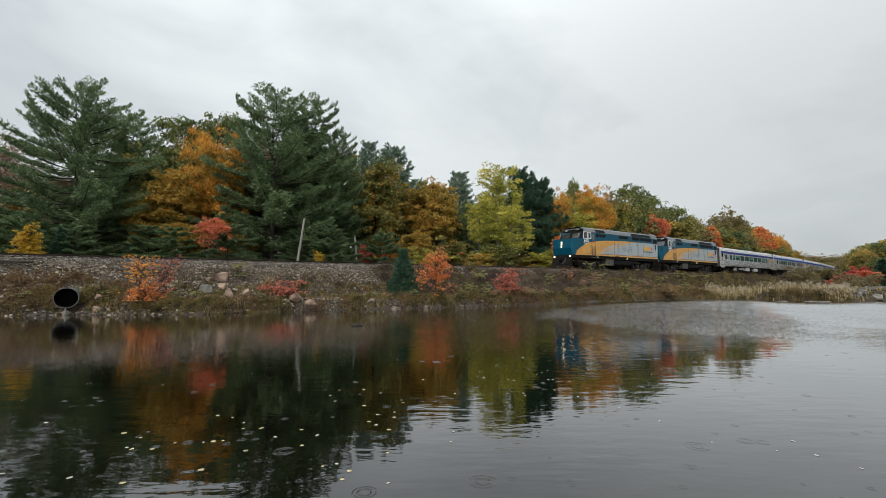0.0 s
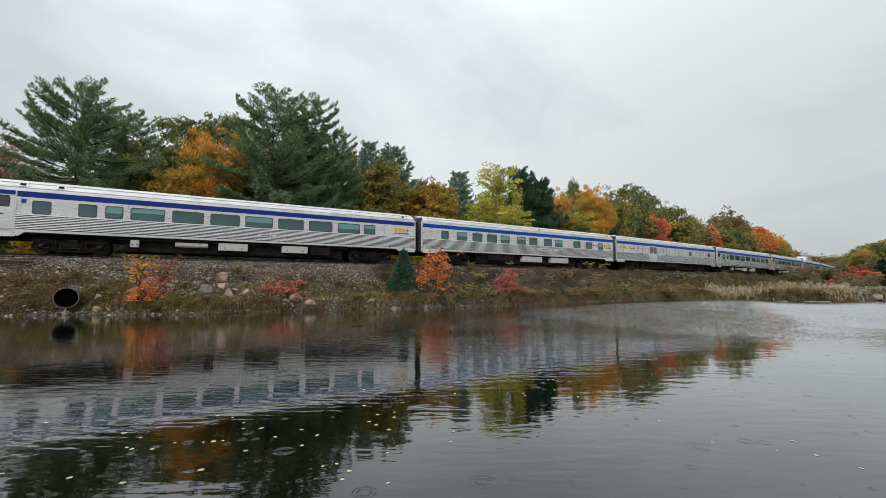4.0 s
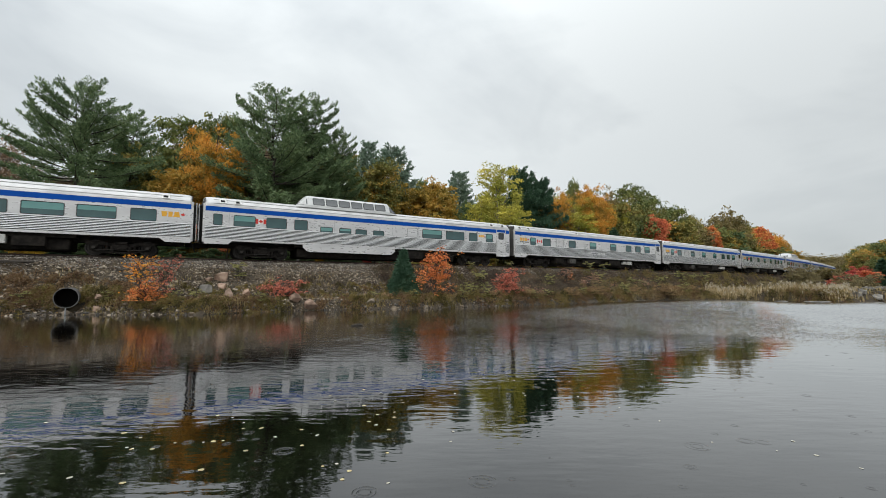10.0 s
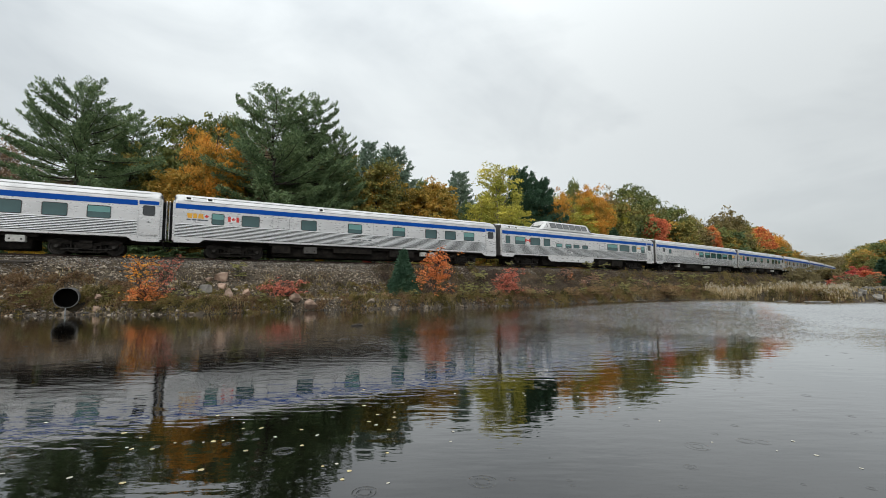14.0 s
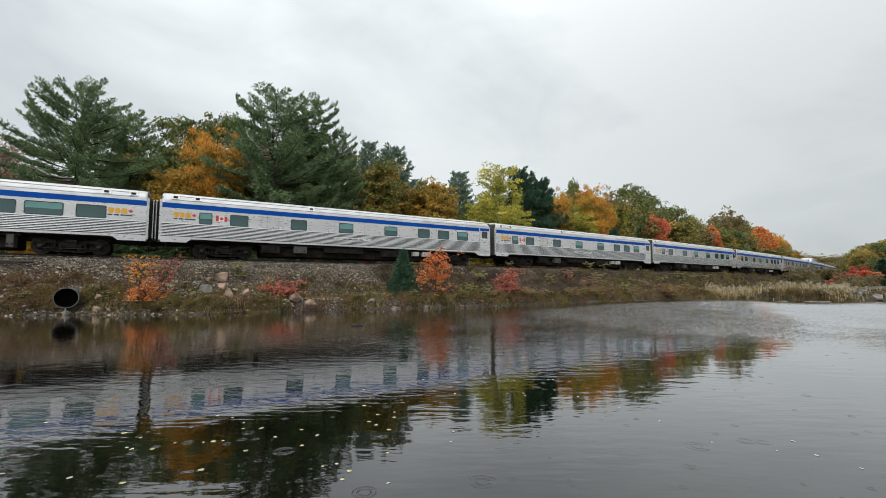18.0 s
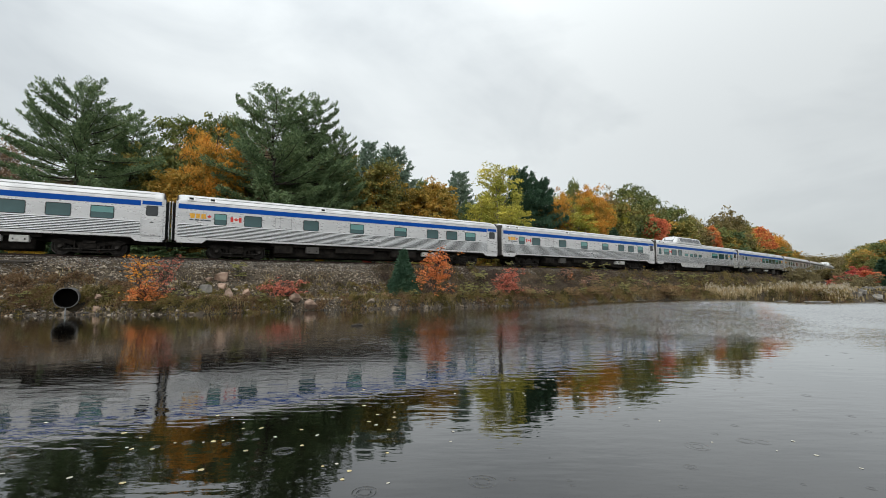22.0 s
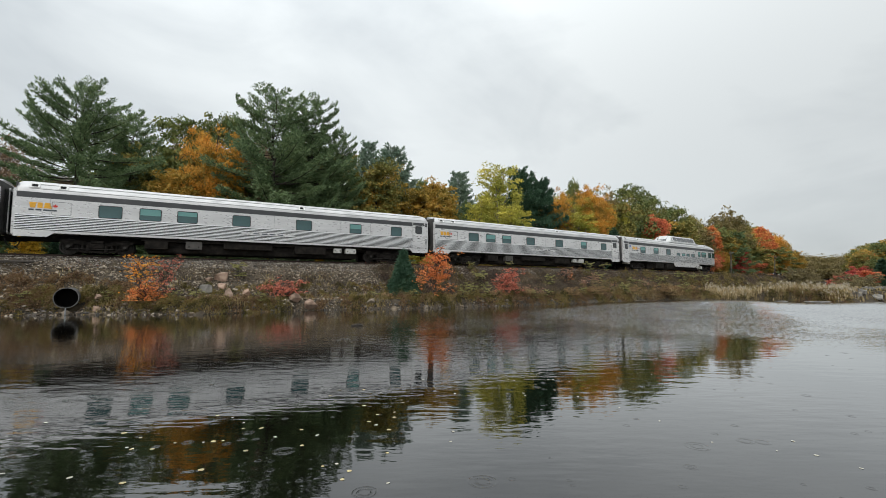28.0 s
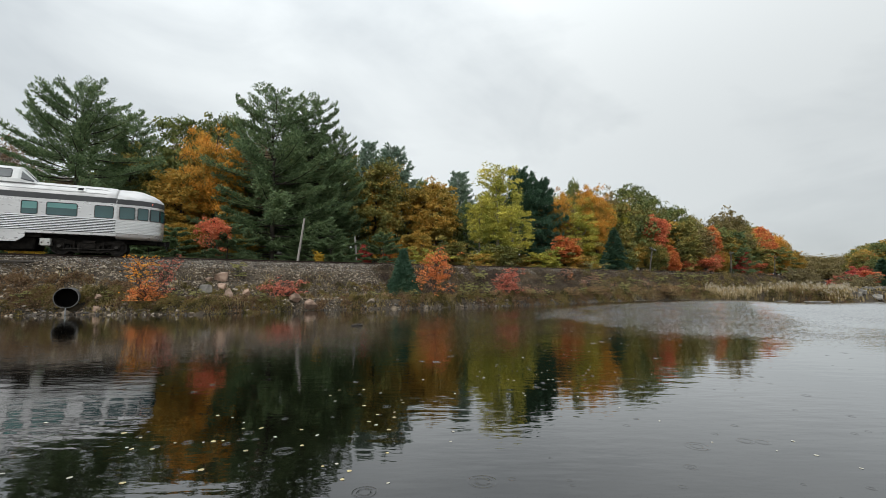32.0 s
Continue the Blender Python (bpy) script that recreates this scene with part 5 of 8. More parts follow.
        # door outlines and hatches
        for x0, x1, z0, z1 in ((-5.25, -4.5, 1.7, 3.95), (-1.0, -0.2, 1.7, 3.5), (2.0, 3.7, 1.75, 3.3), (3.75, 4.9, 1.75, 3.3), (-7.05, -5.35, 1.78, 2.42), (7.2, 8.0, 1.7, 3.3), (-3.2, -1.05, 1.75, 3.0)):
            b2 = ring(bmesh.new(), x1 - x0, z1 - z0, 0.02, 0.014, 0.0, -0.014)
            bmesh.ops.translate(b2, verts=b2.verts, vec=((x0 + x1) / 2, -SY - 0.004, (z0 + z1) / 2))
            part("door_outline", flipped(b2), M_SEAMD if x0 in (-3.2, -7.05) else M_INK, lo)
        for x in (-5.6, -4.6, -3.6, -2.6, -0.4, 0.6, 5.2, 5.7, 6.2, 6.7):
            part("panel_seam", flipped(boxed(x - 0.008, x + 0.008, -SY - 0.010, -SY, 1.68, 3.0)), M_SEAMD, lo)
        # cab windows
        for x, z, w, h, mat in ((-5.85, 3.58, 0.76, 0.78, M_WINDSHIELD), (-5.18, 3.60, 0.54, 0.70, M_WINDSHIELD)):
            b2 = ring(bmesh.new(), w, h, 0.08, 0.06, 0.0, -0.04)
            bmesh.ops.translate(b2, verts=b2.verts, vec=(x - 0.35, -SY - 0.002, z))
            fr = part("window_frame", flipped(b2), M_WHITE, lo, "white window frame")
            b2 = boxed(x - 0.35 - w / 2 + 0.05, x - 0.35 + w / 2 - 0.05, -SY - 0.012, -SY, z - h / 2 + 0.05, z + h / 2 - 0.05)
            part("pane", flipped(b2), mat, fr)
        b2 = slab(bmesh.new(), [(p[0] - 4.87, p[1] + 3.45) for p in rrect(0.36, 0.72, 0.12)], "y", -SY, -SY - 0.012)
        part("door_window", flipped(b2), M_DOMEGLASS, lo)
        b2 = slab(bmesh.new(), [(p[0] + 7.6, p[1] + 2.92) for p in rrect(0.32, 0.66, 0.12)], "y", -SY, -SY - 0.012)
        part("door_window", flipped(b2), M_DARKGLASS, lo)
        # louvred openings high on the side
        for x0, x1, z0, z1 in ((-4.32, -3.82, 3.52, 3.82), (-3.74, -3.26, 3.52, 3.82), (-3.18, -2.65, 3.52, 3.82), (-0.1, 1.72, 3.58, 4.0), (2.55, 4.05, 3.55, 4.15), (4.15, 5.2, 3.55, 4.15), (5.3, 6.65, 3.55, 4.15), (7.2, 7.95, 3.38, 3.88)):
            lv = part("louvre", flipped(boxed(x0, x1, -SY - 0.012, -SY + 0.05, z0, min(z1, 3.90))), M_BLACK, lo)
            b2 = bmesh.new()
            k = z0 + 0.06
            while k < min(z1, 3.9) - 0.03:
                box(b2, x0 + 0.02, x1 - 0.02, -SY - 0.02, -SY - 0.01, k, k + 0.012)
                k += 0.07
            part("slat", flipped(b2), M_RUBBER, lv)
        for x0, x1 in ((-4.32, -3.82), (-3.74, -3.26), (-3.18, -2.65), (2.55, 4.05), (4.15, 5.2), (5.3, 6.65)):
            b2 = bmesh.new()
            slab(b2, [(-SY + 0.0, 4.02), (-SY - 0.022, 4.01), (-1.345, 4.355), (-1.30, 4.33)], "x", x0, x1)
            part("roof_louvre", flipped(b2), M_BLACK, lo)
        # ladder and steps
        bm = bmesh.new()
        for x in (-5.15, -4.6):
            box(bm, x - 0.02, x + 0.02, -SY - 0.07, -SY - 0.03, 1.15, 2.4)
        for z in (1.2, 1.6, 1.85, 2.1, 2.35):
            box(bm, -5.15, -4.6, -SY - 0.07, -SY - 0.02, z, z + 0.035)
        part("cab_ladder", flipped(bm), M_INK, lo, "dark cab ladder")
        for x0 in (-7.6, 7.3):
            well = part("step_well", flipped(boxed(x0, x0 + 0.6, -SY + 0.36, -SY + 0.40, 0.4, 1.45)), M_BOGIE, lo)
            for z in (0.45, 0.8, 1.15):
                part("step", flipped(boxed(x0, x0 + 0.62, -SY + 0.02, -SY + 0.35, z, z + 0.05)), M_BOGIE, well)
            for x in (x0, x0 + 0.6):
                part("step_rail", flipped(boxed(x - 0.02, x + 0.02, -SY + 0.02, -SY + 0.06, 0.45, 1.45)), M_BOGIE, well)
        part("door_step", flipped(boxed(-0.9, -0.3, -SY - 0.12, -SY + 0.02, 1.18, 1.5, bevel=0.03)), M_BLACK, lo)
        for x in (-4.87, 7.6):
            part("red_sign", flipped(cyl(bmesh.new(), (x, -SY - 0.02, 2.93 if x < 0 else 2.4), (x, -SY, 2.93 if x < 0 else 2.4), 0.12 if x < 0 else 0.1, n=14)), M_RED, lo)
    text_part(number, 0.42, M_WHITE, lo, pose(-6.05, -SY - 0.012, 2.86, 90, 0, 0), "road_number", 0.018)
    part("lettering_bar", boxed(-6.5, -5.9, -SY - 0.012, -SY, 2.70, 2.77), M_WHITE, lo)
    for k, (a, b) in enumerate((("A", "UN"), ("GREEN", "CHOIX"), ("CHOICE", "VERT"))):
        text_part(a, 0.22, M_FADED, lo, pose(0.95, -SY - 0.010, 2.55 - 0.22 * k, 90, 0, 0), "slogan")
        text_part(b, 0.22, M_FADED, lo, pose(2.25, -SY - 0.010, 2.55 - 0.22 * k, 90, 0, 0), "slogan")
    part("sail_emblem", slab(bmesh.new(), [(1.6, 2.05), (1.78, 2.05), (1.72, 2.4), (1.66, 2.7)], "y", -SY - 0.006, -SY - 0.010), M_FADED, lo)
    logo(lo, 5.75, 2.65, 1.5, y=SY + 0.006)
    # underside
    part("frame_sill", boxed(-8.1, 8.3, -1.45, 1.45, 1.12, 1.45, bevel=0.02), M_UNDER, lo)
    part("fuel_tank", slab(bmesh.new(), [(-1.40, 1.05), (-1.42, 0.6), (-1.05, 0.32), (1.05, 0.32), (1.42, 0.6), (1.40, 1.05)], "x", -0.9, 2.6), M_BLACK, lo, "black fuel tank")
    part("battery_box", boxed(-2.45, -1.0, -1.42, 1.42, 0.42, 1.12, bevel=0.02), M_GREYBOX, lo, "grey battery box")
    part("air_reservoir", cyl(bmesh.new(), (2.7, -1.2, 0.85), (4.0, -1.2, 0.85), 0.18, n=12), M_UNDER, lo)
    for x in (-5.05, 5.05):
        bogie(lo, x, base=1.37, r=0.51, loco=True)
    bm = bmesh.new()
    slab(bm, [(-8.45, 0.35), (-8.65, 0.12), (-8.05, 0.14), (-7.9, 1.42), (-8.1, 1.42)], "y", -1.25, 1.25)
    part("pilot_plow", bm, M_BOGIE, lo, "dark steel snowplow pilot")
    for sx in (-1, 1):
        cp = part("coupler", boxed(-0.35, 0.45, -0.14, 0.14, -0.15, 0.15, bevel=0.03), M_BOGIE, lo)
        cp.matrix_basis = pose(sx * 8.3, 0, 0.87, 0, 0, 0 if sx < 0 else 180)
        hs = part("jumper_hose", cyl(cyl(bmesh.new(), (0, -0.6, 1.1), (-0.25, -0.55, 0.6), 0.035, n=6), (-0.25, -0.55, 0.6), (-0.45, -0.4, 0.5), 0.035, n=6), M_INK, lo)
        hs.matrix_basis = pose(sx * 8.3, 0, 0, 0, 0, 0 if sx < 0 else 180)
    # roof gear
    for x in (0.2, 2.9, 4.4, 5.9):
        fan = part("roof_fan", cyl(bmesh.new(), (x, 0, 4.5), (x, 0, 4.66), 0.62, n=20), M_ROOFGREY, lo)
    part("exhaust_stack", boxed(-1.6, -0.9, -0.45, 0.45, 4.5, 4.64, bevel=0.03), M_BLACK, lo)
    part("rear_hood", slab(bmesh.new(), [(-SY, 3.9), (-1.34, 4.42), (-1.0, 4.60), (1.0, 4.60), (1.34, 4.42), (SY, 3.9)], "x", 6.95, 8.12), M_ROOFGREY, lo, "grey rear hood")
    part("roof_walkway", boxed(-1.9, 6.6, -0.8, 0.8, 4.53, 4.58), M_BLACK, lo)
    bm = bmesh.new()
    for y in (-0.25, 0.0, 0.25):
        cyl(bm, (-4.6, y, 4.62), (-4.15, y, 4.61), 0.055, 0.02, n=8)
    box(bm, -4.35, -4.25, -0.35, 0.35, 4.52, 4.59)
    part("air_horn", bm, M_ROOFGREY, lo)
    # lamps
    for y, z in ((0, 2.78), (0, 2.55), (0, 2.32)):
        part("headlight", cyl(bmesh.new(), (-8.18, y, z), (-8.29, y, z), 0.075, n=12), M_LAMP if lit else M_LENS, lo, "lit headlight" if lit else "dark headlight")
    for y in (-1.05, 1.05):
        part("ditch_light", cyl(bmesh.new(), (-8.06, y, 1.28), (-8.22, y, 1.28), 0.08, n=12), M_LAMP if lit else M_LENS, lo, "lit ditch light" if lit else "dark ditch light")
    for x in (-4.0, 1.6):
        part("walkway_light", boxed(x - 0.035, x + 0.035, -SY + 0.04, -SY + 0.1, 1.26, 1.32), M_LAMP, lo)
    return lo


M_WINDSHIELD = surface("cab_glass", [(0.014, 0.017, 0.019), (0.05, 0.055, 0.058)], rough=0.06, scale=1.5, spec=0.8)
M_LENS = surface("unlit_lamp_lens", [(0.25, 0.26, 0.27), (0.38, 0.39, 0.40)], rough=0.2, scale=4)
M_SEAMD = surface("dark_panel_seam", [(0.16, 0.15, 0.12), (0.24, 0.22, 0.17)], rough=0.5, scale=2)
loco_lead = locomotive("6451", "teal, amber and grey diesel locomotive leading, headlights lit")
loco_rear = locomotive("6442", "teal, amber and grey diesel locomotive, second in the train", lit=False)
TRAIN.append((loco_lead, -5 * CAR - 1.5 * 17.12 - 0.5, 5.05))
TRAIN.append((loco_rear, -5 * CAR - 0.5 * 17.12 - 0.35, 5.05))

# ---------------------------------------------------------------- trees
def tube_np(pts, radii, n=6):
    """Vertices and quads of a tapering tube along points."""
    pts = np.asarray(pts, float)
    v, f = [], []
    d = np.gradient(pts, axis=0)
    d /= np.linalg.norm(d, axis=1)[:, None] + 1e-9
    up = np.where(np.abs(d[:, 2:3]) > 0.9, np.array([[1.0, 0, 0]]), np.array([[0, 0, 1.0]]))
    a = np.cross(d, up)
    a /= np.linalg.norm(a, axis=1)[:, None] + 1e-9
    b = np.cross(d, a)
    for i in range(len(pts)):
        for k in range(n):
            t = 6.2832 * k / n
            v.append(pts[i] + radii[i] * (a[i] * math.cos(t) + b[i] * math.sin(t)))
    for i in range(len(pts) - 1):
        for k in range(n):
            f.append((i * n + k, i * n + (k + 1) % n, (i + 1) * n + (k + 1) % n, (i + 1) * n + k))
    return np.array(v), np.array(f)


class Wood:
    def __init__(self):
        self.v, self.f, self.n = [], [], 0

    def add(self, pts, radii, n=6):
        v, f = tube_np(pts, radii, n)
        self.v.append(v)
        self.f.append(f + self.n)
        self.n += len(v)

    def mesh(self, name):
        return mesh_np(name, np.concatenate(self.v), np.concatenate(self.f), True)


def bent(a, b, r, sag=0.0, wob=0.08, n=5):
    a, b = np.array(a, float), np.array(b, float)
    t = np.linspace(0, 1, n)[:, None]
    p = a + (b - a) * t
    ln = np.linalg.norm(b - a)
    off = r.uniform(-1, 1, (n, 3)) * wob * ln
    off[0] = 0
    p = p + off * t
    p[:, 2] += sag * ln * (4 * t * (1 - t))[:, 0]
    return p


def blades(centres, dirs, length, width, r, curl=0.15, level=0.0):
    """Leaves: one bent quad each, long axis along dirs; level turns their faces to the sky."""
    n = len(centres)
    d = dirs / (np.linalg.norm(dirs, axis=1)[:, None] + 1e-9)
    w = np.cross(d, r.normal(size=(n, 3)) + np.array([0, 0, level]))
    w /= np.linalg.norm(w, axis=1)[:, None] + 1e-9
    nn = np.cross(d, w)
    ln, wd = length[:, None], width[:, None]
    p0 = centres - d * ln * 0.5
    p2 = centres + d * ln * 0.5
    mid = centres + nn * ln * curl
    v = np.stack([p0, mid + w * wd * 0.5, p2, mid - w * wd * 0.5], 1).reshape(-1, 3)
    return v, np.arange(4 * n).reshape(n, 4)


def broadleaf(name, label, leaf, seed, H=10.0, R=3.2, base=0.22, clumps=110, per=95, size=0.20, bark=None, stems=1, lean=0.0, fill=0.55, top=0.0, lobes=9, low=0.64):
    """A broad-leaved tree: trunk, limbs, twigs and a crown of leaf clumps with gaps."""
    r = np.random.RandomState(seed)
    tree = thing(name, label, "tree" if H > 3.5 else "shrub")
    wood = Wood()
    cz = H * (base + (1 - base) * 0.50)
    hz = H * (1 - base) * 0.52
    lob = [(r.uniform(0, 6.283), r.uniform(-0.6, 0.9), r.uniform(0.75, 1.15)) for _ in range(lobes)]

    def reach(az, el):
        k = low
        for a, e, s in lob:
            d = math.cos(el) * math.cos(e) * math.cos(az - a) + math.sin(el) * math.sin(e)
            k = max(k, s * max(0, d) ** 2.2)
        return k
    tips = []
    for st in range(stems):
        x0, y0 = (r.uniform(-0.12, 0.12, 2) * R if stems > 1 else (0, 0))
        ex, ey = (r.uniform(-0.45, 0.45, 2) * R if stems > 1 else (lean * H, 0.0))
        tr = bent((x0, y0, -0.3), (ex, ey, H * r.uniform(0.78, 0.9)), r, wob=0.03, n=8)
        rad = (0.012 * H + (0.03 if H > 4 else -0.008 * H)) * (1 - np.linspace(0, 1, 8)) ** 0.8 / (stems ** 0.4) + (0.012 if H > 4 else 0.006)
        wood.add(tr, rad, 7)
        nl = max(4, int(13 / stems))
        for i in range(nl):
            f = base * 0.8 + (0.92 - base * 0.8) * (i + r.uniform(0, 0.8)) / nl
            q = tr[0] + (tr[-1] - tr[0]) * f
            j = min(6, int(f * 7))
            q = tr[j] + (tr[j + 1] - tr[j]) * (f * 7 - j)
            az = i * 2.4 + r.uniform(-0.5, 0.5)
            el = r.uniform(-0.1, 0.75)
            rr = R * reach(az, el) * r.uniform(0.7, 0.95)
            e = np.array([q[0] + rr * math.cos(az) * math.cos(el), q[1] + rr * math.sin(az) * math.cos(el), min(H * 0.97, q[2] + rr * math.sin(el) + 0.12 * H)])
            w = math.sqrt((e[0] / R) ** 2 + (e[1] / R) ** 2 + ((e[2] - cz) / hz) ** 2)
            if w > 0.82 and H > 4:      # limbs end inside the crown
                mid = np.array([0, 0, cz])
                e = mid + (e - mid) * 0.82 / w
            lim = bent(q, e, r, sag=0.04, wob=0.07, n=5)
            wood.add(lim, np.linspace(0.0045 * H + 0.012, 0.008, 5), 5)
            tips.append(e)
            for _ in range(3):
                k = r.randint(1, 4)
                e2 = lim[k] + r.normal(0, 0.28 * R, 3) * (1, 1, 0.7)
                wood.add(bent(lim[k], e2, r, n=3), np.linspace(0.012, 0.005, 3), 4)
                tips.append(e2)
    cs = []
    for i in range(clumps):
        if i < len(tips):
            c = tips[i]
        else:
            az, el = r.uniform(0, 6.283), math.asin(r.uniform(-0.85, 1))
            k = reach(az, el) * r.uniform(fill, 1.0) ** 0.6
            c = np.array([lean * H * 0.6 + R * k * math.cos(az) * math.cos(el), R * k * math.sin(az) * math.cos(el), cz + hz * k * math.sin(el) * (1 + top)])
        cs.append(c)
    cs = np.array(cs)
    cr = R * r.uniform(0.09, 0.21, len(cs))
    n = len(cs) * per
    idx = np.repeat(np.arange(len(cs)), per)
    off = r.normal(size=(n, 3))
    off /= np.linalg.norm(off, axis=1)[:, None]
    off *= (r.uniform(0, 1, n) ** 0.45)[:, None]
    p = cs[idx] + off * cr[idx][:, None] * np.array([1.35, 1.35, 0.62])
    p[:, 2] -= 0.28 * np.hypot(off[:, 0], off[:, 1]) * cr[idx]
    p[:, 2] = np.maximum(p[:, 2], 0.1)
    dirs = r.normal(size=(n, 3)) * np.array([1, 1, 0.45]) + np.array([0, 0, -0.3])
    sz = size * r.uniform(0.6, 1.3, n)
    v, f = blades(p, dirs, sz, sz * 0.8, r, 0.15, 1.3)
    link_mesh("trunk", wood.mesh("trunk"), bark or M_BARK, tree)
    link_mesh("crown", mesh_np("crown", v, f), leaf, tree)
    return tree


def conifer(name, label, leaf, seed, H=15.0, R=4.5, kind="pine", whorls=17, tufts=9, per=12, size=0.26, base=0.12):
    """A conifer: straight trunk, whorls of limbs, needle tufts in flat sprays along them."""
    r = np.random.RandomState(seed)
    tree = thing(name, label, "tree")
    wood = Wood()
    tr = bent((0, 0, -0.4), (r.uniform(-0.02, 0.02) * H, 0, H * 0.985), r, wob=0.006, n=9)
    wood.add(tr, (0.0125 * H + 0.03) * (1 - np.linspace(0, 1, 9) * 0.96), 8)
    C, D = [], []
    for i in range(whorls):
        f = base + (0.985 - base) * (i + r.uniform(-0.25, 0.25)) / whorls
        f = min(max(f, base), 0.97)
        if kind == "pine":
            prof = (1 - f) ** 0.52 * (0.80 + 0.5 * f) * (1.08 if f < 0.55 else 1.0)
        else:
            prof = (1 - f) ** 0.92 + 0.04
        nb = r.randint(4, 7) if kind == "pine" else r.randint(7, 10)
        a0 = r.uniform(0, 6.28)
        for k in range(nb):
            az = a0 + 6.283 * k / nb + r.uniform(-0.3, 0.3)
            ln = R * prof * (r.uniform(0.55, 1.15) if kind == "pine" else r.uniform(0.85, 1.08))
            if kind == "pine":
                el = r.uniform(-0.15, 0.28) + 0.95 * max(0, f - 0.37)
            else:
                el = r.uniform(-0.3, -0.05) + 0.6 * max(0, f - 0.6)
            q = np.array([tr[0][0] + (tr[-1][0] - tr[0][0]) * f, 0, H * f])
            e = q + np.array([math.cos(az) * math.cos(el), math.sin(az) * math.cos(el), math.sin(el)]) * ln
            lim = bent(q, e, r, sag=-0.05 if kind == "pine" else -0.03, wob=0.04, n=5)
            wood.add(lim, np.linspace(0.010 + 0.010 * ln, 0.008, 5), 4)
            side = np.array([-math.sin(az), math.cos(az), 0])
            nt = max(4, int(tufts * ln / 1.25))
            t = r.uniform(0.18 if kind != "pine" else 0.30, 1.04, nt)
            spread = ln * 0.30 * (1.15 - np.abs(t - 0.6)) * r.uniform(-1, 1, nt)
            base_p = q + (e - q) * t[:, None]
            base_p[:, 2] += (-0.05 if kind == "pine" else -0.03) * ln * 4 * t * (1 - t)
            c = base_p + side * spread[:, None]
            c[:, 2] += r.normal(0, 0.022 * ln + 0.03, nt) + (0.10 if kind == "pine" else -0.10) * np.abs(spread)
            C.append(c)
            fd = (e - q) / ln
            D.append(np.repeat(fd[None] * 1.0, nt, 0) + side * (np.sign(spread) * 0.6)[:, None] + np.array([0, 0, 0.35 if kind == "pine" else -0.1]))
    nt = 5
    C.append(np.stack([np.full(nt, tr[-1][0]), np.zeros(nt), np.linspace(0.93, 1.0, nt) * H], 1))
    D.append(np.tile(np.array([[0, 0, 1.0]]), (nt, 1)))
    C, D = np.concatenate(C), np.concatenate(D)
    n = len(C) * per
    idx = np.repeat(np.arange(len(C)), per)
    dirs = D[idx] + r.normal(0, 0.75, (n, 3))
    d1 = dirs / np.linalg.norm(dirs, axis=1)[:, None]
    sz = size * r.uniform(0.7, 1.25, n)
    p = C[idx] + d1 * (sz * 0.45)[:, None] + r.normal(0, 0.05, (n, 3))
    v, f = blades(p, d1, sz, sz * (0.24 if kind == "pine" else 0.30), r, 0.05)
    link_mesh("trunk", wood.mesh("trunk"), M_BARK, tree)
    link_mesh("crown", mesh_np("crown", v, f), leaf, tree)
    return tree


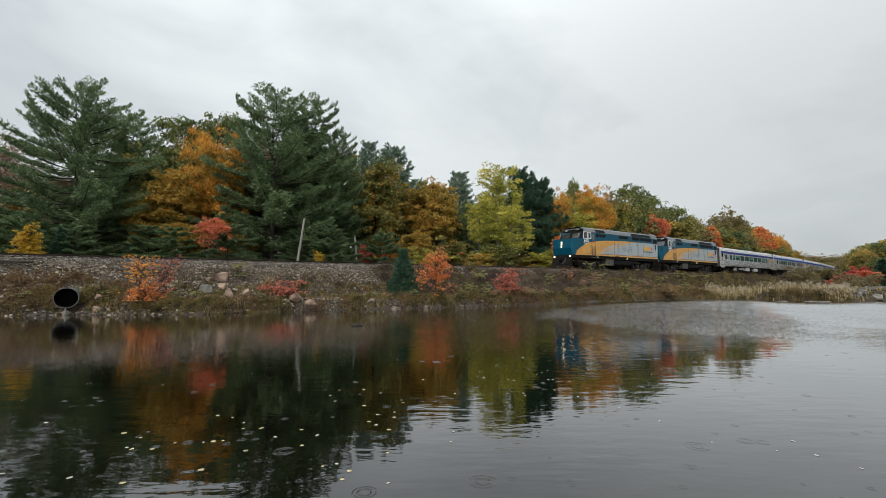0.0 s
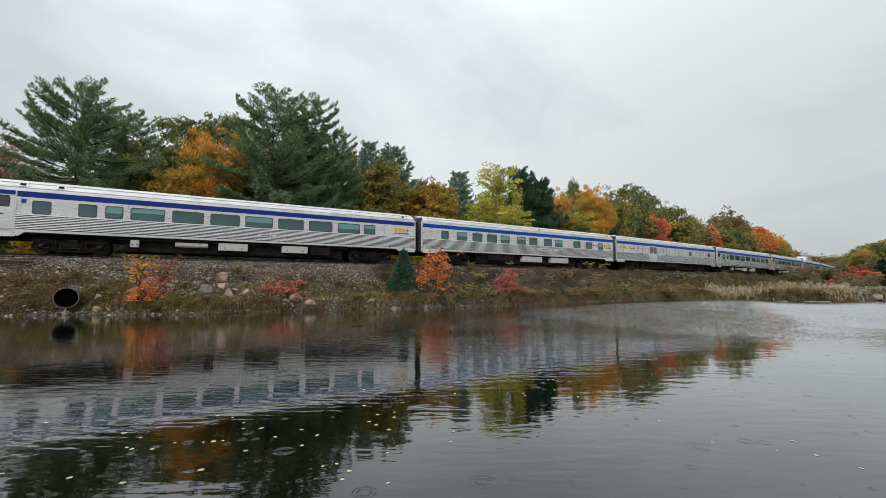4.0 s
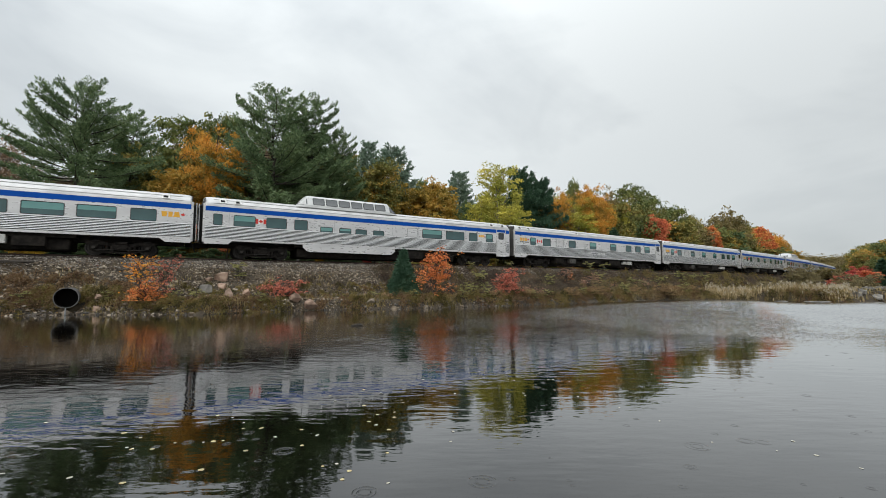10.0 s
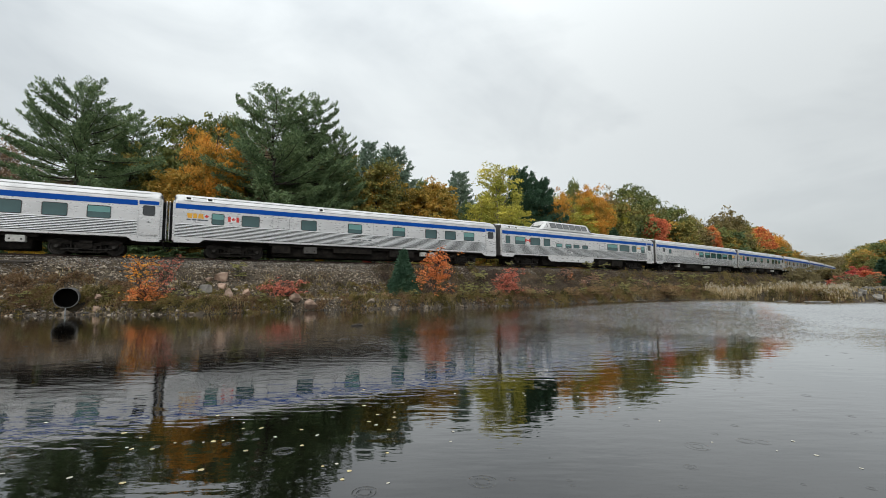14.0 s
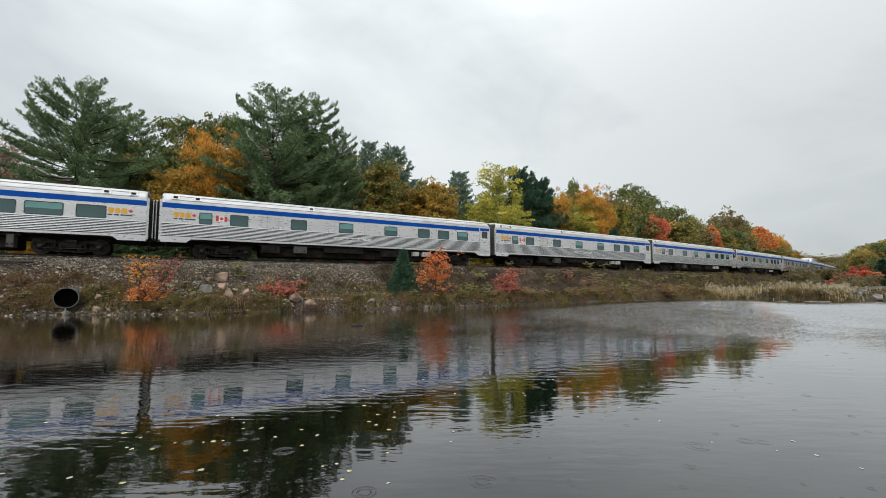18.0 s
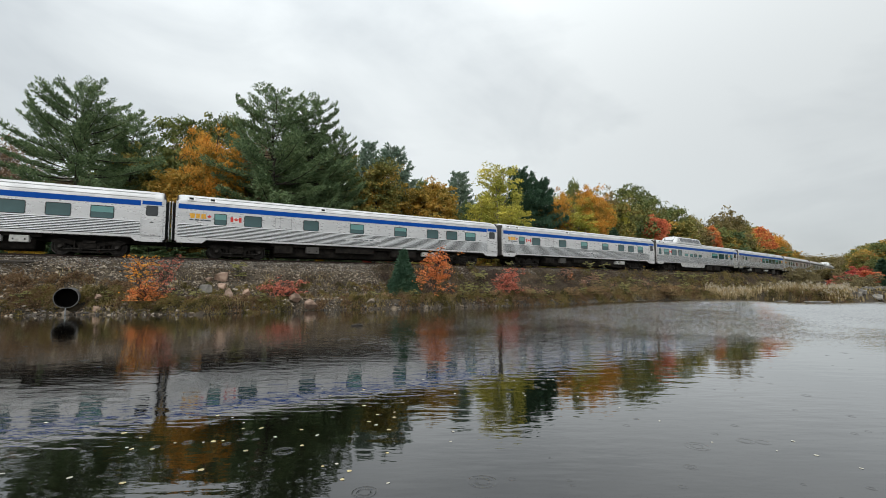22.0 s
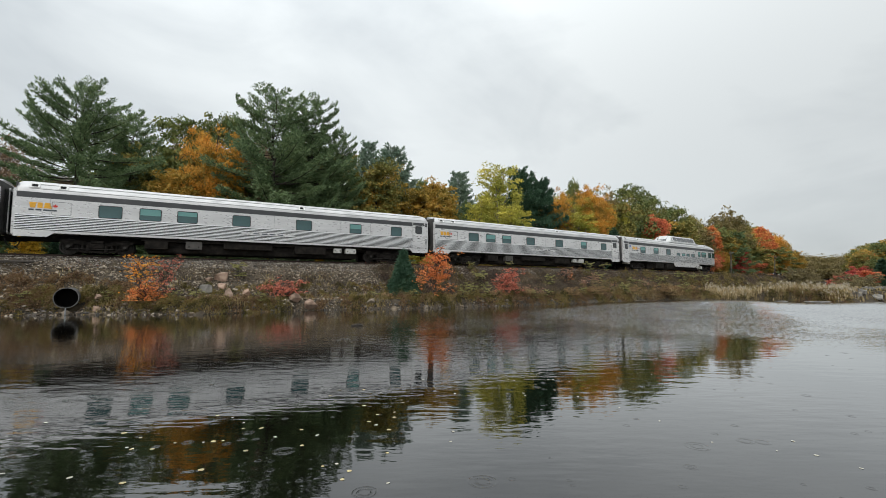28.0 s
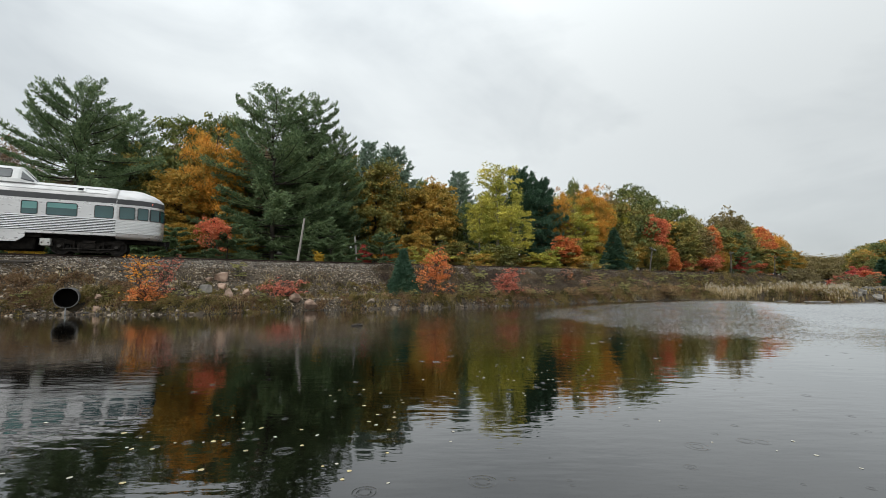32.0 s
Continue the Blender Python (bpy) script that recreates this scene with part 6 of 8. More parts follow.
def white_pine(name, label, leaf, seed, H=15.0, R=6.0, whorls=16, leaders=4, base=0.05, needle=0.235, open_top=0.3, per=8):
    """A white pine: long sweeping limbs that carry flat feathery plumes, and an open crown of steep leaders."""
    r = np.random.RandomState(seed)
    tree = thing(name, label, "tree")
    wood = Wood()
    tr = bent((0, 0, -0.4), (r.uniform(-0.02, 0.02) * H, 0, H * 0.97), r, wob=0.008, n=9)
    wood.add(tr, (0.0125 * H + 0.03) * (1 - np.linspace(0, 1, 9) * 0.94), 8)
    boughs = []                              # foot, azimuth, rise, length, upturn, openness
    for i in range(whorls):
        tier = base + (0.95 - base) * ((i + r.uniform(-0.22, 0.22)) / (whorls - 1) if i else 0.0) ** 0.95
        count = r.randint(5, 8)
        turn0 = r.uniform(0, 6.283)
        for k in range(count):
            f = min(max(tier + r.normal(0, 0.010), base), 0.96)
            prof = (0.86 + 0.5 * f) if f < 0.32 else 1.02 * ((1 - f) / 0.68) ** 0.42
            ln = R * prof * r.uniform(0.55, 1.08)
            el = r.uniform(-0.12, 0.10) + 0.7 * max(0.0, f - 0.36)
            boughs.append((f, turn0 + k * 6.283 / count + r.uniform(-0.25, 0.25), el, ln, r.uniform(0.04, 0.14), max(0.0, (f - 0.5) * 2)))
    for i in range(leaders):
        f = r.uniform(0.42, 0.62)
        boughs.append((f, i * 6.283 / max(1, leaders) + r.uniform(-0.4, 0.4), r.uniform(1.0, 1.3), H * (0.88 - f) * r.uniform(0.7, 1.0), 0.06, 0.7))
    P, D = [], []
    for f, az, el, ln, upturn, thin in boughs:
        q = np.array([tr[-1][0] * f, 0.0, H * f])
        out = np.array([math.cos(az) * math.cos(el), math.sin(az) * math.cos(el), math.sin(el)])
        side = np.array([-math.sin(az), math.cos(az), 0.0])
        t5 = np.linspace(0, 1, 6)
        lim = q + out * ln * t5[:, None] + side * (r.uniform(-0.08, 0.08) * ln * t5 ** 2)[:, None]
        lim[:, 2] += ln * (upturn * t5 ** 2.2 - 0.05 * np.sin(t5 * 3.14159))
        wood.add(lim, np.linspace(0.012 + 0.012 * ln, 0.010, 6), 5)
        nb = max(4, int(ln / 0.36))
        for k in range(nb):                  # flat pads of needles, side by side along the bough
            t = 0.26 + 0.76 * (k + r.uniform(0.1, 0.9)) / nb
            if r.uniform() < open_top * thin:
                continue
            j = min(4, int(t * 5))
            foot = lim[j] + (lim[j + 1] - lim[j]) * (t * 5 - j)
            way = lim[j + 1] - lim[j]
            way = way / np.linalg.norm(way)
            turn = r.uniform(0.1, 0.8) * (1 if k % 2 else -1) * (1.15 - 0.6 * t)
            d = way * math.cos(turn) + side * math.sin(turn) + np.array([0, 0, 0.10 + 0.3 * thin])
            d /= np.linalg.norm(d)
            across = np.cross(d, np.array([0, 0, 1.0]))
            across /= np.linalg.norm(across)
            long_ = (0.12 * ln * (1.15 - t) + 0.62) * r.uniform(0.75, 1.2) * (1 - 0.42 * thin)
            m = int(per * 8 * (1 - 0.5 * thin))
            u, v = r.uniform(0, 1, m) ** 0.8, r.uniform(-1, 1, m)
            wide = 0.52 * np.sin(np.clip(u, 0.08, 1) ** 0.7 * 3.0) + 0.10
            c = foot + d * (long_ * u)[:, None] + across * (long_ * v * wide)[:, None]
            c[:, 2] += long_ * (0.16 * u ** 2 + 0.16 * (1 - v ** 2) * r.uniform(-0.35, 1.0, m))
            P.append(c)
            D.append(d + across * (v * 0.9)[:, None] + np.array([0, 0, 0.28]))
    P, D = np.concatenate(P), np.concatenate(D)
    n = len(P)
    d = D * 0.8 + r.normal(0, 0.55, (n, 3))
    d /= np.linalg.norm(d, axis=1)[:, None]
    sz = needle * r.uniform(0.7, 1.3, n)
    v, fc = blades(P + d * (sz * 0.45)[:, None] + r.normal(0, 0.05, (n, 3)), d, sz, sz * 0.30, r, 0.06, 0.6)
    link_mesh("trunk", wood.mesh("trunk"), M_BARK, tree)
    link_mesh("crown", mesh_np("crown", v, fc), leaf, tree)
    return tree


def bare_tree(name, label, seed, H=9.0, depth=4):
    r = np.random.RandomState(seed)
    tree = thing(name, label, "tree")
    wood = Wood()

    def grow(p, d, ln, rad, k):
        q = p + d * ln
        wood.add(bent(p, q, r, wob=0.05, n=4), np.linspace(rad, rad * 0.6, 4), 4 if k < depth else 5)
        if k == 0:
            return
        for _ in range(3 if k > 1 else 4):
            nd = d + r.normal(0, 0.42, 3)
            nd[2] = abs(nd[2]) * 0.8 + 0.15
            nd /= np.linalg.norm(nd)
            grow(p + d * ln * r.uniform(0.55, 1.0), nd, ln * r.uniform(0.55, 0.75), rad * 0.55, k - 1)
    grow(np.array([0, 0, -0.2]), np.array([0.02, 0, 1.0]), H * 0.38, 0.011 * H, depth)
    link_mesh("trunk", wood.mesh("trunk"), M_BARKPALE, tree)
    return tree


def plant(proto, first, x, y, k=1.0, kz=None, rz=0.0, label="", sink=0.0):
    """Stand a tree (or a copy of it) on the ground, scaled."""
    z = float(ground_z(np.array([x]), np.array([y]))[0]) - sink
    m = Matrix.LocRotScale((x, y, z), Euler((0, 0, rz)), (k, k, kz or k))
    if first:
        proto.matrix_basis = m
        ob = proto
    else:
        saved = proto.scale.copy()
        proto.scale = (1, 1, 1)
        ob = copy_thing(proto, m)
        proto.scale = saved
    if label:
        ob["label"] = label
    return ob


PLANTED = {}


def stand(key, places, label=""):
    """Plant one kind of tree at places of x, y, width factor, height factor."""
    proto = KINDS[key]
    for x, y, k, kz in places:
        plant(proto, key not in PLANTED, x, y, k, kz, rz=(x * 7.3 + y * 3.1) % 6.283, label=label)
        PLANTED[key] = True


KINDS = {
    "pine": white_pine("pine_tree", "tall dark green white pine behind the track", L_PINE, 11, H=15, R=6.2, whorls=18, leaders=11, open_top=0.1, base=0.05, per=9),
    "pine2": white_pine("pine_tree", "broad dark green white pine with layered limbs", L_PINE, 12, H=15, R=5.2, whorls=20, leaders=6, open_top=0.15, base=0.02, per=9),
    "bluepine": white_pine("pine_tree", "slim grey-green pine among autumn trees", L_BLUEPINE, 13, H=14, R=2.9, whorls=20, leaders=3, needle=0.3, open_top=0.1, per=7),
    "spruce": conifer("spruce_tree", "dark conical spruce among autumn trees", L_SPRUCE, 14, H=12, R=2.6, kind="spruce", whorls=26, tufts=8, per=11, size=0.40, base=0.02),
    "orange": broadleaf("maple_tree", "bright orange autumn maple behind the track", L_ORANGE, 21, H=11, R=4.0, base=0.04, clumps=300, per=72, size=0.18, low=0.5, lobes=14, top=0.12),
    "rust": broadleaf("oak_tree", "rust-brown and orange autumn oak", L_RUST, 22, H=10, R=3.1, base=0.06, clumps=340, per=55, size=0.22),
    "olive": broadleaf("oak_tree", "olive green oak turning brown", L_OLIVE, 23, H=11, R=3.6, base=0.06, clumps=340, per=55, size=0.23),
    "green": broadleaf("oak_tree", "dull green oak in early autumn", L_GREEN, 24, H=12, R=3.8, base=0.08, clumps=360, per=50, size=0.23, low=0.8, lobes=10),
    "yelgreen": broadleaf("aspen_tree", "yellow-green aspen in autumn leaf", L_YELGREEN, 25, H=11, R=2.6, base=0.10, clumps=300, per=34, size=0.18, bark=M_BARKPALE, top=0.1, low=0.5, lobes=13),
    "red": broadleaf("maple_tree", "bright red autumn maple near the track", L_RED, 26, H=7, R=2.2, base=0.42, clumps=230, per=45, size=0.2),
    "fire": broadleaf("maple_tree", "orange-red autumn maple near the track", L_FIRE, 31, H=8, R=2.6, base=0.06, clumps=270, per=46, size=0.22),
    "hemlock": conifer("hemlock_tree", "broad dark green hemlock among autumn trees", L_SPRUCE, 16, H=13, R=5.0, kind="pine", whorls=24, tufts=14, per=12, size=0.40, base=0.02),
    "crimson": broadleaf("maple_shrub", "dark crimson maple shrub", L_CRIMSON, 27, H=4.2, R=1.7, base=0.04, clumps=150, per=44, size=0.18, stems=3),
    "yellow": broadleaf("yellow_shrub", "bright yellow shrub beside the track", L_YELLOW, 28, H=2.6, R=0.95, base=0.03, clumps=230, per=26, size=0.10, stems=5, fill=0.2),
    "brown": broadleaf("thin_oak_tree", "thin brown tree losing its leaves", L_BROWN, 29, H=10, R=3.6, base=0.04, clumps=330, per=26, size=0.22, bark=M_BARKPALE),
    "fill_green": broadleaf("oak_tree", "dull green oak deep in the woods", L_GREEN, 66, H=12, R=3.8, base=0.04, clumps=170, per=17, size=0.46),
    "fill_olive": broadleaf("oak_tree", "olive brown oak deep in the woods", L_OLIVE, 67, H=11, R=3.6, base=0.04, clumps=170, per=17, size=0.46),
    "fill_rust": broadleaf("oak_tree", "rusty autumn oak deep in the woods", L_RUST, 68, H=10, R=3.1, base=0.04, clumps=160, per=17, size=0.42),
    "far_green": broadleaf("oak_tree", "dull green oak in the woods behind", L_GREEN, 61, H=12, R=3.8, base=0.08, clumps=430, per=20, size=0.28, low=0.8, lobes=10),
    "far_olive": broadleaf("oak_tree", "olive brown oak in the woods behind", L_OLIVE, 62, H=11, R=3.6, base=0.06, clumps=430, per=20, size=0.28, low=0.8, lobes=10),
    "far_rust": broadleaf("oak_tree", "rusty autumn oak in the woods behind", L_RUST, 63, H=10, R=3.1, base=0.06, clumps=430, per=20, size=0.28, low=0.8, lobes=10),
    "far_orange": broadleaf("maple_tree", "orange autumn maple on the far slope", L_ORANGE, 64, H=11, R=4.0, base=0.06, clumps=430, per=20, size=0.28, low=0.8, lobes=10),
    "far_fire": broadleaf("maple_tree", "orange-red autumn maple on the far slope", L_FIRE, 65, H=8, R=2.6, base=0.06, clumps=430, per=20, size=0.28, low=0.8, lobes=10),
    "thicket": broadleaf("undergrowth_bush", "shaded olive undergrowth bush at the forest edge", L_OLIVE, 33, H=4, R=2.4, base=0.02, clumps=100, per=44, size=0.28, stems=3),
    "darkpine": conifer("pine_tree", "dark pine deep in the woods", L_PINE, 15, H=15, R=5.0, whorls=14, tufts=7, per=9, size=0.62, base=0.03),
    "thicket2": broadleaf("undergrowth_bush", "rusty undergrowth bush at the forest edge", L_RUST, 34, H=4, R=2.4, base=0.02, clumps=90, per=44, size=0.25, stems=4),
    "thicket3": broadleaf("undergrowth_bush", "yellow-green undergrowth bush at the forest edge", L_YELGREEN, 35, H=4, R=2.4, base=0.02, clumps=85, per=44, size=0.24, stems=4),
    "muted": broadleaf("thin_tree", "greyish brown tree on the far ridge", L_MUTED, 69, H=10, R=3.6, base=0.02, clumps=260, per=26, size=0.30, low=0.85),
    "redbush": broadleaf("maple_shrub", "coral red maple shrub with spreading boughs", L_RED, 70, H=3.4, R=1.9, base=0.60, clumps=120, per=26, size=0.15, stems=3, low=0.5),
    "young_pine": white_pine("young_pine", "young dark green pine in the shade of the woods", L_PINE, 18, H=15, R=6.5, whorls=7, leaders=1, needle=0.6, open_top=0.1, base=0.0, per=7),
    "bare": bare_tree("bare_tree", "bare grey tree without leaves", 30),
}
# key: x, y, width factor, height factor
stand('pine', [(-31.9, 38, 1.06, 1.03)])
stand('pine2', [(-32.3, 45, 0.93, 0.98), (-16.9, 44, 1.3, 1.17), (-14, 47, 1.01, 1.2), (-11.4, 49, 0.64, 0.99), (-23.3, 52, 1, 1.05), (-31.9, 40, 0.76, 0.44)])
stand('bare', [(-40.5, 40, 0.91, 1.53), (54.1, 95, 0.94, 1.75), (63.7, 102, 1.31, 1.87), (66.3, 102, 0.91, 1.84), (200.6, 240, 1.41, 1.57)])
stand('brown', [(-46.1, 46, 0.92, 1.26), (-50.8, 48, 1.04, 1.2), (-42.2, 44, 0.95, 0.64), (-54.2, 54.2699, 0.89, 0.5), (-35.7, 41.9442, 0.69, 0.88), (-35.8, 60.6098, 1.01, 1.67), (-21.5, 49.0216, 0.82, 1.47), (-11.8, 69.0306, 1.14, 1.54), (-2, 58.5139, 0.71, 1.18), (12.3, 73.2839, 0.89, 1.28)])
stand('green', [(-33.2, 56, 1.19, 1.53), (-29.5, 58, 1.24, 1.63)])
stand('orange', [(-22.3, 43, 0.81, 1.32), (16.6, 64, 0.66, 1.2), (22.6, 65, 0.78, 1.31)])
stand('rust', [(-25.2, 42, 1.05, 1.04), (-1.3, 54, 1.24, 1.25), (-27.6, 41, 0.68, 0.7), (-3, 48, 0.69, 0.51), (-23.3, 40, 0.74, 0.44), (-19.8, 43, 0.71, 0.41), (23.3, 66, 0.65, 0.53), (30.9, 72, 0.71, 0.59)])
stand('olive', [(-28, 43, 0.7, 0.81), (-8, 52, 1.16, 1.22), (1, 47, 0.58, 0.31), (33.7, 74, 0.63, 0.73), (34.3, 71, 0.6, 0.54), (28.3, 70, 0.65, 0.52)])
stand('redbush', [(-17.9, 35, 0.85, 1.18), (51.1, 84, 0.95, 1.26), (47, 80, 1.36, 1.05), (46.1, 82, 1.04, 1.32), (42.5, 78, 0.88, 0.83), (67.9, 96, 1.36, 1.12)])
stand('bluepine', [(-10.6, 62, 0.94, 1.21), (-6.9, 60, 1.4, 1.14), (2.3, 64, 1.08, 0.98)])
stand('yellow', [(-27.2, 29, 0.95, 1.1), (-10.3, 37, 0.55, 0.66)])
stand('spruce', [(-26.8, 31, 0.34, 0.24), (151.1, 190, 1.49, 1.03), (22.4, 58, 0.85, 0.5), (91, 100, 0.73, 0.35), (86.9, 88, 1.12, 0.49)])
stand('crimson', [(-7.8, 44, 0.46, 0.65), (60.1, 90, 1.21, 1.27), (86.3, 92, 1.51, 1.13), (79.1, 86, 1.03, 0.8)])
stand('fire', [(-5.5, 46, 0.36, 0.35), (38.5, 74, 0.58, 0.45), (15.7, 57, 1.01, 0.65)])
stand('thicket', [(-28.4, 46, 1.22, 0.46), (-24.3, 47, 1.25, 0.63), (-20, 47, 1.12, 0.52), (0.5, 48.5911, 0.93, 0.79), (6.9, 49.2839, 0.94, 0.82), (15.4, 56.8779, 1.09, 0.92), (24, 59.8311, 1.14, 0.91)])
stand('darkpine', [(-35.4, 47, 0.76, 0.48), (-47.3, 41.2708, 0.51, 0.39), (-52.4, 59.3629, 0.73, 0.58), (-34.8, 47.2116, 0.59, 0.83), (-28.3, 60.1734, 0.75, 1.07), (-15.6, 48.8946, 0.61, 1.04), (-3.6, 69.5015, 0.64, 0.87), (3.2, 58.7402, 0.54, 0.6), (20.4, 80.2204, 0.73, 0.8), (25.8, 71.65, 0.65, 0.72), (51.4, 92.0405, 0.84, 0.78), (60.1, 90.6279, 0.82, 0.64)])
stand('yelgreen', [(6.6, 54, 1.29, 1.33), (4.3, 52, 0.77, 0.93), (7.9, 51, 1.01, 0.74), (17.5, 66, 1.11, 1.21), (20.7, 66, 1.11, 1.21), (19.1, 63, 1.24, 0.88), (27.9, 70, 0.83, 1.14), (25, 67, 0.66, 0.67)])
stand('hemlock', [(10.7, 60, 0.89, 1.07), (13.8, 62, 0.8, 1.01)])
stand('far_green', [(23.3, 78, 0.48, 1.5), (33.9, 80, 1.25, 1.48), (39.6, 84, 0.97, 1.39), (45.8, 90, 0.55, 1.27), (45.7, 86, 0.93, 1.27), (67.4, 98, 0.66, 0.79), (101.3, 120, 0.72, 0.23), (111.3, 112, 1.36, 1.05), (96.6, 98, 0.99, 0.6), (100.1, 95, 1.59, 0.69)])
stand('fill_olive', [(24.3, 80, 1.29, 1.49), (-47.4, 43.7492, 0.72, 0.46), (-61.1, 57.7492, 0.95, 0.44), (-41.3, 45.3629, 0.75, 0.72), (-46.2, 55.9442, 0.92, 0.9), (-29.7, 43.8855, 0.73, 1.09), (-37.6, 57.8855, 0.96, 1.28), (-23, 46.1734, 0.77, 1.24), (-25.9, 63.0216, 1.05, 1.57), (-13.4, 51.9267, 0.86, 1.38), (-15.3, 65.9267, 1.1, 1.62), (-4.3, 55.5015, 0.68, 1.06), (-0.6, 72.5139, 0.88, 1.19), (6.1, 61.9685, 0.75, 1.09), (9.4, 75.9685, 0.92, 1.2), (15.2, 66.2204, 0.8, 1), (23.2, 77.8779, 0.94, 1.09), (28.2, 69.8311, 0.85, 1.22), (36, 83.8311, 1.02, 1.36), (41.6, 78.0405, 0.95, 1.04), (58.7, 97.5741, 1.18, 1.0), (69.5, 98.6919, 1.19, 0.7), (82.2, 112.692, 1.36, 0.73)])
stand('muted', [(63.1, 98, 1.3, 1.6), (60.1, 98, 1.05, 1.39), (28.6, 76, 0.71, 1.52), (160.9, 205, 2.03, 1.1), (175.6, 215, 2.13, 1.27), (195.2, 230, 2.44, 1.38), (198.9, 225, 2.23, 1.37), (196.1, 215, 2.13, 1.33), (133.6, 160, 1.92, 0.71), (136.3, 155, 1.86, 0.62), (119.9, 150, 1.59, 0.66), (127.6, 140, 1.68, 0.74), (95.2, 110, 1.17, 0.35), (88, 108, 1.14, 0.22), (144, 180, 1.66, 1.01), (154.6, 185, 1.96, 1.07), (157.9, 182, 1.8, 1.04), (157.4, 175, 1.73, 0.98), (17.4, 63.8779, 0.78, 1.09), (41.7, 88.2493, 1.07, 1.38), (48.1, 83.5741, 1.01, 1.0), (97.5, 121.0, 1.0, 0.55)])
stand('far_olive', [(34.7, 78, 1, 1.2), (48.3, 86, 0.92, 1.21), (43.1, 80, 0.97, 0.95), (66.2, 100, 1.21, 1.35), (59.6, 92, 1.11, 1.0), (86.1, 122, 1.13, 1.44), (81, 118, 1.01, 1.36), (69.6, 100, 0.85, 0.62), (97.3, 125, 0.88, 0.63), (117.5, 125, 1.06, 0.99), (101.5, 107, 1.0, 0.85), (115.1, 120, 1.36, 1.18), (115.4, 112, 1.79, 1.2), (117.7, 105, 2.24, 1.19)])
stand('red', [(35.7, 74, 1.08, 1.52), (82.4, 86, 1.09, 0.5)])
stand('far_fire', [(53.4, 88, 0.82, 1.41), (80.2, 112, 1.32, 1.81), (79.6, 110, 1.3, 1.54), (38.4, 76, 0.82, 0.73), (105.5, 111, 1.25, 1.2)])
stand('far_rust', [(56.5, 90, 0.82, 1.02), (90.4, 118, 0.83, 1.14), (46.1, 82, 0.74, 0.53), (75, 104, 0.94, 0.61), (54.5, 88, 0.87, 0.58), (139.7, 170, 1.12, 0.67), (106.6, 112, 1.29, 1.04), (87.9, 118, 1.2, 1.3), (93.5, 119, 1.1, 0.85)])
stand('far_orange', [(84.2, 112, 0.72, 1.1), (81.8, 108, 0.62, 0.68), (117.7, 110, 2.11, 1.31)])
stand('fill_green', [(-46.8, 38.7923, 0.61, 0.55), (-62.3, 52.7923, 0.83, 0.6), (-41.3, 40.2699, 0.63, 0.42), (-53.4, 56.7938, 0.88, 0.47), (-35.4, 44.5623, 0.7, 0.85), (-44.9, 58.5623, 0.92, 0.97), (-28.8, 46.6098, 0.74, 1.17), (-33.7, 63.3717, 1, 1.47), (-19.6, 51.9266, 0.82, 1.26), (-23.2, 65.9266, 1.04, 1.47), (-10.8, 55.0306, 0.86, 1.12), (-7.4, 66.2157, 1.04, 1.21), (0.6, 55.5911, 0.64, 0.84), (2.5, 69.5911, 0.8, 0.93), (8.4, 59.2839, 0.68, 0.96), (16.2, 76.6947, 0.88, 1.17), (21.4, 67.6795, 0.78, 1.04), (27.9, 81.6795, 0.94, 1.14), (33.2, 74.2493, 0.85, 1.06), (47.9, 92.9673, 1.07, 1.03), (55.6, 89.6998, 1.03, 1.02), (66.9, 103.7, 1.19, 1.11), (81.2, 108.49, 1.24, 0.78)])
stand('fill_rust', [(-61.8, 55.2708, 1.06, 0.61), (-41.3, 42.7938, 0.82, 0.57), (-43.4, 61.2116, 1.18, 1.47), (-27.6, 49.3717, 0.96, 1.5), (-18.4, 62.8946, 1.22, 1.84), (-7.2, 52.2157, 1, 1.26), (5.8, 72.7402, 1.03, 0.98), (11.6, 62.6947, 0.89, 1.25), (33, 85.65, 1.21, 1.24), (38.7, 78.9673, 1.11, 1.14), (72, 104.628, 1.47, 1.11)])
stand('thicket2', [(-3.6, 46.5015, 0.89, 0.5), (2.5, 46.7402, 0.89, 0.51), (9.9, 53.6947, 1.03, 0.62), (17.4, 55.6795, 1.06, 0.59)])
stand('young_pine', [(-24.4, 44, 0.54, 0.23), (-34.3, 28.7923, 0.3, 0.21), (-33.7, 33.2699, 0.34, 0.19), (-26.8, 31.9442, 0.33, 0.2), (-24.5, 36.8855, 0.36, 0.22), (-17.6, 36.1734, 0.36, 0.23), (-13, 41.8946, 0.4, 0.21), (-5.7, 42.2157, 0.4, 0.23), (-29.5, 30.7938, 0.33, 0.22), (-20.9, 34.6098, 0.35, 0.21), (-10.1, 39.9267, 0.39, 0.25)])
# unseen woods added right of the view, to darken the far cars' reflections
stand('fill_olive', [(126 + 9 * i, 116 + 8.5 * i + 3 * (i % 3), 1.3, 1.5) for i in range(9)])
stand('fill_green', [(131 + 9 * i, 112 + 8.5 * i + 4 * (i % 2), 1.4, 1.6) for i in range(9)])
for i in range(11):
    stand(('fill_green', 'fill_olive', 'fill_rust')[i % 3], [(101 + 5.2 * i + 2 * (i % 2), 91 + 3.4 * i, 1.25, 1.35), (110 + 5.2 * i, 84 + 3.2 * i, 1.3, 1.5)])
# more trees added at the right edge for the same dark reflection
stand('far_green', [(143, 147, 1.1, 1.3), (151, 151, 1.2, 1.45), (158, 158, 1.2, 1.4), (149, 159, 1.2, 1.2), (164, 163, 1.3, 1.5)])
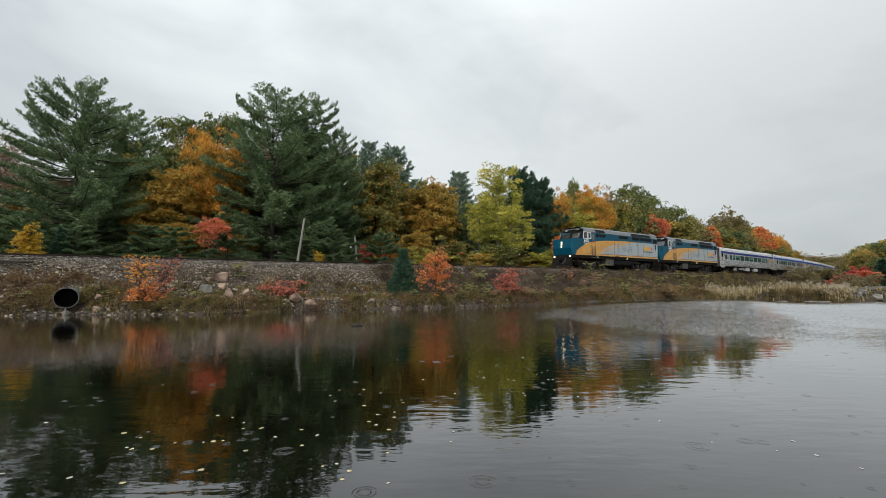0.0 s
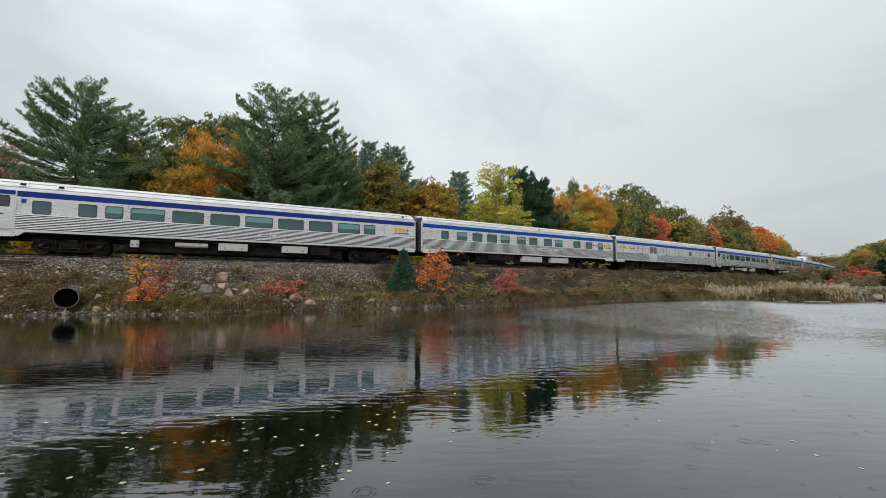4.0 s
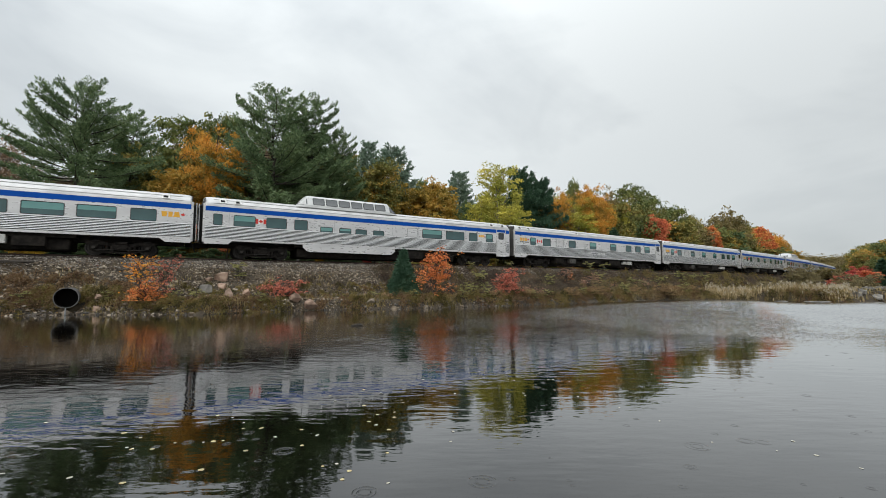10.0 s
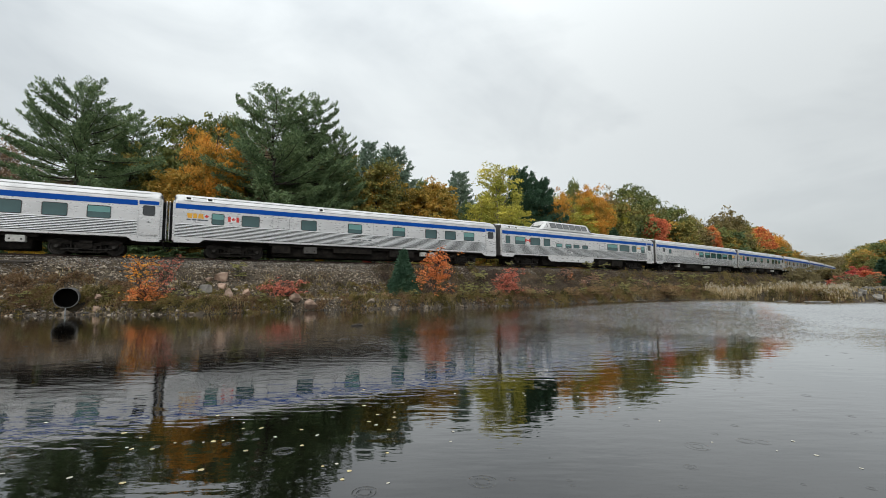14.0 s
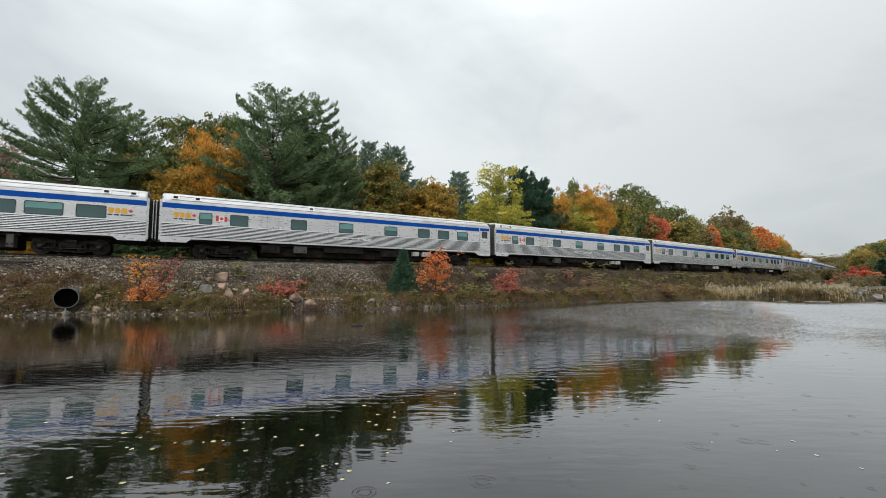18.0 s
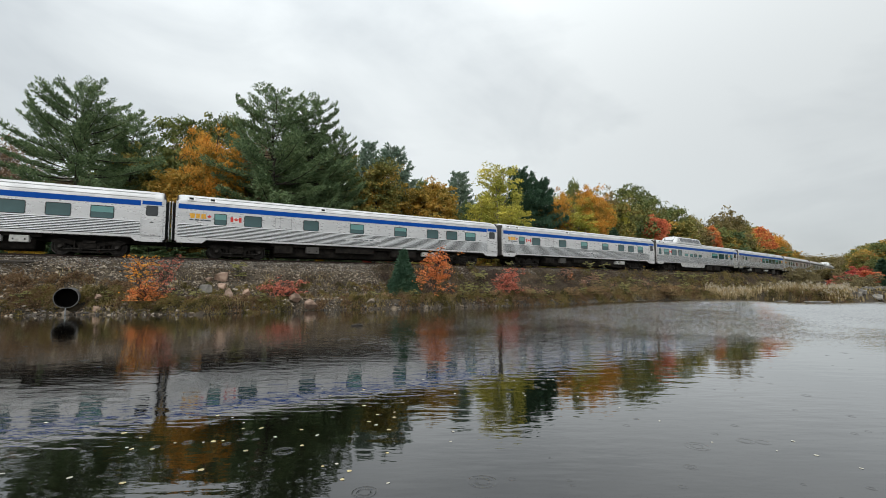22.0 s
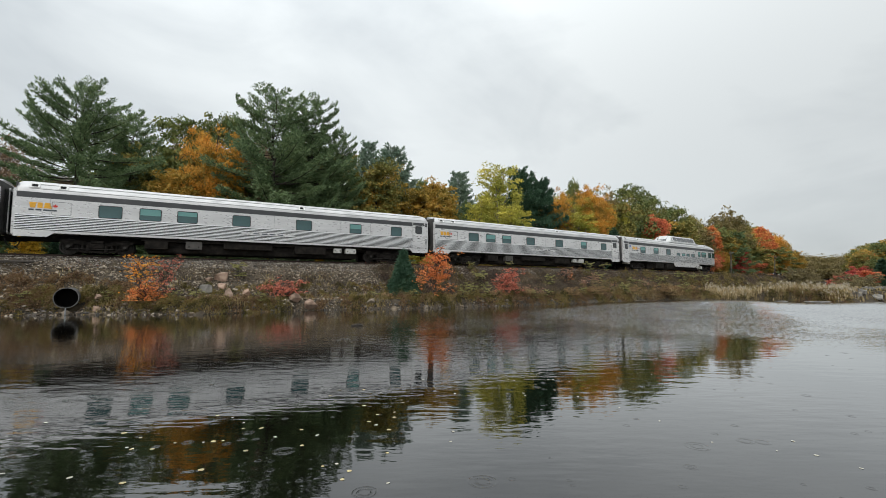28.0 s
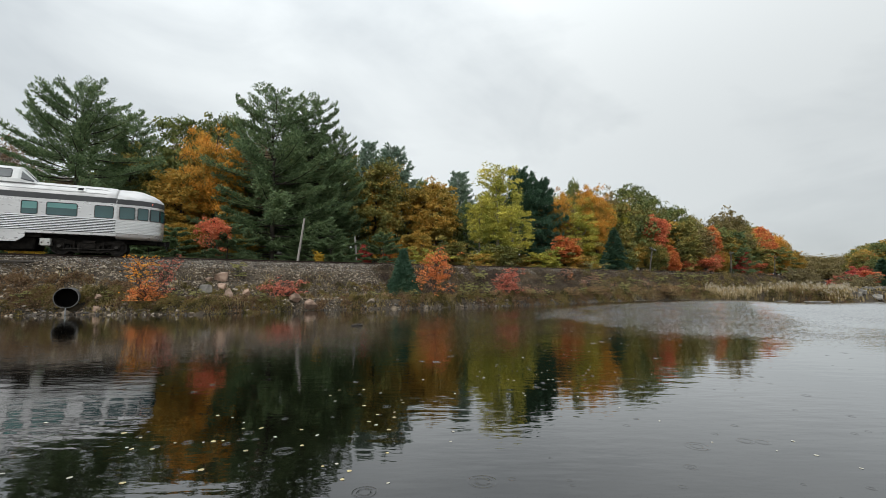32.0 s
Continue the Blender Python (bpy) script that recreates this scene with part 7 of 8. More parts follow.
stand('thicket3', [(-1.5, 44.5139, 0.85, 0.6), (4.9, 50.9685, 0.97, 0.7), (11.9, 52.2204, 1, 0.71), (21.6, 60.65, 1.16, 0.79)])

# ---------------------------------------------------------------- the embankment
def z_at(x, y):
    return float(ground_z(np.array([x]), np.array([y]))[0])


def grass_np(x, y, h, r, width=0.012, droop=0.35):
    """Bent blades (two quads' worth in one strip of three points) standing on the ground."""
    n = len(x)
    z = np.maximum(ground_z(x, y), -0.05) - 0.02
    a = r.uniform(0, 6.283, n)
    d = np.stack([np.cos(a), np.sin(a), np.zeros(n)], 1)
    w = np.stack([-np.sin(a), np.cos(a), np.zeros(n)], 1) * (width * r.uniform(0.7, 1.4, n))[:, None]
    p = np.stack([x, y, z], 1)
    lean = (droop * r.uniform(0.2, 1.2, n) * h)[:, None]
    up = np.zeros((n, 3))
    up[:, 2] = h
    p1 = p + up * 0.6 + d * lean * 0.35
    p2 = p + up * (1 - 0.25 * droop) + d * lean
    v = np.stack([p - w, p + w, p1 + w * 0.8, p1 - w * 0.8, p2 + w * 0.25, p2 - w * 0.25], 1).reshape(-1, 3)
    b = (np.arange(n) * 6)[:, None]
    f = np.concatenate([b + np.array([[0, 1, 2, 3]]), b + np.array([[3, 2, 4, 5]])])
    return v, f


def tufted(place, r, n, per, spread):
    """n tufts of per blades."""
    x, y = place(r, n)
    x = np.repeat(x, per) + r.normal(0, spread, n * per)
    y = np.repeat(y, per) + r.normal(0, spread, n * per)
    m = (x + 17.6) ** 2 + (y - 20.9) ** 2 > 0.8      # keep the culvert clear
    return x[m], y[m]


def along_shore(x0, x1, d0, d1):
    def place(r, n):
        x = r.uniform(x0, x1, n)
        return x, shore_at(x) + r.uniform(d0, d1, n)
    return place


def stuff(name, label, category, v, f, mat):
    return tagged(link_mesh(name, mesh_np(name, v, f), mat), label, category, kind="stuff")


def mounds(place, r, n, rad, height, per, size, clear=None, slim=0.5):
    """Low leafy mounds: n heaps of small leaves on the ground."""
    x, y = place(r, n)
    if clear is not None:
        m = clear(x, y)
        x, y = x[m], y[m]
    n = len(x)
    R, H = r.uniform(*rad, n), r.uniform(*height, n)
    idx = np.repeat(np.arange(n), per)
    k = len(idx)
    a, q = r.uniform(0, 6.283, k), r.uniform(0, 1, k) ** 0.55
    px, py = x[idx] + R[idx] * q * np.cos(a), y[idx] + R[idx] * q * np.sin(a)
    pz = np.maximum(ground_z(px, py), 0.0) + 0.02 + H[idx] * (1 - q ** 2) * r.uniform(0.35, 1.0, k) * r.uniform(0.6, 1.15, k)
    m = (px + 17.6) ** 2 + (py - 20.8) ** 2 > 0.55
    p = np.stack([px, py, pz], 1)[m]
    k = len(p)
    sz = size * r.uniform(0.6, 1.5, k)
    return blades(p, r.normal(size=(k, 3)) * (1, 1, 0.8) + (0, 0, 0.3), sz, sz * slim, r)


def build_grass():
    r = np.random.RandomState(41)
    x, y = tufted(by_track(-34, 30, 3.6, 9.0), r, 1500, 8, 0.13)
    m = (fbm(x, y, 0.8, 9) > 0.1) & (ground_z(x, y) > 0.03)
    x, y = x[m], y[m]
    v, f = grass_np(x, y, r.uniform(0.10, 0.36, len(x)), r, 0.012, 0.7)
    stuff("bank_grass", "patchy green and straw grass on the stony bank", "grass", v, f, L_GRASS)
    x, y = tufted(along_shore(-30, 24, 0.1, 1.2), r, 1100, 10, 0.12)
    m = fbm(x, y, 1.1, 14) > 0.0
    x, y = x[m], y[m]
    v, f = grass_np(x, y, r.uniform(0.12, 0.48, len(x)), r, 0.011, 0.9)
    stuff("shore_grass", "drooping dry grass along the waterline", "grass", v, f, L_GRASS)
    x, y = tufted(by_track(12, 80, 6.0, 24.0), r, 4600, 9, 0.2)
    m = (ground_z(x, y) > 0.05) & (x < 60) & (fbm(x, y, 0.7, 15) > np.where(x < 23, 0.45, -0.3))
    x, y = x[m], y[m]
    v, f = grass_np(x, y, r.uniform(0.15, 0.55, len(x)), r, 0.02, 0.7)
    xs, ys = tufted(along_shore(20, 33.5, 0.05, 1.6), r, 1700, 9, 0.14)
    m = fbm(xs, ys, 0.8, 16) > -0.2
    xs, ys = xs[m], ys[m]
    v2, f2 = grass_np(xs, ys, r.uniform(0.06, 0.28, len(xs)), r, 0.014, 1.1)
    v, f = np.concatenate([v, v2]), np.concatenate([f, f2 + len(v)])
    stuff("marsh_grass", "straw and olive marsh grass below the embankment", "grass", v, f, L_GRASS)


build_grass()


def build_weeds():
    """Low leafy weeds and fallen leaves on the slope and at the waterline."""
    r = np.random.RandomState(42)
    dry = lambda x, y: ground_z(x, y) > 0.05
    patch = lambda k, lim: (lambda x, y: (ground_z(x, y) > 0.02) & (fbm(x, y, 0.7, k) > lim))
    v, f = mounds(by_track(-34, 12, 4.9, 9.0), r, 1150, (0.10, 0.36), (0.06, 0.34), 90, 0.075, patch(19, -0.1))
    stuff("bank_weeds", "olive and brown low weeds on the bank", "weeds", v, f, L_WEED)
    v, f = mounds(along_shore(-30, 33, 0.05, 1.3), r, 640, (0.14, 0.45), (0.08, 0.55), 150, 0.085, patch(31, -0.15))
    stuff("shore_weeds", "olive and yellowish weeds overhanging the waterline", "weeds", v, f, L_WEED)
    v, f = mounds(along_shore(-30, 33, 0.1, 2.2), r, 900, (0.14, 0.42), (0.08, 0.45), 130, 0.085, patch(32, -0.2))
    stuff("russet_weeds", "russet and brown autumn weeds near the water", "weeds", v, f, L_RUSSET)
    v, f = mounds(by_track(3, 30, 2.6, 9.5), r, 150, (0.2, 0.6), (0.35, 0.8), 140, 0.11, patch(33, 0.0))
    va, fa = mounds(by_track(28, 80, 2.6, 9.5), r, 420, (0.3, 0.9), (0.45, 1.0), 120, 0.14, patch(33, -0.2))
    v, f = np.concatenate([v, va]), np.concatenate([f, fa + len(v)])
    v2, f2 = mounds(by_track(3, 60, 2.6, 9.5), r, 160, (0.2, 0.5), (0.4, 0.8), 110, 0.10, patch(35, 0.1))
    stuff("tawny_weeds", "tawny and russet weeds among the brush", "weeds", v2, f2, L_RUSSET)
    stuff("green_weeds", "dull green weeds among the brown brush", "weeds", v, f, L_WEED)
    x, y = by_track(-34, 40, 2.4, 9.0)(r, 4200)
    m = ground_z(x, y) > 0.03
    x, y = x[m], y[m]
    n = len(x)
    p = np.stack([x, y, ground_z(x, y) + 0.05], 1)
    sz = r.uniform(0.04, 0.09, n)
    v, f = blades(p, r.normal(size=(n, 3)) * (1, 1, 0.25), sz, sz * 0.8, r)
    stuff("fallen_leaves", "scattered fallen autumn leaves on the bank", "leaves", v, f, L_LITTER)


L_WEED = leafy("olive_weeds", [(0.048, 0.041, 0.016), (0.122, 0.103, 0.035), (0.265, 0.204, 0.070), (0.170, 0.095, 0.045)], 1.1, 0.3, True)
L_RUSSET = leafy("russet_weeds", [(0.085, 0.055, 0.034), (0.17, 0.105, 0.058), (0.27, 0.17, 0.09), (0.20, 0.15, 0.07)], 1.6)
L_LITTER = leafy("leaf_litter", [(0.12, 0.07, 0.03), (0.30, 0.16, 0.06), (0.42, 0.30, 0.12), (0.30, 0.08, 0.04)], 0.5, 0.1)
build_weeds()


def build_brush():
    """Leafless brown brush along the crest of the bank."""
    r = np.random.RandomState(43)

    def place(rr, n):
        s = 4 + 108 * rr.uniform(0, 1, n) ** 1.15
        o = rr.uniform(2.5, 7.2, n)
        x, y, th = np.interp(s, TS, TX), np.interp(s, TS, TY), np.interp(s, TS, TH)
        return x + np.sin(th) * o, y - np.cos(th) * o
    x, y = tufted(place, r, 3600, 11, 0.25)
    m = fbm(x, y, 0.5, 29) > -0.8
    x, y = x[m], y[m]
    v, f = grass_np(x, y, r.uniform(0.15, 0.55, len(x)), r, 0.010, 1.0)
    xl, yl = tufted(by_track(-33, 5, 3.3, 7.0), r, 900, 11, 0.2)
    m = fbm(xl, yl, 0.5, 37) > 0.12
    v2, f2 = grass_np(xl[m], yl[m], r.uniform(0.15, 0.5, int(m.sum())), r, 0.010, 0.9)
    v, f = np.concatenate([v, v2]), np.concatenate([f, f2 + len(v)])
    v3, f3 = mounds(place, r, 1100, (0.2, 0.6), (0.25, 0.75), 75, 0.22, None, 0.10)
    v, f = np.concatenate([v, v3]), np.concatenate([f, f3 + len(v)])
    stuff("brown_brush", "leafless brown brush along the top of the bank", "brush", v, f, L_TWIG)
    n = 34000
    x, y = place(r, n)
    m = fbm(x, y, 0.5, 29) > -0.8
    x, y = x[m], y[m]
    n = len(x)
    p = np.stack([x, y, ground_z(x, y) + 0.04 + 0.55 * r.uniform(0, 1, n) ** 1.3], 1)
    sz = r.uniform(0.05, 0.11, n)
    v, f = blades(p, r.normal(size=(n, 3)), sz, sz * 0.5, r)
    stuff("brush_leaves", "withered dull leaves in the brush", "brush", v, f, L_WITHER)


L_WITHER = leafy("withered_leaves", [(0.036, 0.024, 0.019), (0.085, 0.055, 0.04), (0.20, 0.125, 0.075), (0.16, 0.135, 0.05)], 0.8, 0.1, True)
build_brush()


def build_reeds():
    r = np.random.RandomState(44)
    x = r.uniform(24.2, 34.5, 430)
    y = shore_at(x) + 0.25 + r.uniform(0, 1, 430) ** 1.2 * 4.2
    x = x + 0.55 * (y - shore_at(x))
    x, y = np.repeat(x, 9) + r.normal(0, 0.16, 3870), np.repeat(y, 9) + r.normal(0, 0.16, 3870)
    h = r.uniform(0.3, 0.75, len(x)) * np.clip(1 + 0.8 * fbm(x, y, 0.9, 8), 0.3, 1.3)
    m = fbm(x, y, 0.8, 18) > -0.1      # in patches
    x, y, h = x[m], y[m], h[m]
    v, f = grass_np(x, y, h, r, 0.018, 0.35)
    stuff("cattail_reeds", "pale dry cattails standing in the marsh", "reeds", v, f, L_REED)
    x, y, h = x[::9], y[::9], h[::9]
    k = len(x)
    p = np.stack([x, y, ground_z(x, y) + h * 0.95], 1)
    P, D = np.repeat(p, 6, 0) + r.normal(0, 0.05, (k * 6, 3)), r.normal(0, 0.35, (k * 6, 3)) + np.array([0, 0, 1.0])
    v, f = blades(P, D, r.uniform(0.16, 0.3, k * 6), r.uniform(0.03, 0.06, k * 6), r)
    stuff("reed_plumes", "pale feathery plumes on the marsh reeds", "reeds", v, f, L_PLUME)


L_PLUME = surface("reed_plume", [(0.276, 0.234, 0.153), (0.423, 0.369, 0.270), (0.534, 0.477, 0.378)], rough=0.9, scale=0.5, island=True)
build_reeds()


# ---------------------------------------------------------------- saplings and bushes on the bank
def on_bank(ob, x, y, rz=0.0):
    ob.matrix_basis = pose(x, y, z_at(x, y), 0, 0, rz)
    return ob


on_bank(broadleaf("maple_sapling", "golden orange sapling on the stony bank", L_GOLD, 51, H=2.8, R=0.9, base=0.2, clumps=100, per=6, size=0.09, stems=4, fill=0.2, low=0.5), -15.0, 22.0)
on_bank(broadleaf("maple_sapling", "thin coral sapling with sparse leaves", L_CORAL, 56, H=2.6, R=0.85, base=0.15, clumps=75, per=9, size=0.08, stems=4), -14.2, 22.6)
on_bank(broadleaf("orange_shrub", "low orange and yellow shrub beside the sapling", L_SAPLING, 61, H=0.95, R=1.1, base=0.02, clumps=90, per=13, size=0.09, stems=4, fill=0.2, low=0.5), -14.7, 21.9)
on_bank(broadleaf("coral_shrub", "low coral red shrub on the bank", L_CORAL, 52, H=0.95, R=1.25, base=0.1, clumps=95, per=12, size=0.11, stems=5), -9.55, 26.0)
on_bank(conifer("young_spruce", "small dense green spruce on the bank", L_SPRUCE, 53, H=2.9, R=1.12, kind="spruce", whorls=22, tufts=26, per=14, size=0.17, base=0.02), -2.75, 30.4)
on_bank(broadleaf("maple_sapling", "orange-red maple sapling on the bank", L_SAPLING, 54, H=3.4, R=1.35, base=0.05, clumps=260, per=9, size=0.11, stems=4, lean=0.0, low=0.45), -0.5, 28.5)
on_bank(broadleaf("red_shrub", "pinkish red shrub on the bank", L_CORAL, 55, H=2.0, R=1.0, base=0.04, clumps=150, per=11, size=0.11, stems=5, low=0.5), 4.5, 31.2)
on_bank(broadleaf("small_red_sapling", "small orange-red sapling in the brush", L_SAPLING, 57, H=1.3, R=0.45, base=0.1, clumps=16, per=24, size=0.10, stems=2), 12.2, 42.6)
on_bank(broadleaf("red_bush", "bright red bush behind the reeds", L_CORAL, 58, H=2.0, R=1.6, base=0.04, clumps=120, per=40, size=0.17, stems=4), 53.6, 60.0)
yb = broadleaf("green_bush", "dull yellow-green bush on the bank", L_BUSH, 59, H=1.3, R=0.8, base=0.04, clumps=36, per=40, size=0.10, stems=4)
on_bank(yb, 3.0, 35.0)
for bx, by, k in ((9.4, 39.6, 0.75), (1.9, 32.6, 0.7), (-12.4, 27.0, 0.7), (15.2, 43.5, 0.9), (-25.5, 21.6, 0.6), (-19.9, 21.1, 0.45), (-21.6, 20.9, 0.55), (-23.4, 21.0, 0.5), (-16.3, 21.9, 0.38), (-13.5, 22.4, 0.45), (-12.5, 22.6, 0.5), (-9.6, 23.6, 0.4), (-4.2, 27.2, 0.42), (-1.9, 27.6, 0.5), (1.3, 28.9, 0.45), (2.9, 29.9, 0.55), (6.4, 31.9, 0.5), (7.8, 33.2, 0.45), (11.4, 36.2, 0.5), (15.8, 38.6, 0.5), (23.5, 49.0, 0.7), (19.6, 46.0, 0.8), (6.1, 40.4, 0.6), (2.4, 37.9, 0.5), (15.2, 46.4, 0.85), (17.9, 49.5, 0.8), (28.1, 53.0, 1.1), (31.0, 55.2, 0.9), (2.0, 33.1, 0.75), (15.6, 38.6, 0.8), (22.3, 41.2, 0.75), (24.6, 49.8, 0.9), (33.5, 57.0, 0.9)):
    copy_thing(yb, Matrix.LocRotScale((bx, by, z_at(bx, by)), Euler((0, 0, bx)), (k, k, k)))
tb = broadleaf("russet_bush", "low russet and tan bush at the waterline", L_TAN, 62, H=0.95, R=1.25, base=0.02, clumps=60, per=45, size=0.10, stems=4)
on_bank(tb, 19.7, 39.8)
for bx, by, k in ((9.9, 34.5, 0.55), (12.2, 36.6, 0.6), (17.0, 39.3, 0.7), (6.0, 31.9, 0.5), (13.4, 37.6, 0.6), (21.3, 41.0, 0.7), (23.2, 41.6, 0.6), (-3.4, 27.3, 0.4), (3.6, 30.4, 0.45)):
    copy_thing(tb, Matrix.LocRotScale((bx, by, z_at(bx, by)), Euler((0, 0, bx)), (k, k, k)))
ps = broadleaf("pale_shrub", "thin shrub with faded pinkish tan leaves in the brush", L_FADED, 63, H=1.5, R=1.15, base=0.05, clumps=60, per=9, size=0.11, stems=5, low=0.5)
on_bank(ps, 13.7, 41.6)
for bx, by, k in ((11.6, 42.4, 0.8), (16.2, 42.4, 0.6), (5.9, 33.4, 0.6), (7.9, 36.2, 0.5), (20.8, 46.6, 0.8)):
    copy_thing(ps, Matrix.LocRotScale((bx, by, z_at(bx, by)), Euler((0, 0, bx)), (k, k, k)))
db = broadleaf("brown_bush", "dull brown bush beside the marsh", L_DRAB, 60, H=1.6, R=1.6, base=0.02, clumps=56, per=55, size=0.12, stems=4)
on_bank(db, 38.5, 42.5)
for bx, by, k in ((42, 45, 1.0), (34, 47, 0.6), (30, 50, 0.5), (39, 53, 0.7), (47, 50, 1.0), (45, 58, 0.7), (52, 66, 0.9), (60, 74, 1.0), (66, 82, 1.9), (62.5, 79.5, 1.7), (69, 84, 1.7), (14, 38.6, 0.7), (17.4, 41.2, 0.7), (58, 62, 0.9), (68, 72, 1.2), (75, 84, 1.2)):
    copy_thing(db, Matrix.LocRotScale((bx, by, z_at(bx, by)), Euler((0, 0, bx)), (k, k, k)))


# ---------------------------------------------------------------- rocks, culvert, poles
def rock(name, label, x, y, sx, sy, sz, seed, rz=0.0, tilt=0.0, sink=0.3, mat=None, worn=False):
    """A broken block with flat faces and chipped edges; worn ones are rounded by the water."""
    rr = random.Random(seed)
    bm = bmesh.new()
    for _ in range(40 if worn else 17):
        p = Vector((rr.gauss(0, 1), rr.gauss(0, 1), rr.gauss(0, 1))).normalized()
        if not worn:
            p = Vector([max(-0.72, min(0.72, q)) * rr.uniform(0.9, 1.2) for q in p])
        bm.verts.new((p.x * sx, p.y * sy, p.z * sz))
    hull = bmesh.ops.convex_hull(bm, input=bm.verts)
    bmesh.ops.delete(bm, geom=[g for g in hull["geom_interior"] if isinstance(g, bmesh.types.BMVert)], context="VERTS")
    bmesh.ops.bevel(bm, geom=list(bm.edges), offset=0.05 * min(sx, sy, sz), segments=1, affect="EDGES")
    for v in bm.verts:
        v.co += v.co.normalized() * 0.04 * min(sx, sy, sz) * noise.noise(v.co * 6 + Vector((seed, 0, 0)))
    bm.normal_update()
    ob = part(name, bm, mat or M_ROCK)
    ob.matrix_basis = pose(x, y, max(z_at(x, y), -0.1) + sz * (1 - sink) * 0.5, tilt, 0, rz)
    return tagged(ob, label, "rock", "rocks on the bank")


rock("boulder", "flat pinkish granite boulder on the slope", -13.0, 26.0, 0.55, 0.38, 0.43, 1, 20, 25)
rock("boulder", "tilted pinkish granite slab on the slope", -11.75, 24.4, 0.30, 0.25, 0.62, 2, 35, -32)
rock("boulder", "grey granite boulder in the grass", -13.0, 24.5, 0.38, 0.33, 0.35, 3, 70, mat=M_LEDGE)
rock("boulder", "pale granite slab on the slope", -11.05, 25.1, 0.25, 0.28, 0.38, 4, 10, 30)
rock("boulder", "pale granite boulder at the waterline", -7.4, 25.0, 0.58, 0.45, 0.45, 5, 40)
rock("boulder", "tan granite boulder at the waterline", -8.2, 24.8, 0.47, 0.38, 0.30, 6, 120, 15)
rock("boulder", "small pale boulder on the slope", -13.5, 25.6, 0.25, 0.22, 0.20, 8)
rock("boulder", "small pale boulder on the slope", -12.5, 25.2, 0.33, 0.25, 0.25, 9)
rock("boulder", "grey boulder at the waterline", -4.3, 26.15, 0.38, 0.30, 0.28, 12, 40, mat=M_RUBBLE)
rock("boulder", "pale stone beside the culvert", -16.5, 21.4, 0.25, 0.20, 0.18, 13, 20)
rock("boulder", "pale stone beside the culvert", -16.9, 22.0, 0.28, 0.20, 0.20, 14, 80)
rock("flat_rock", "low flat grey rock at the marsh edge", 30.2, 35.7, 1.5, 0.7, 0.16, 10, 5, mat=M_LEDGE)
rock("flat_rock", "low flat grey rock at the marsh edge", 28.2, 37.2, 0.8, 0.5, 0.14, 11, 25, mat=M_LEDGE)
for k, (bx, by, sx, up) in enumerate(((34.4, 37.2, 0.7, 0.0), (35.4, 37.7, 0.9, 0.05), (36.6, 37.6, 1.1, 0.0), (37.9, 37.7, 1.2, 0.0), (36.9, 38.8, 0.9, 0.2), (38.6, 38.9, 1.2, 0.2), (35.8, 38.6, 0.8, 0.1), (39.6, 38.4, 1.1, 0.1), (38.0, 39.9, 1.1, 0.4), (39.5, 40.2, 1.2, 0.45), (36.3, 39.8, 0.8, 0.3))):
    rock("ledge_rock", "pale grey ledge rock heaped beside the water", bx, by, sx * 0.65, 0.45, 0.30, 20 + k, 25 + 14 * k, 6, 0.5 - up, mat=M_LEDGE)
rs = random.Random(5)
for k in range(36):
    bx = rs.uniform(-24, 6)
    by = float(shore_at(np.array([bx]))[0]) + rs.uniform(-0.1, 0.5)
    q = rs.uniform(0.06, 0.17)
    rock("shore_stone", "rounded grey stone at the waterline", bx, by, q * 1.3, q, q * 0.8, 40 + k, rs.uniform(0, 180), 0, 0.5, mat=M_RUBBLE, worn=True)


def build_pebbles():
    def place(r, n):
        x = r.uniform(-30, 23, n)
        return x, shore_at(x) + r.uniform(-0.12, 0.45, n)
    v, f = stones(4200, place, lambda r, n: 0.025 + 0.09 * r.uniform(0, 1, n) ** 3, 91)
    stuff("shore_pebbles", "wet brown pebbles along the waterline", "stones", v, f, M_WETSTONE)


build_pebbles()


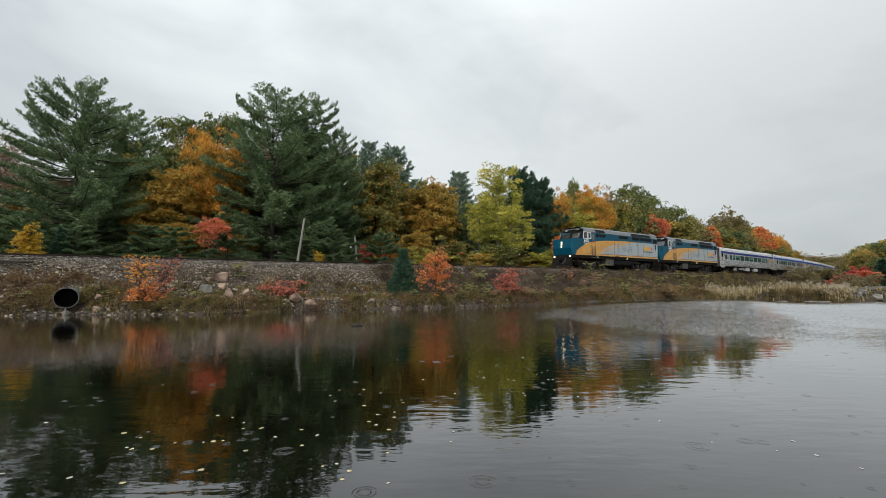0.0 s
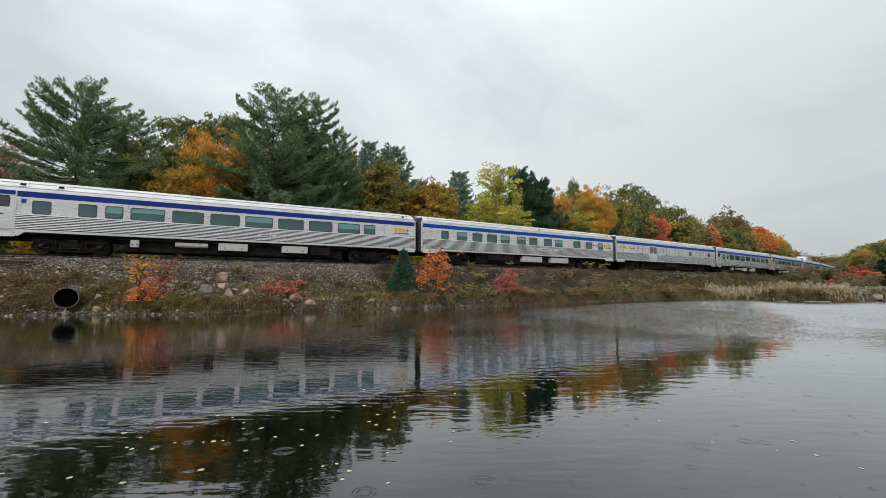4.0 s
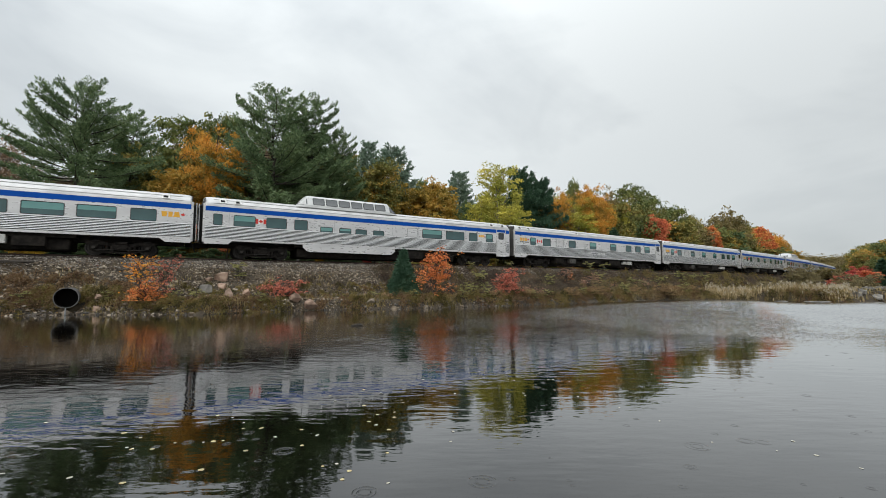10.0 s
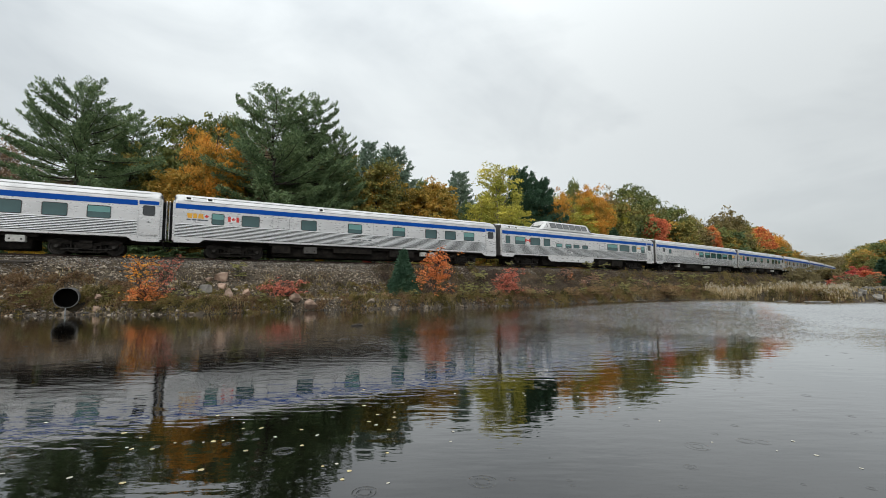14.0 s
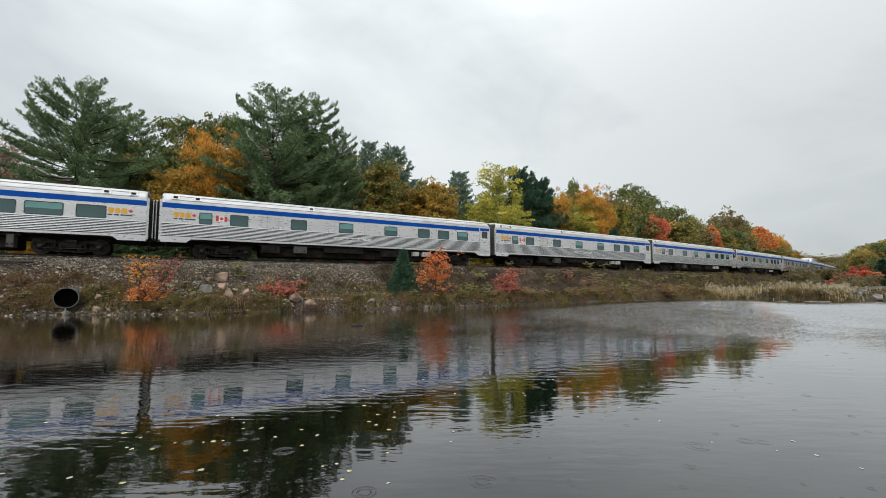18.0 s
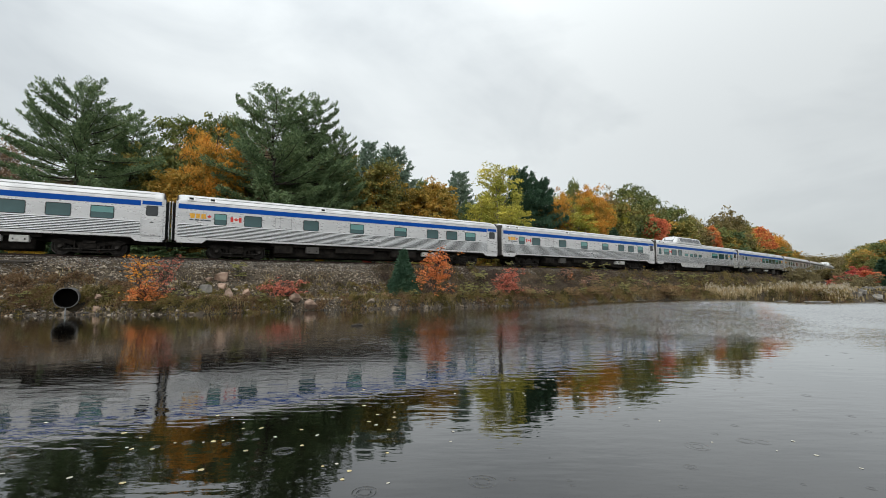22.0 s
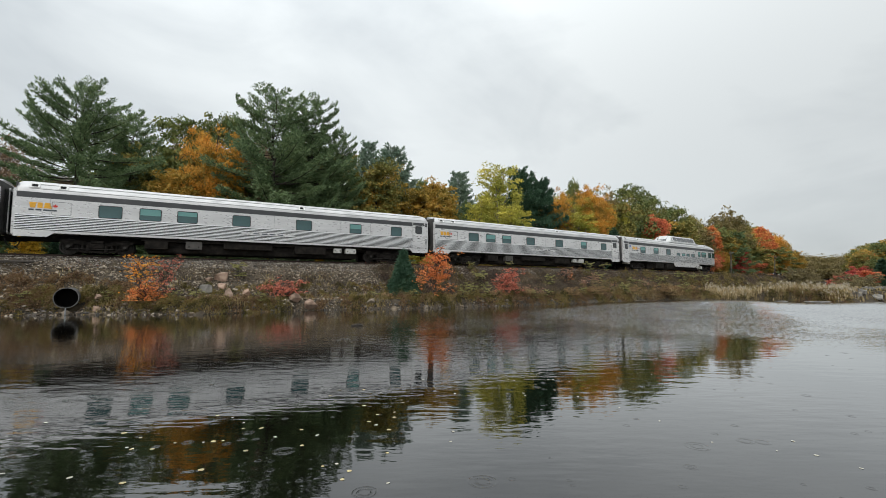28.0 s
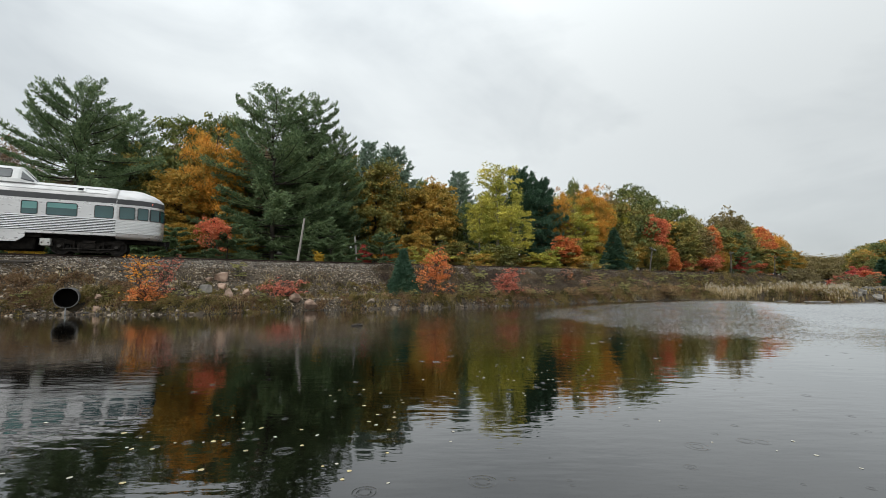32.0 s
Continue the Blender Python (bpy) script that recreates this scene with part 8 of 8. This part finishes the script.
def build_culvert():
    cu = thing("culvert_pipe", "round corrugated steel culvert pipe draining into the pond", "culvert")
    R0, n = 0.46, 40
    # the inner liner and its cap are painted black as the pipe's shade
    for name, sign, mat in (("pipe_wall", 0, M_CULVERT), ("pipe_inside", 1, M_PIPESHADE)):
        bm = bmesh.new()
        rows = []
        for i in range(5 if sign else 25):
            yy = 0.10 * i
            rad = R0 + 0.018 * math.cos(i * 3.1416) - 0.03 * sign
            rows.append([bm.verts.new((rad * math.cos(6.2832 * k / n), yy, rad * math.sin(6.2832 * k / n))) for k in range(n)])
        for a, b in zip(rows, rows[1:]):
            for k in range(n):
                bm.faces.new((a[k], a[(k + 1) % n], b[(k + 1) % n], b[k]))
        if sign:
            bm.faces.new(rows[-1])
        part(name, bm, mat, cu)
    bm = bmesh.new()
    loops = []
    for rad, yy in ((R0 - 0.012, 0.0), (R0 + 0.02, 0.0), (R0 + 0.02, -0.02), (R0 - 0.012, -0.02)):
        loops.append([bm.verts.new((rad * math.cos(6.2832 * k / n), yy, rad * math.sin(6.2832 * k / n))) for k in range(n)])
    for a in range(4):
        for k in range(n):
            bm.faces.new((loops[a][k], loops[a][(k + 1) % n], loops[(a + 1) % 4][(k + 1) % n], loops[(a + 1) % 4][k]))
    bmesh.ops.recalc_face_normals(bm, faces=bm.faces)
    part("pipe_rim", bm, M_RIM, cu, "bright worn rim")
    tr = part("water_trickle", slab(bmesh.new(), [(-0.035, -0.80), (0.04, -0.80), (0.022, -0.45), (-0.018, -0.45)], "y", -0.06, -0.03), M_FOAM, cu, "white trickle of water")
    cu.matrix_basis = pose(-17.62, 20.9, 0.80, 0, 0, 34)


M_RIM = surface("worn_pipe_rim", [(0.12, 0.117, 0.112), (0.20, 0.195, 0.188)], rough=0.6, metal=0.3, scale=4)
M_FOAM = surface("white_water", [(0.15, 0.155, 0.155), (0.27, 0.275, 0.275)], rough=0.3, scale=12)
build_culvert()


def pole(x, y, top, lean, r0, label):
    bm = bmesh.new()
    cyl(bm, (0, 0, -0.5), (lean, 0, top), r0, r0 * 0.75, n=12)
    bmesh.ops.bevel(bm, geom=[e for e in bm.edges if len(e.link_faces) == 2 and abs(e.verts[0].co.z - e.verts[1].co.z) < 0.01], offset=0.02, segments=1, affect="EDGES")
    ob = part("wooden_pole", bm, M_POLE)
    ob.matrix_basis = pose(x, y, z_at(x, y))
    tagged(ob, label, "pole", "old poles behind the track")


pole(-12.0, 36.2, 4.2, 0.62, 0.11, "weathered grey wooden pole leaning behind the track")
pole(-7.9, 41.0, 3.2, -0.25, 0.10, "slim weathered wooden pole behind the track")


def telegraph_pole(x, y, top, lean, arm_turn):
    """An old line pole with one crossarm and glass insulators."""
    po = thing("telegraph_pole", "old leaning telegraph pole with a crossarm among the trees", "pole", "old poles behind the track")
    part("post", cyl(bmesh.new(), (0, 0, -0.5), (lean, 0, top), 0.10, 0.075, n=10), M_POLEDARK, po)
    arm = part("crossarm", boxed(-1.0, 1.0, -0.06, 0.06, -0.06, 0.06, bevel=0.01), M_POLEDARK, po)
    arm.matrix_basis = pose(lean * 0.9, -0.12, top * 0.93, 0, arm_turn, 0)
    for q in (-0.8, -0.4, 0.4, 0.8):
        part("insulator", cyl(bmesh.new(), (q, 0, 0.05), (q, 0, 0.2), 0.04, 0.03, n=8), M_FADED, arm)
    po.matrix_basis = pose(x, y, z_at(x, y), 0, 0, 38)


M_POLEDARK = surface("dark_weathered_pole", [(0.05, 0.042, 0.036), (0.13, 0.115, 0.10)], rough=0.9, scale=3, stretch=(6, 6, 0.4), bump=0.3)
telegraph_pole(28.6, 61.8, 3.6, 1.2, 10)
telegraph_pole(50.2, 77.6, 4.2, 0.5, -5)
telegraph_pole(69.0, 92.6, 4.4, 0.7, 4)


def build_spare_rail():
    bm = bmesh.new()
    cyl(bm, (-5.5, 0, 0), (3.6, 0, 0), 0.065, n=6)
    ob = part("spare_rail", bm, M_TIE)
    x, y, th = on_track(-18.0)
    ob.matrix_basis = pose(x + math.sin(th) * 2.55, y - math.cos(th) * 2.55, RAIL - 0.50, 0, 0, math.degrees(th) - 1)
    tagged(ob, "old rusty rail lying on the ballast shoulder", "rail")


build_spare_rail()


# ---------------------------------------------------------------- on the water
def floating_leaf(mat, label):
    bm = bmesh.new()
    pts = [(0.027 * math.sin(a) * (1 - 0.22 * math.cos(a)), 0.034 * math.cos(a)) for a in (6.2832 * k / 14 for k in range(14))] + [(-0.002, 0.034)]
    c = bm.verts.new((0, 0, 0.0005))
    vs = [bm.verts.new((p[0], p[1], 0.0005 + 0.0022 * rs.random())) for p in pts]
    for i in range(len(vs)):
        bm.faces.new((c, vs[i], vs[(i + 1) % len(vs)]))
    ext = bmesh.ops.extrude_face_region(bm, geom=list(bm.faces))
    bmesh.ops.translate(bm, verts=[g for g in ext["geom"] if isinstance(g, bmesh.types.BMVert)], vec=(0, 0, 0.0008))
    ob = part("floating_leaf", bm, mat)
    return tagged(ob, label, "leaf", "fallen leaves on the water")


fl = floating_leaf(L_FLOAT, "yellow fallen leaf floating on the dark water")
pl = floating_leaf(L_PALEFLOAT, "fallen leaf floating on the water, its wet glint painted as a pale colour")
rl = random.Random(9)
# drifted together in the lee of the near shore
LEAVES_NEAR = [(-4.16, 4.79), (-3.11, 4.46), (-2.86, 4.33), (-2.81, 4.08), (-2.74, 4.04), (-2.45, 4.19), (-2.2, 4.21), (-2.12, 4.23), (-2.04, 4.25), (-2.09, 4.79), (-2.01, 4.6), (-1.83, 4.61), (-1.59, 4.35), (-1.72, 4.0), (-1.89, 3.6), (-2.8, 3.46), (-2.34, 3.37), (-1.41, 4.56), (-1.21, 4.4), (-1.27, 4.13), (-0.96, 3.67), (-0.86, 3.72), (-0.73, 3.58), (-0.75, 3.43), (-0.4, 3.37), (-0.48, 3.95), (-1.47, 5.93), (-1.34, 5.65), (-1.42, 6.22), (-1.09, 6.24), (-0.83, 6.06), (-0.52, 5.7), (-0.49, 5.57), (-0.3, 6.88), (-0.53, 4.98), (-0.55, 5.17), (-0.69, 4.71), (-0.78, 4.82), (-0.54, 4.56), (-3.38, 3.53), (-2.56, 4.04), (-2.49, 5.04), (-2.29, 4.97), (-0.94, 5.44), (-0.73, 5.08)]
# scattered in the open reach towards the marsh
LEAVES_FAR = [(1.58, 8.92), (0.93, 7.99), (0.61, 7.5), (0.64, 7.06), (0.99, 6.89), (1.07, 6.84), (1.07, 6.05), (1.07, 5.93), (1.74, 7.93), (1.62, 7.44), (1.75, 7.59), (1.6, 6.89), (1.67, 6.89), (2.21, 7.99), (2.81, 9.87), (2.9, 9.87), (3.01, 10.08), (2.54, 8.75), (2.5, 9.35), (2.02, 8.56), (2.46, 7.65), (2.33, 7.39), (2.58, 7.93), (2.03, 6.35), (1.74, 5.87), (1.88, 6.75), (0.16, 6.02), (1.53, 6.23), (2.84, 7.47), (3.35, 7.28), (0.07, 4.23), (0.1, 4.51), (2.3, 4.85), (2.07, 5.35), (2.91, 4.0), (3.24, 4.24), (3.17, 3.9), (3.3, 3.63), (2.47, 4.21), (2.67, 10.13), (2.49, 9.08), (1.5, 7.28), (1.24, 7.56)]
for k, (lx, ly) in enumerate(LEAVES_NEAR + LEAVES_FAR):
    size = rl.uniform(0.62, 1.1) if k < len(LEAVES_NEAR) else rl.uniform(0.5, 0.9)
    m = Matrix.LocRotScale((lx, ly, 0.001), Euler((rl.uniform(-0.015, 0.015), rl.uniform(-0.015, 0.015), rl.uniform(0, 6.28))), (size, size * rl.uniform(0.7, 1.0), size))
    kind = fl if k < len(LEAVES_NEAR) and k % 3 else pl
    if k < 2:
        kind.matrix_basis = m
    else:
        copy_thing(kind, m)


def build_log():
    bm = bmesh.new()
    cyl(bm, (-0.2, 0, 0.01), (0.18, 0.04, 0.03), 0.04, 0.028, n=8)
    cyl(bm, (-0.05, 0.02, 0.03), (0.12, -0.08, 0.10), 0.02, 0.012, n=6)
    ob = part("drifting_branch", bm, M_BARK)
    ob.matrix_basis = pose(-2.98, 15.6, 0.0, 0, 0, 10)
    tagged(ob, "dark stub of a branch breaking the water", "branch")


build_log()


def build_rain_rings():
    """Small rings where drops strike the pond."""
    r = np.random.RandomState(77)
    V, F, base = [], [], 0
    n = 20
    ca, sa = np.cos(np.arange(n) * 6.2832 / n), np.sin(np.arange(n) * 6.2832 / n)
    for k in range(240):
        d = 2.6 + 14 * r.uniform() ** 1.6
        cx, cy = d * r.uniform(-0.95, 0.95), d
        for ringn in range(3 if k % 14 == 0 else r.randint(1, 3)):
            q = r.uniform(0.014, 0.03) * (1 + 0.8 * ringn) + (0.025 if k % 14 == 0 else 0.0)
            w = 0.004 + 0.06 * q
            for rad, z in ((q - w, 0.0), (q, 0.0019), (q + w, 0.0)):
                V.append(np.stack([cx + rad * ca, cy + rad * sa, np.full(n, z)], 1))
            for a in (0, 1):
                i = np.arange(n)
                F.append(np.stack([base + a * n + i, base + a * n + (i + 1) % n, base + (a + 1) * n + (i + 1) % n, base + (a + 1) * n + i], 1))
            base += 3 * n
    ob = link_mesh("rain_rings", mesh_np("rain_rings", np.concatenate(V), np.concatenate(F), True), M_WATER)
    tagged(ob, "small rings on the water from falling rain", "ripples", kind="stuff")


build_rain_rings()

# ---------------------------------------------------------------- motion
def station(t):
    """Where the joint of the fifth and sixth car stands at t seconds: the train rolls past and slows a little."""
    u = t - 9
    return 12.5585 - (19.92136 * u - 0.010364 * u * u / 2 - 0.0095992 * u ** 3 / 6)


def motions():
    times = [0.5 * i for i in range(65)]
    for ob, back, arm in TRAIN:
        rows = []
        for t in times:
            s = station(t) + back
            ax, ay, _ = on_track(s - arm)
            bx, by, _ = on_track(s + arm)
            rows.append((t, pose((ax + bx) / 2, (ay + by) / 2, RAIL, 0, 0, math.degrees(math.atan2(by - ay, bx - ax)))))
        walk(ob, rows)


motions()
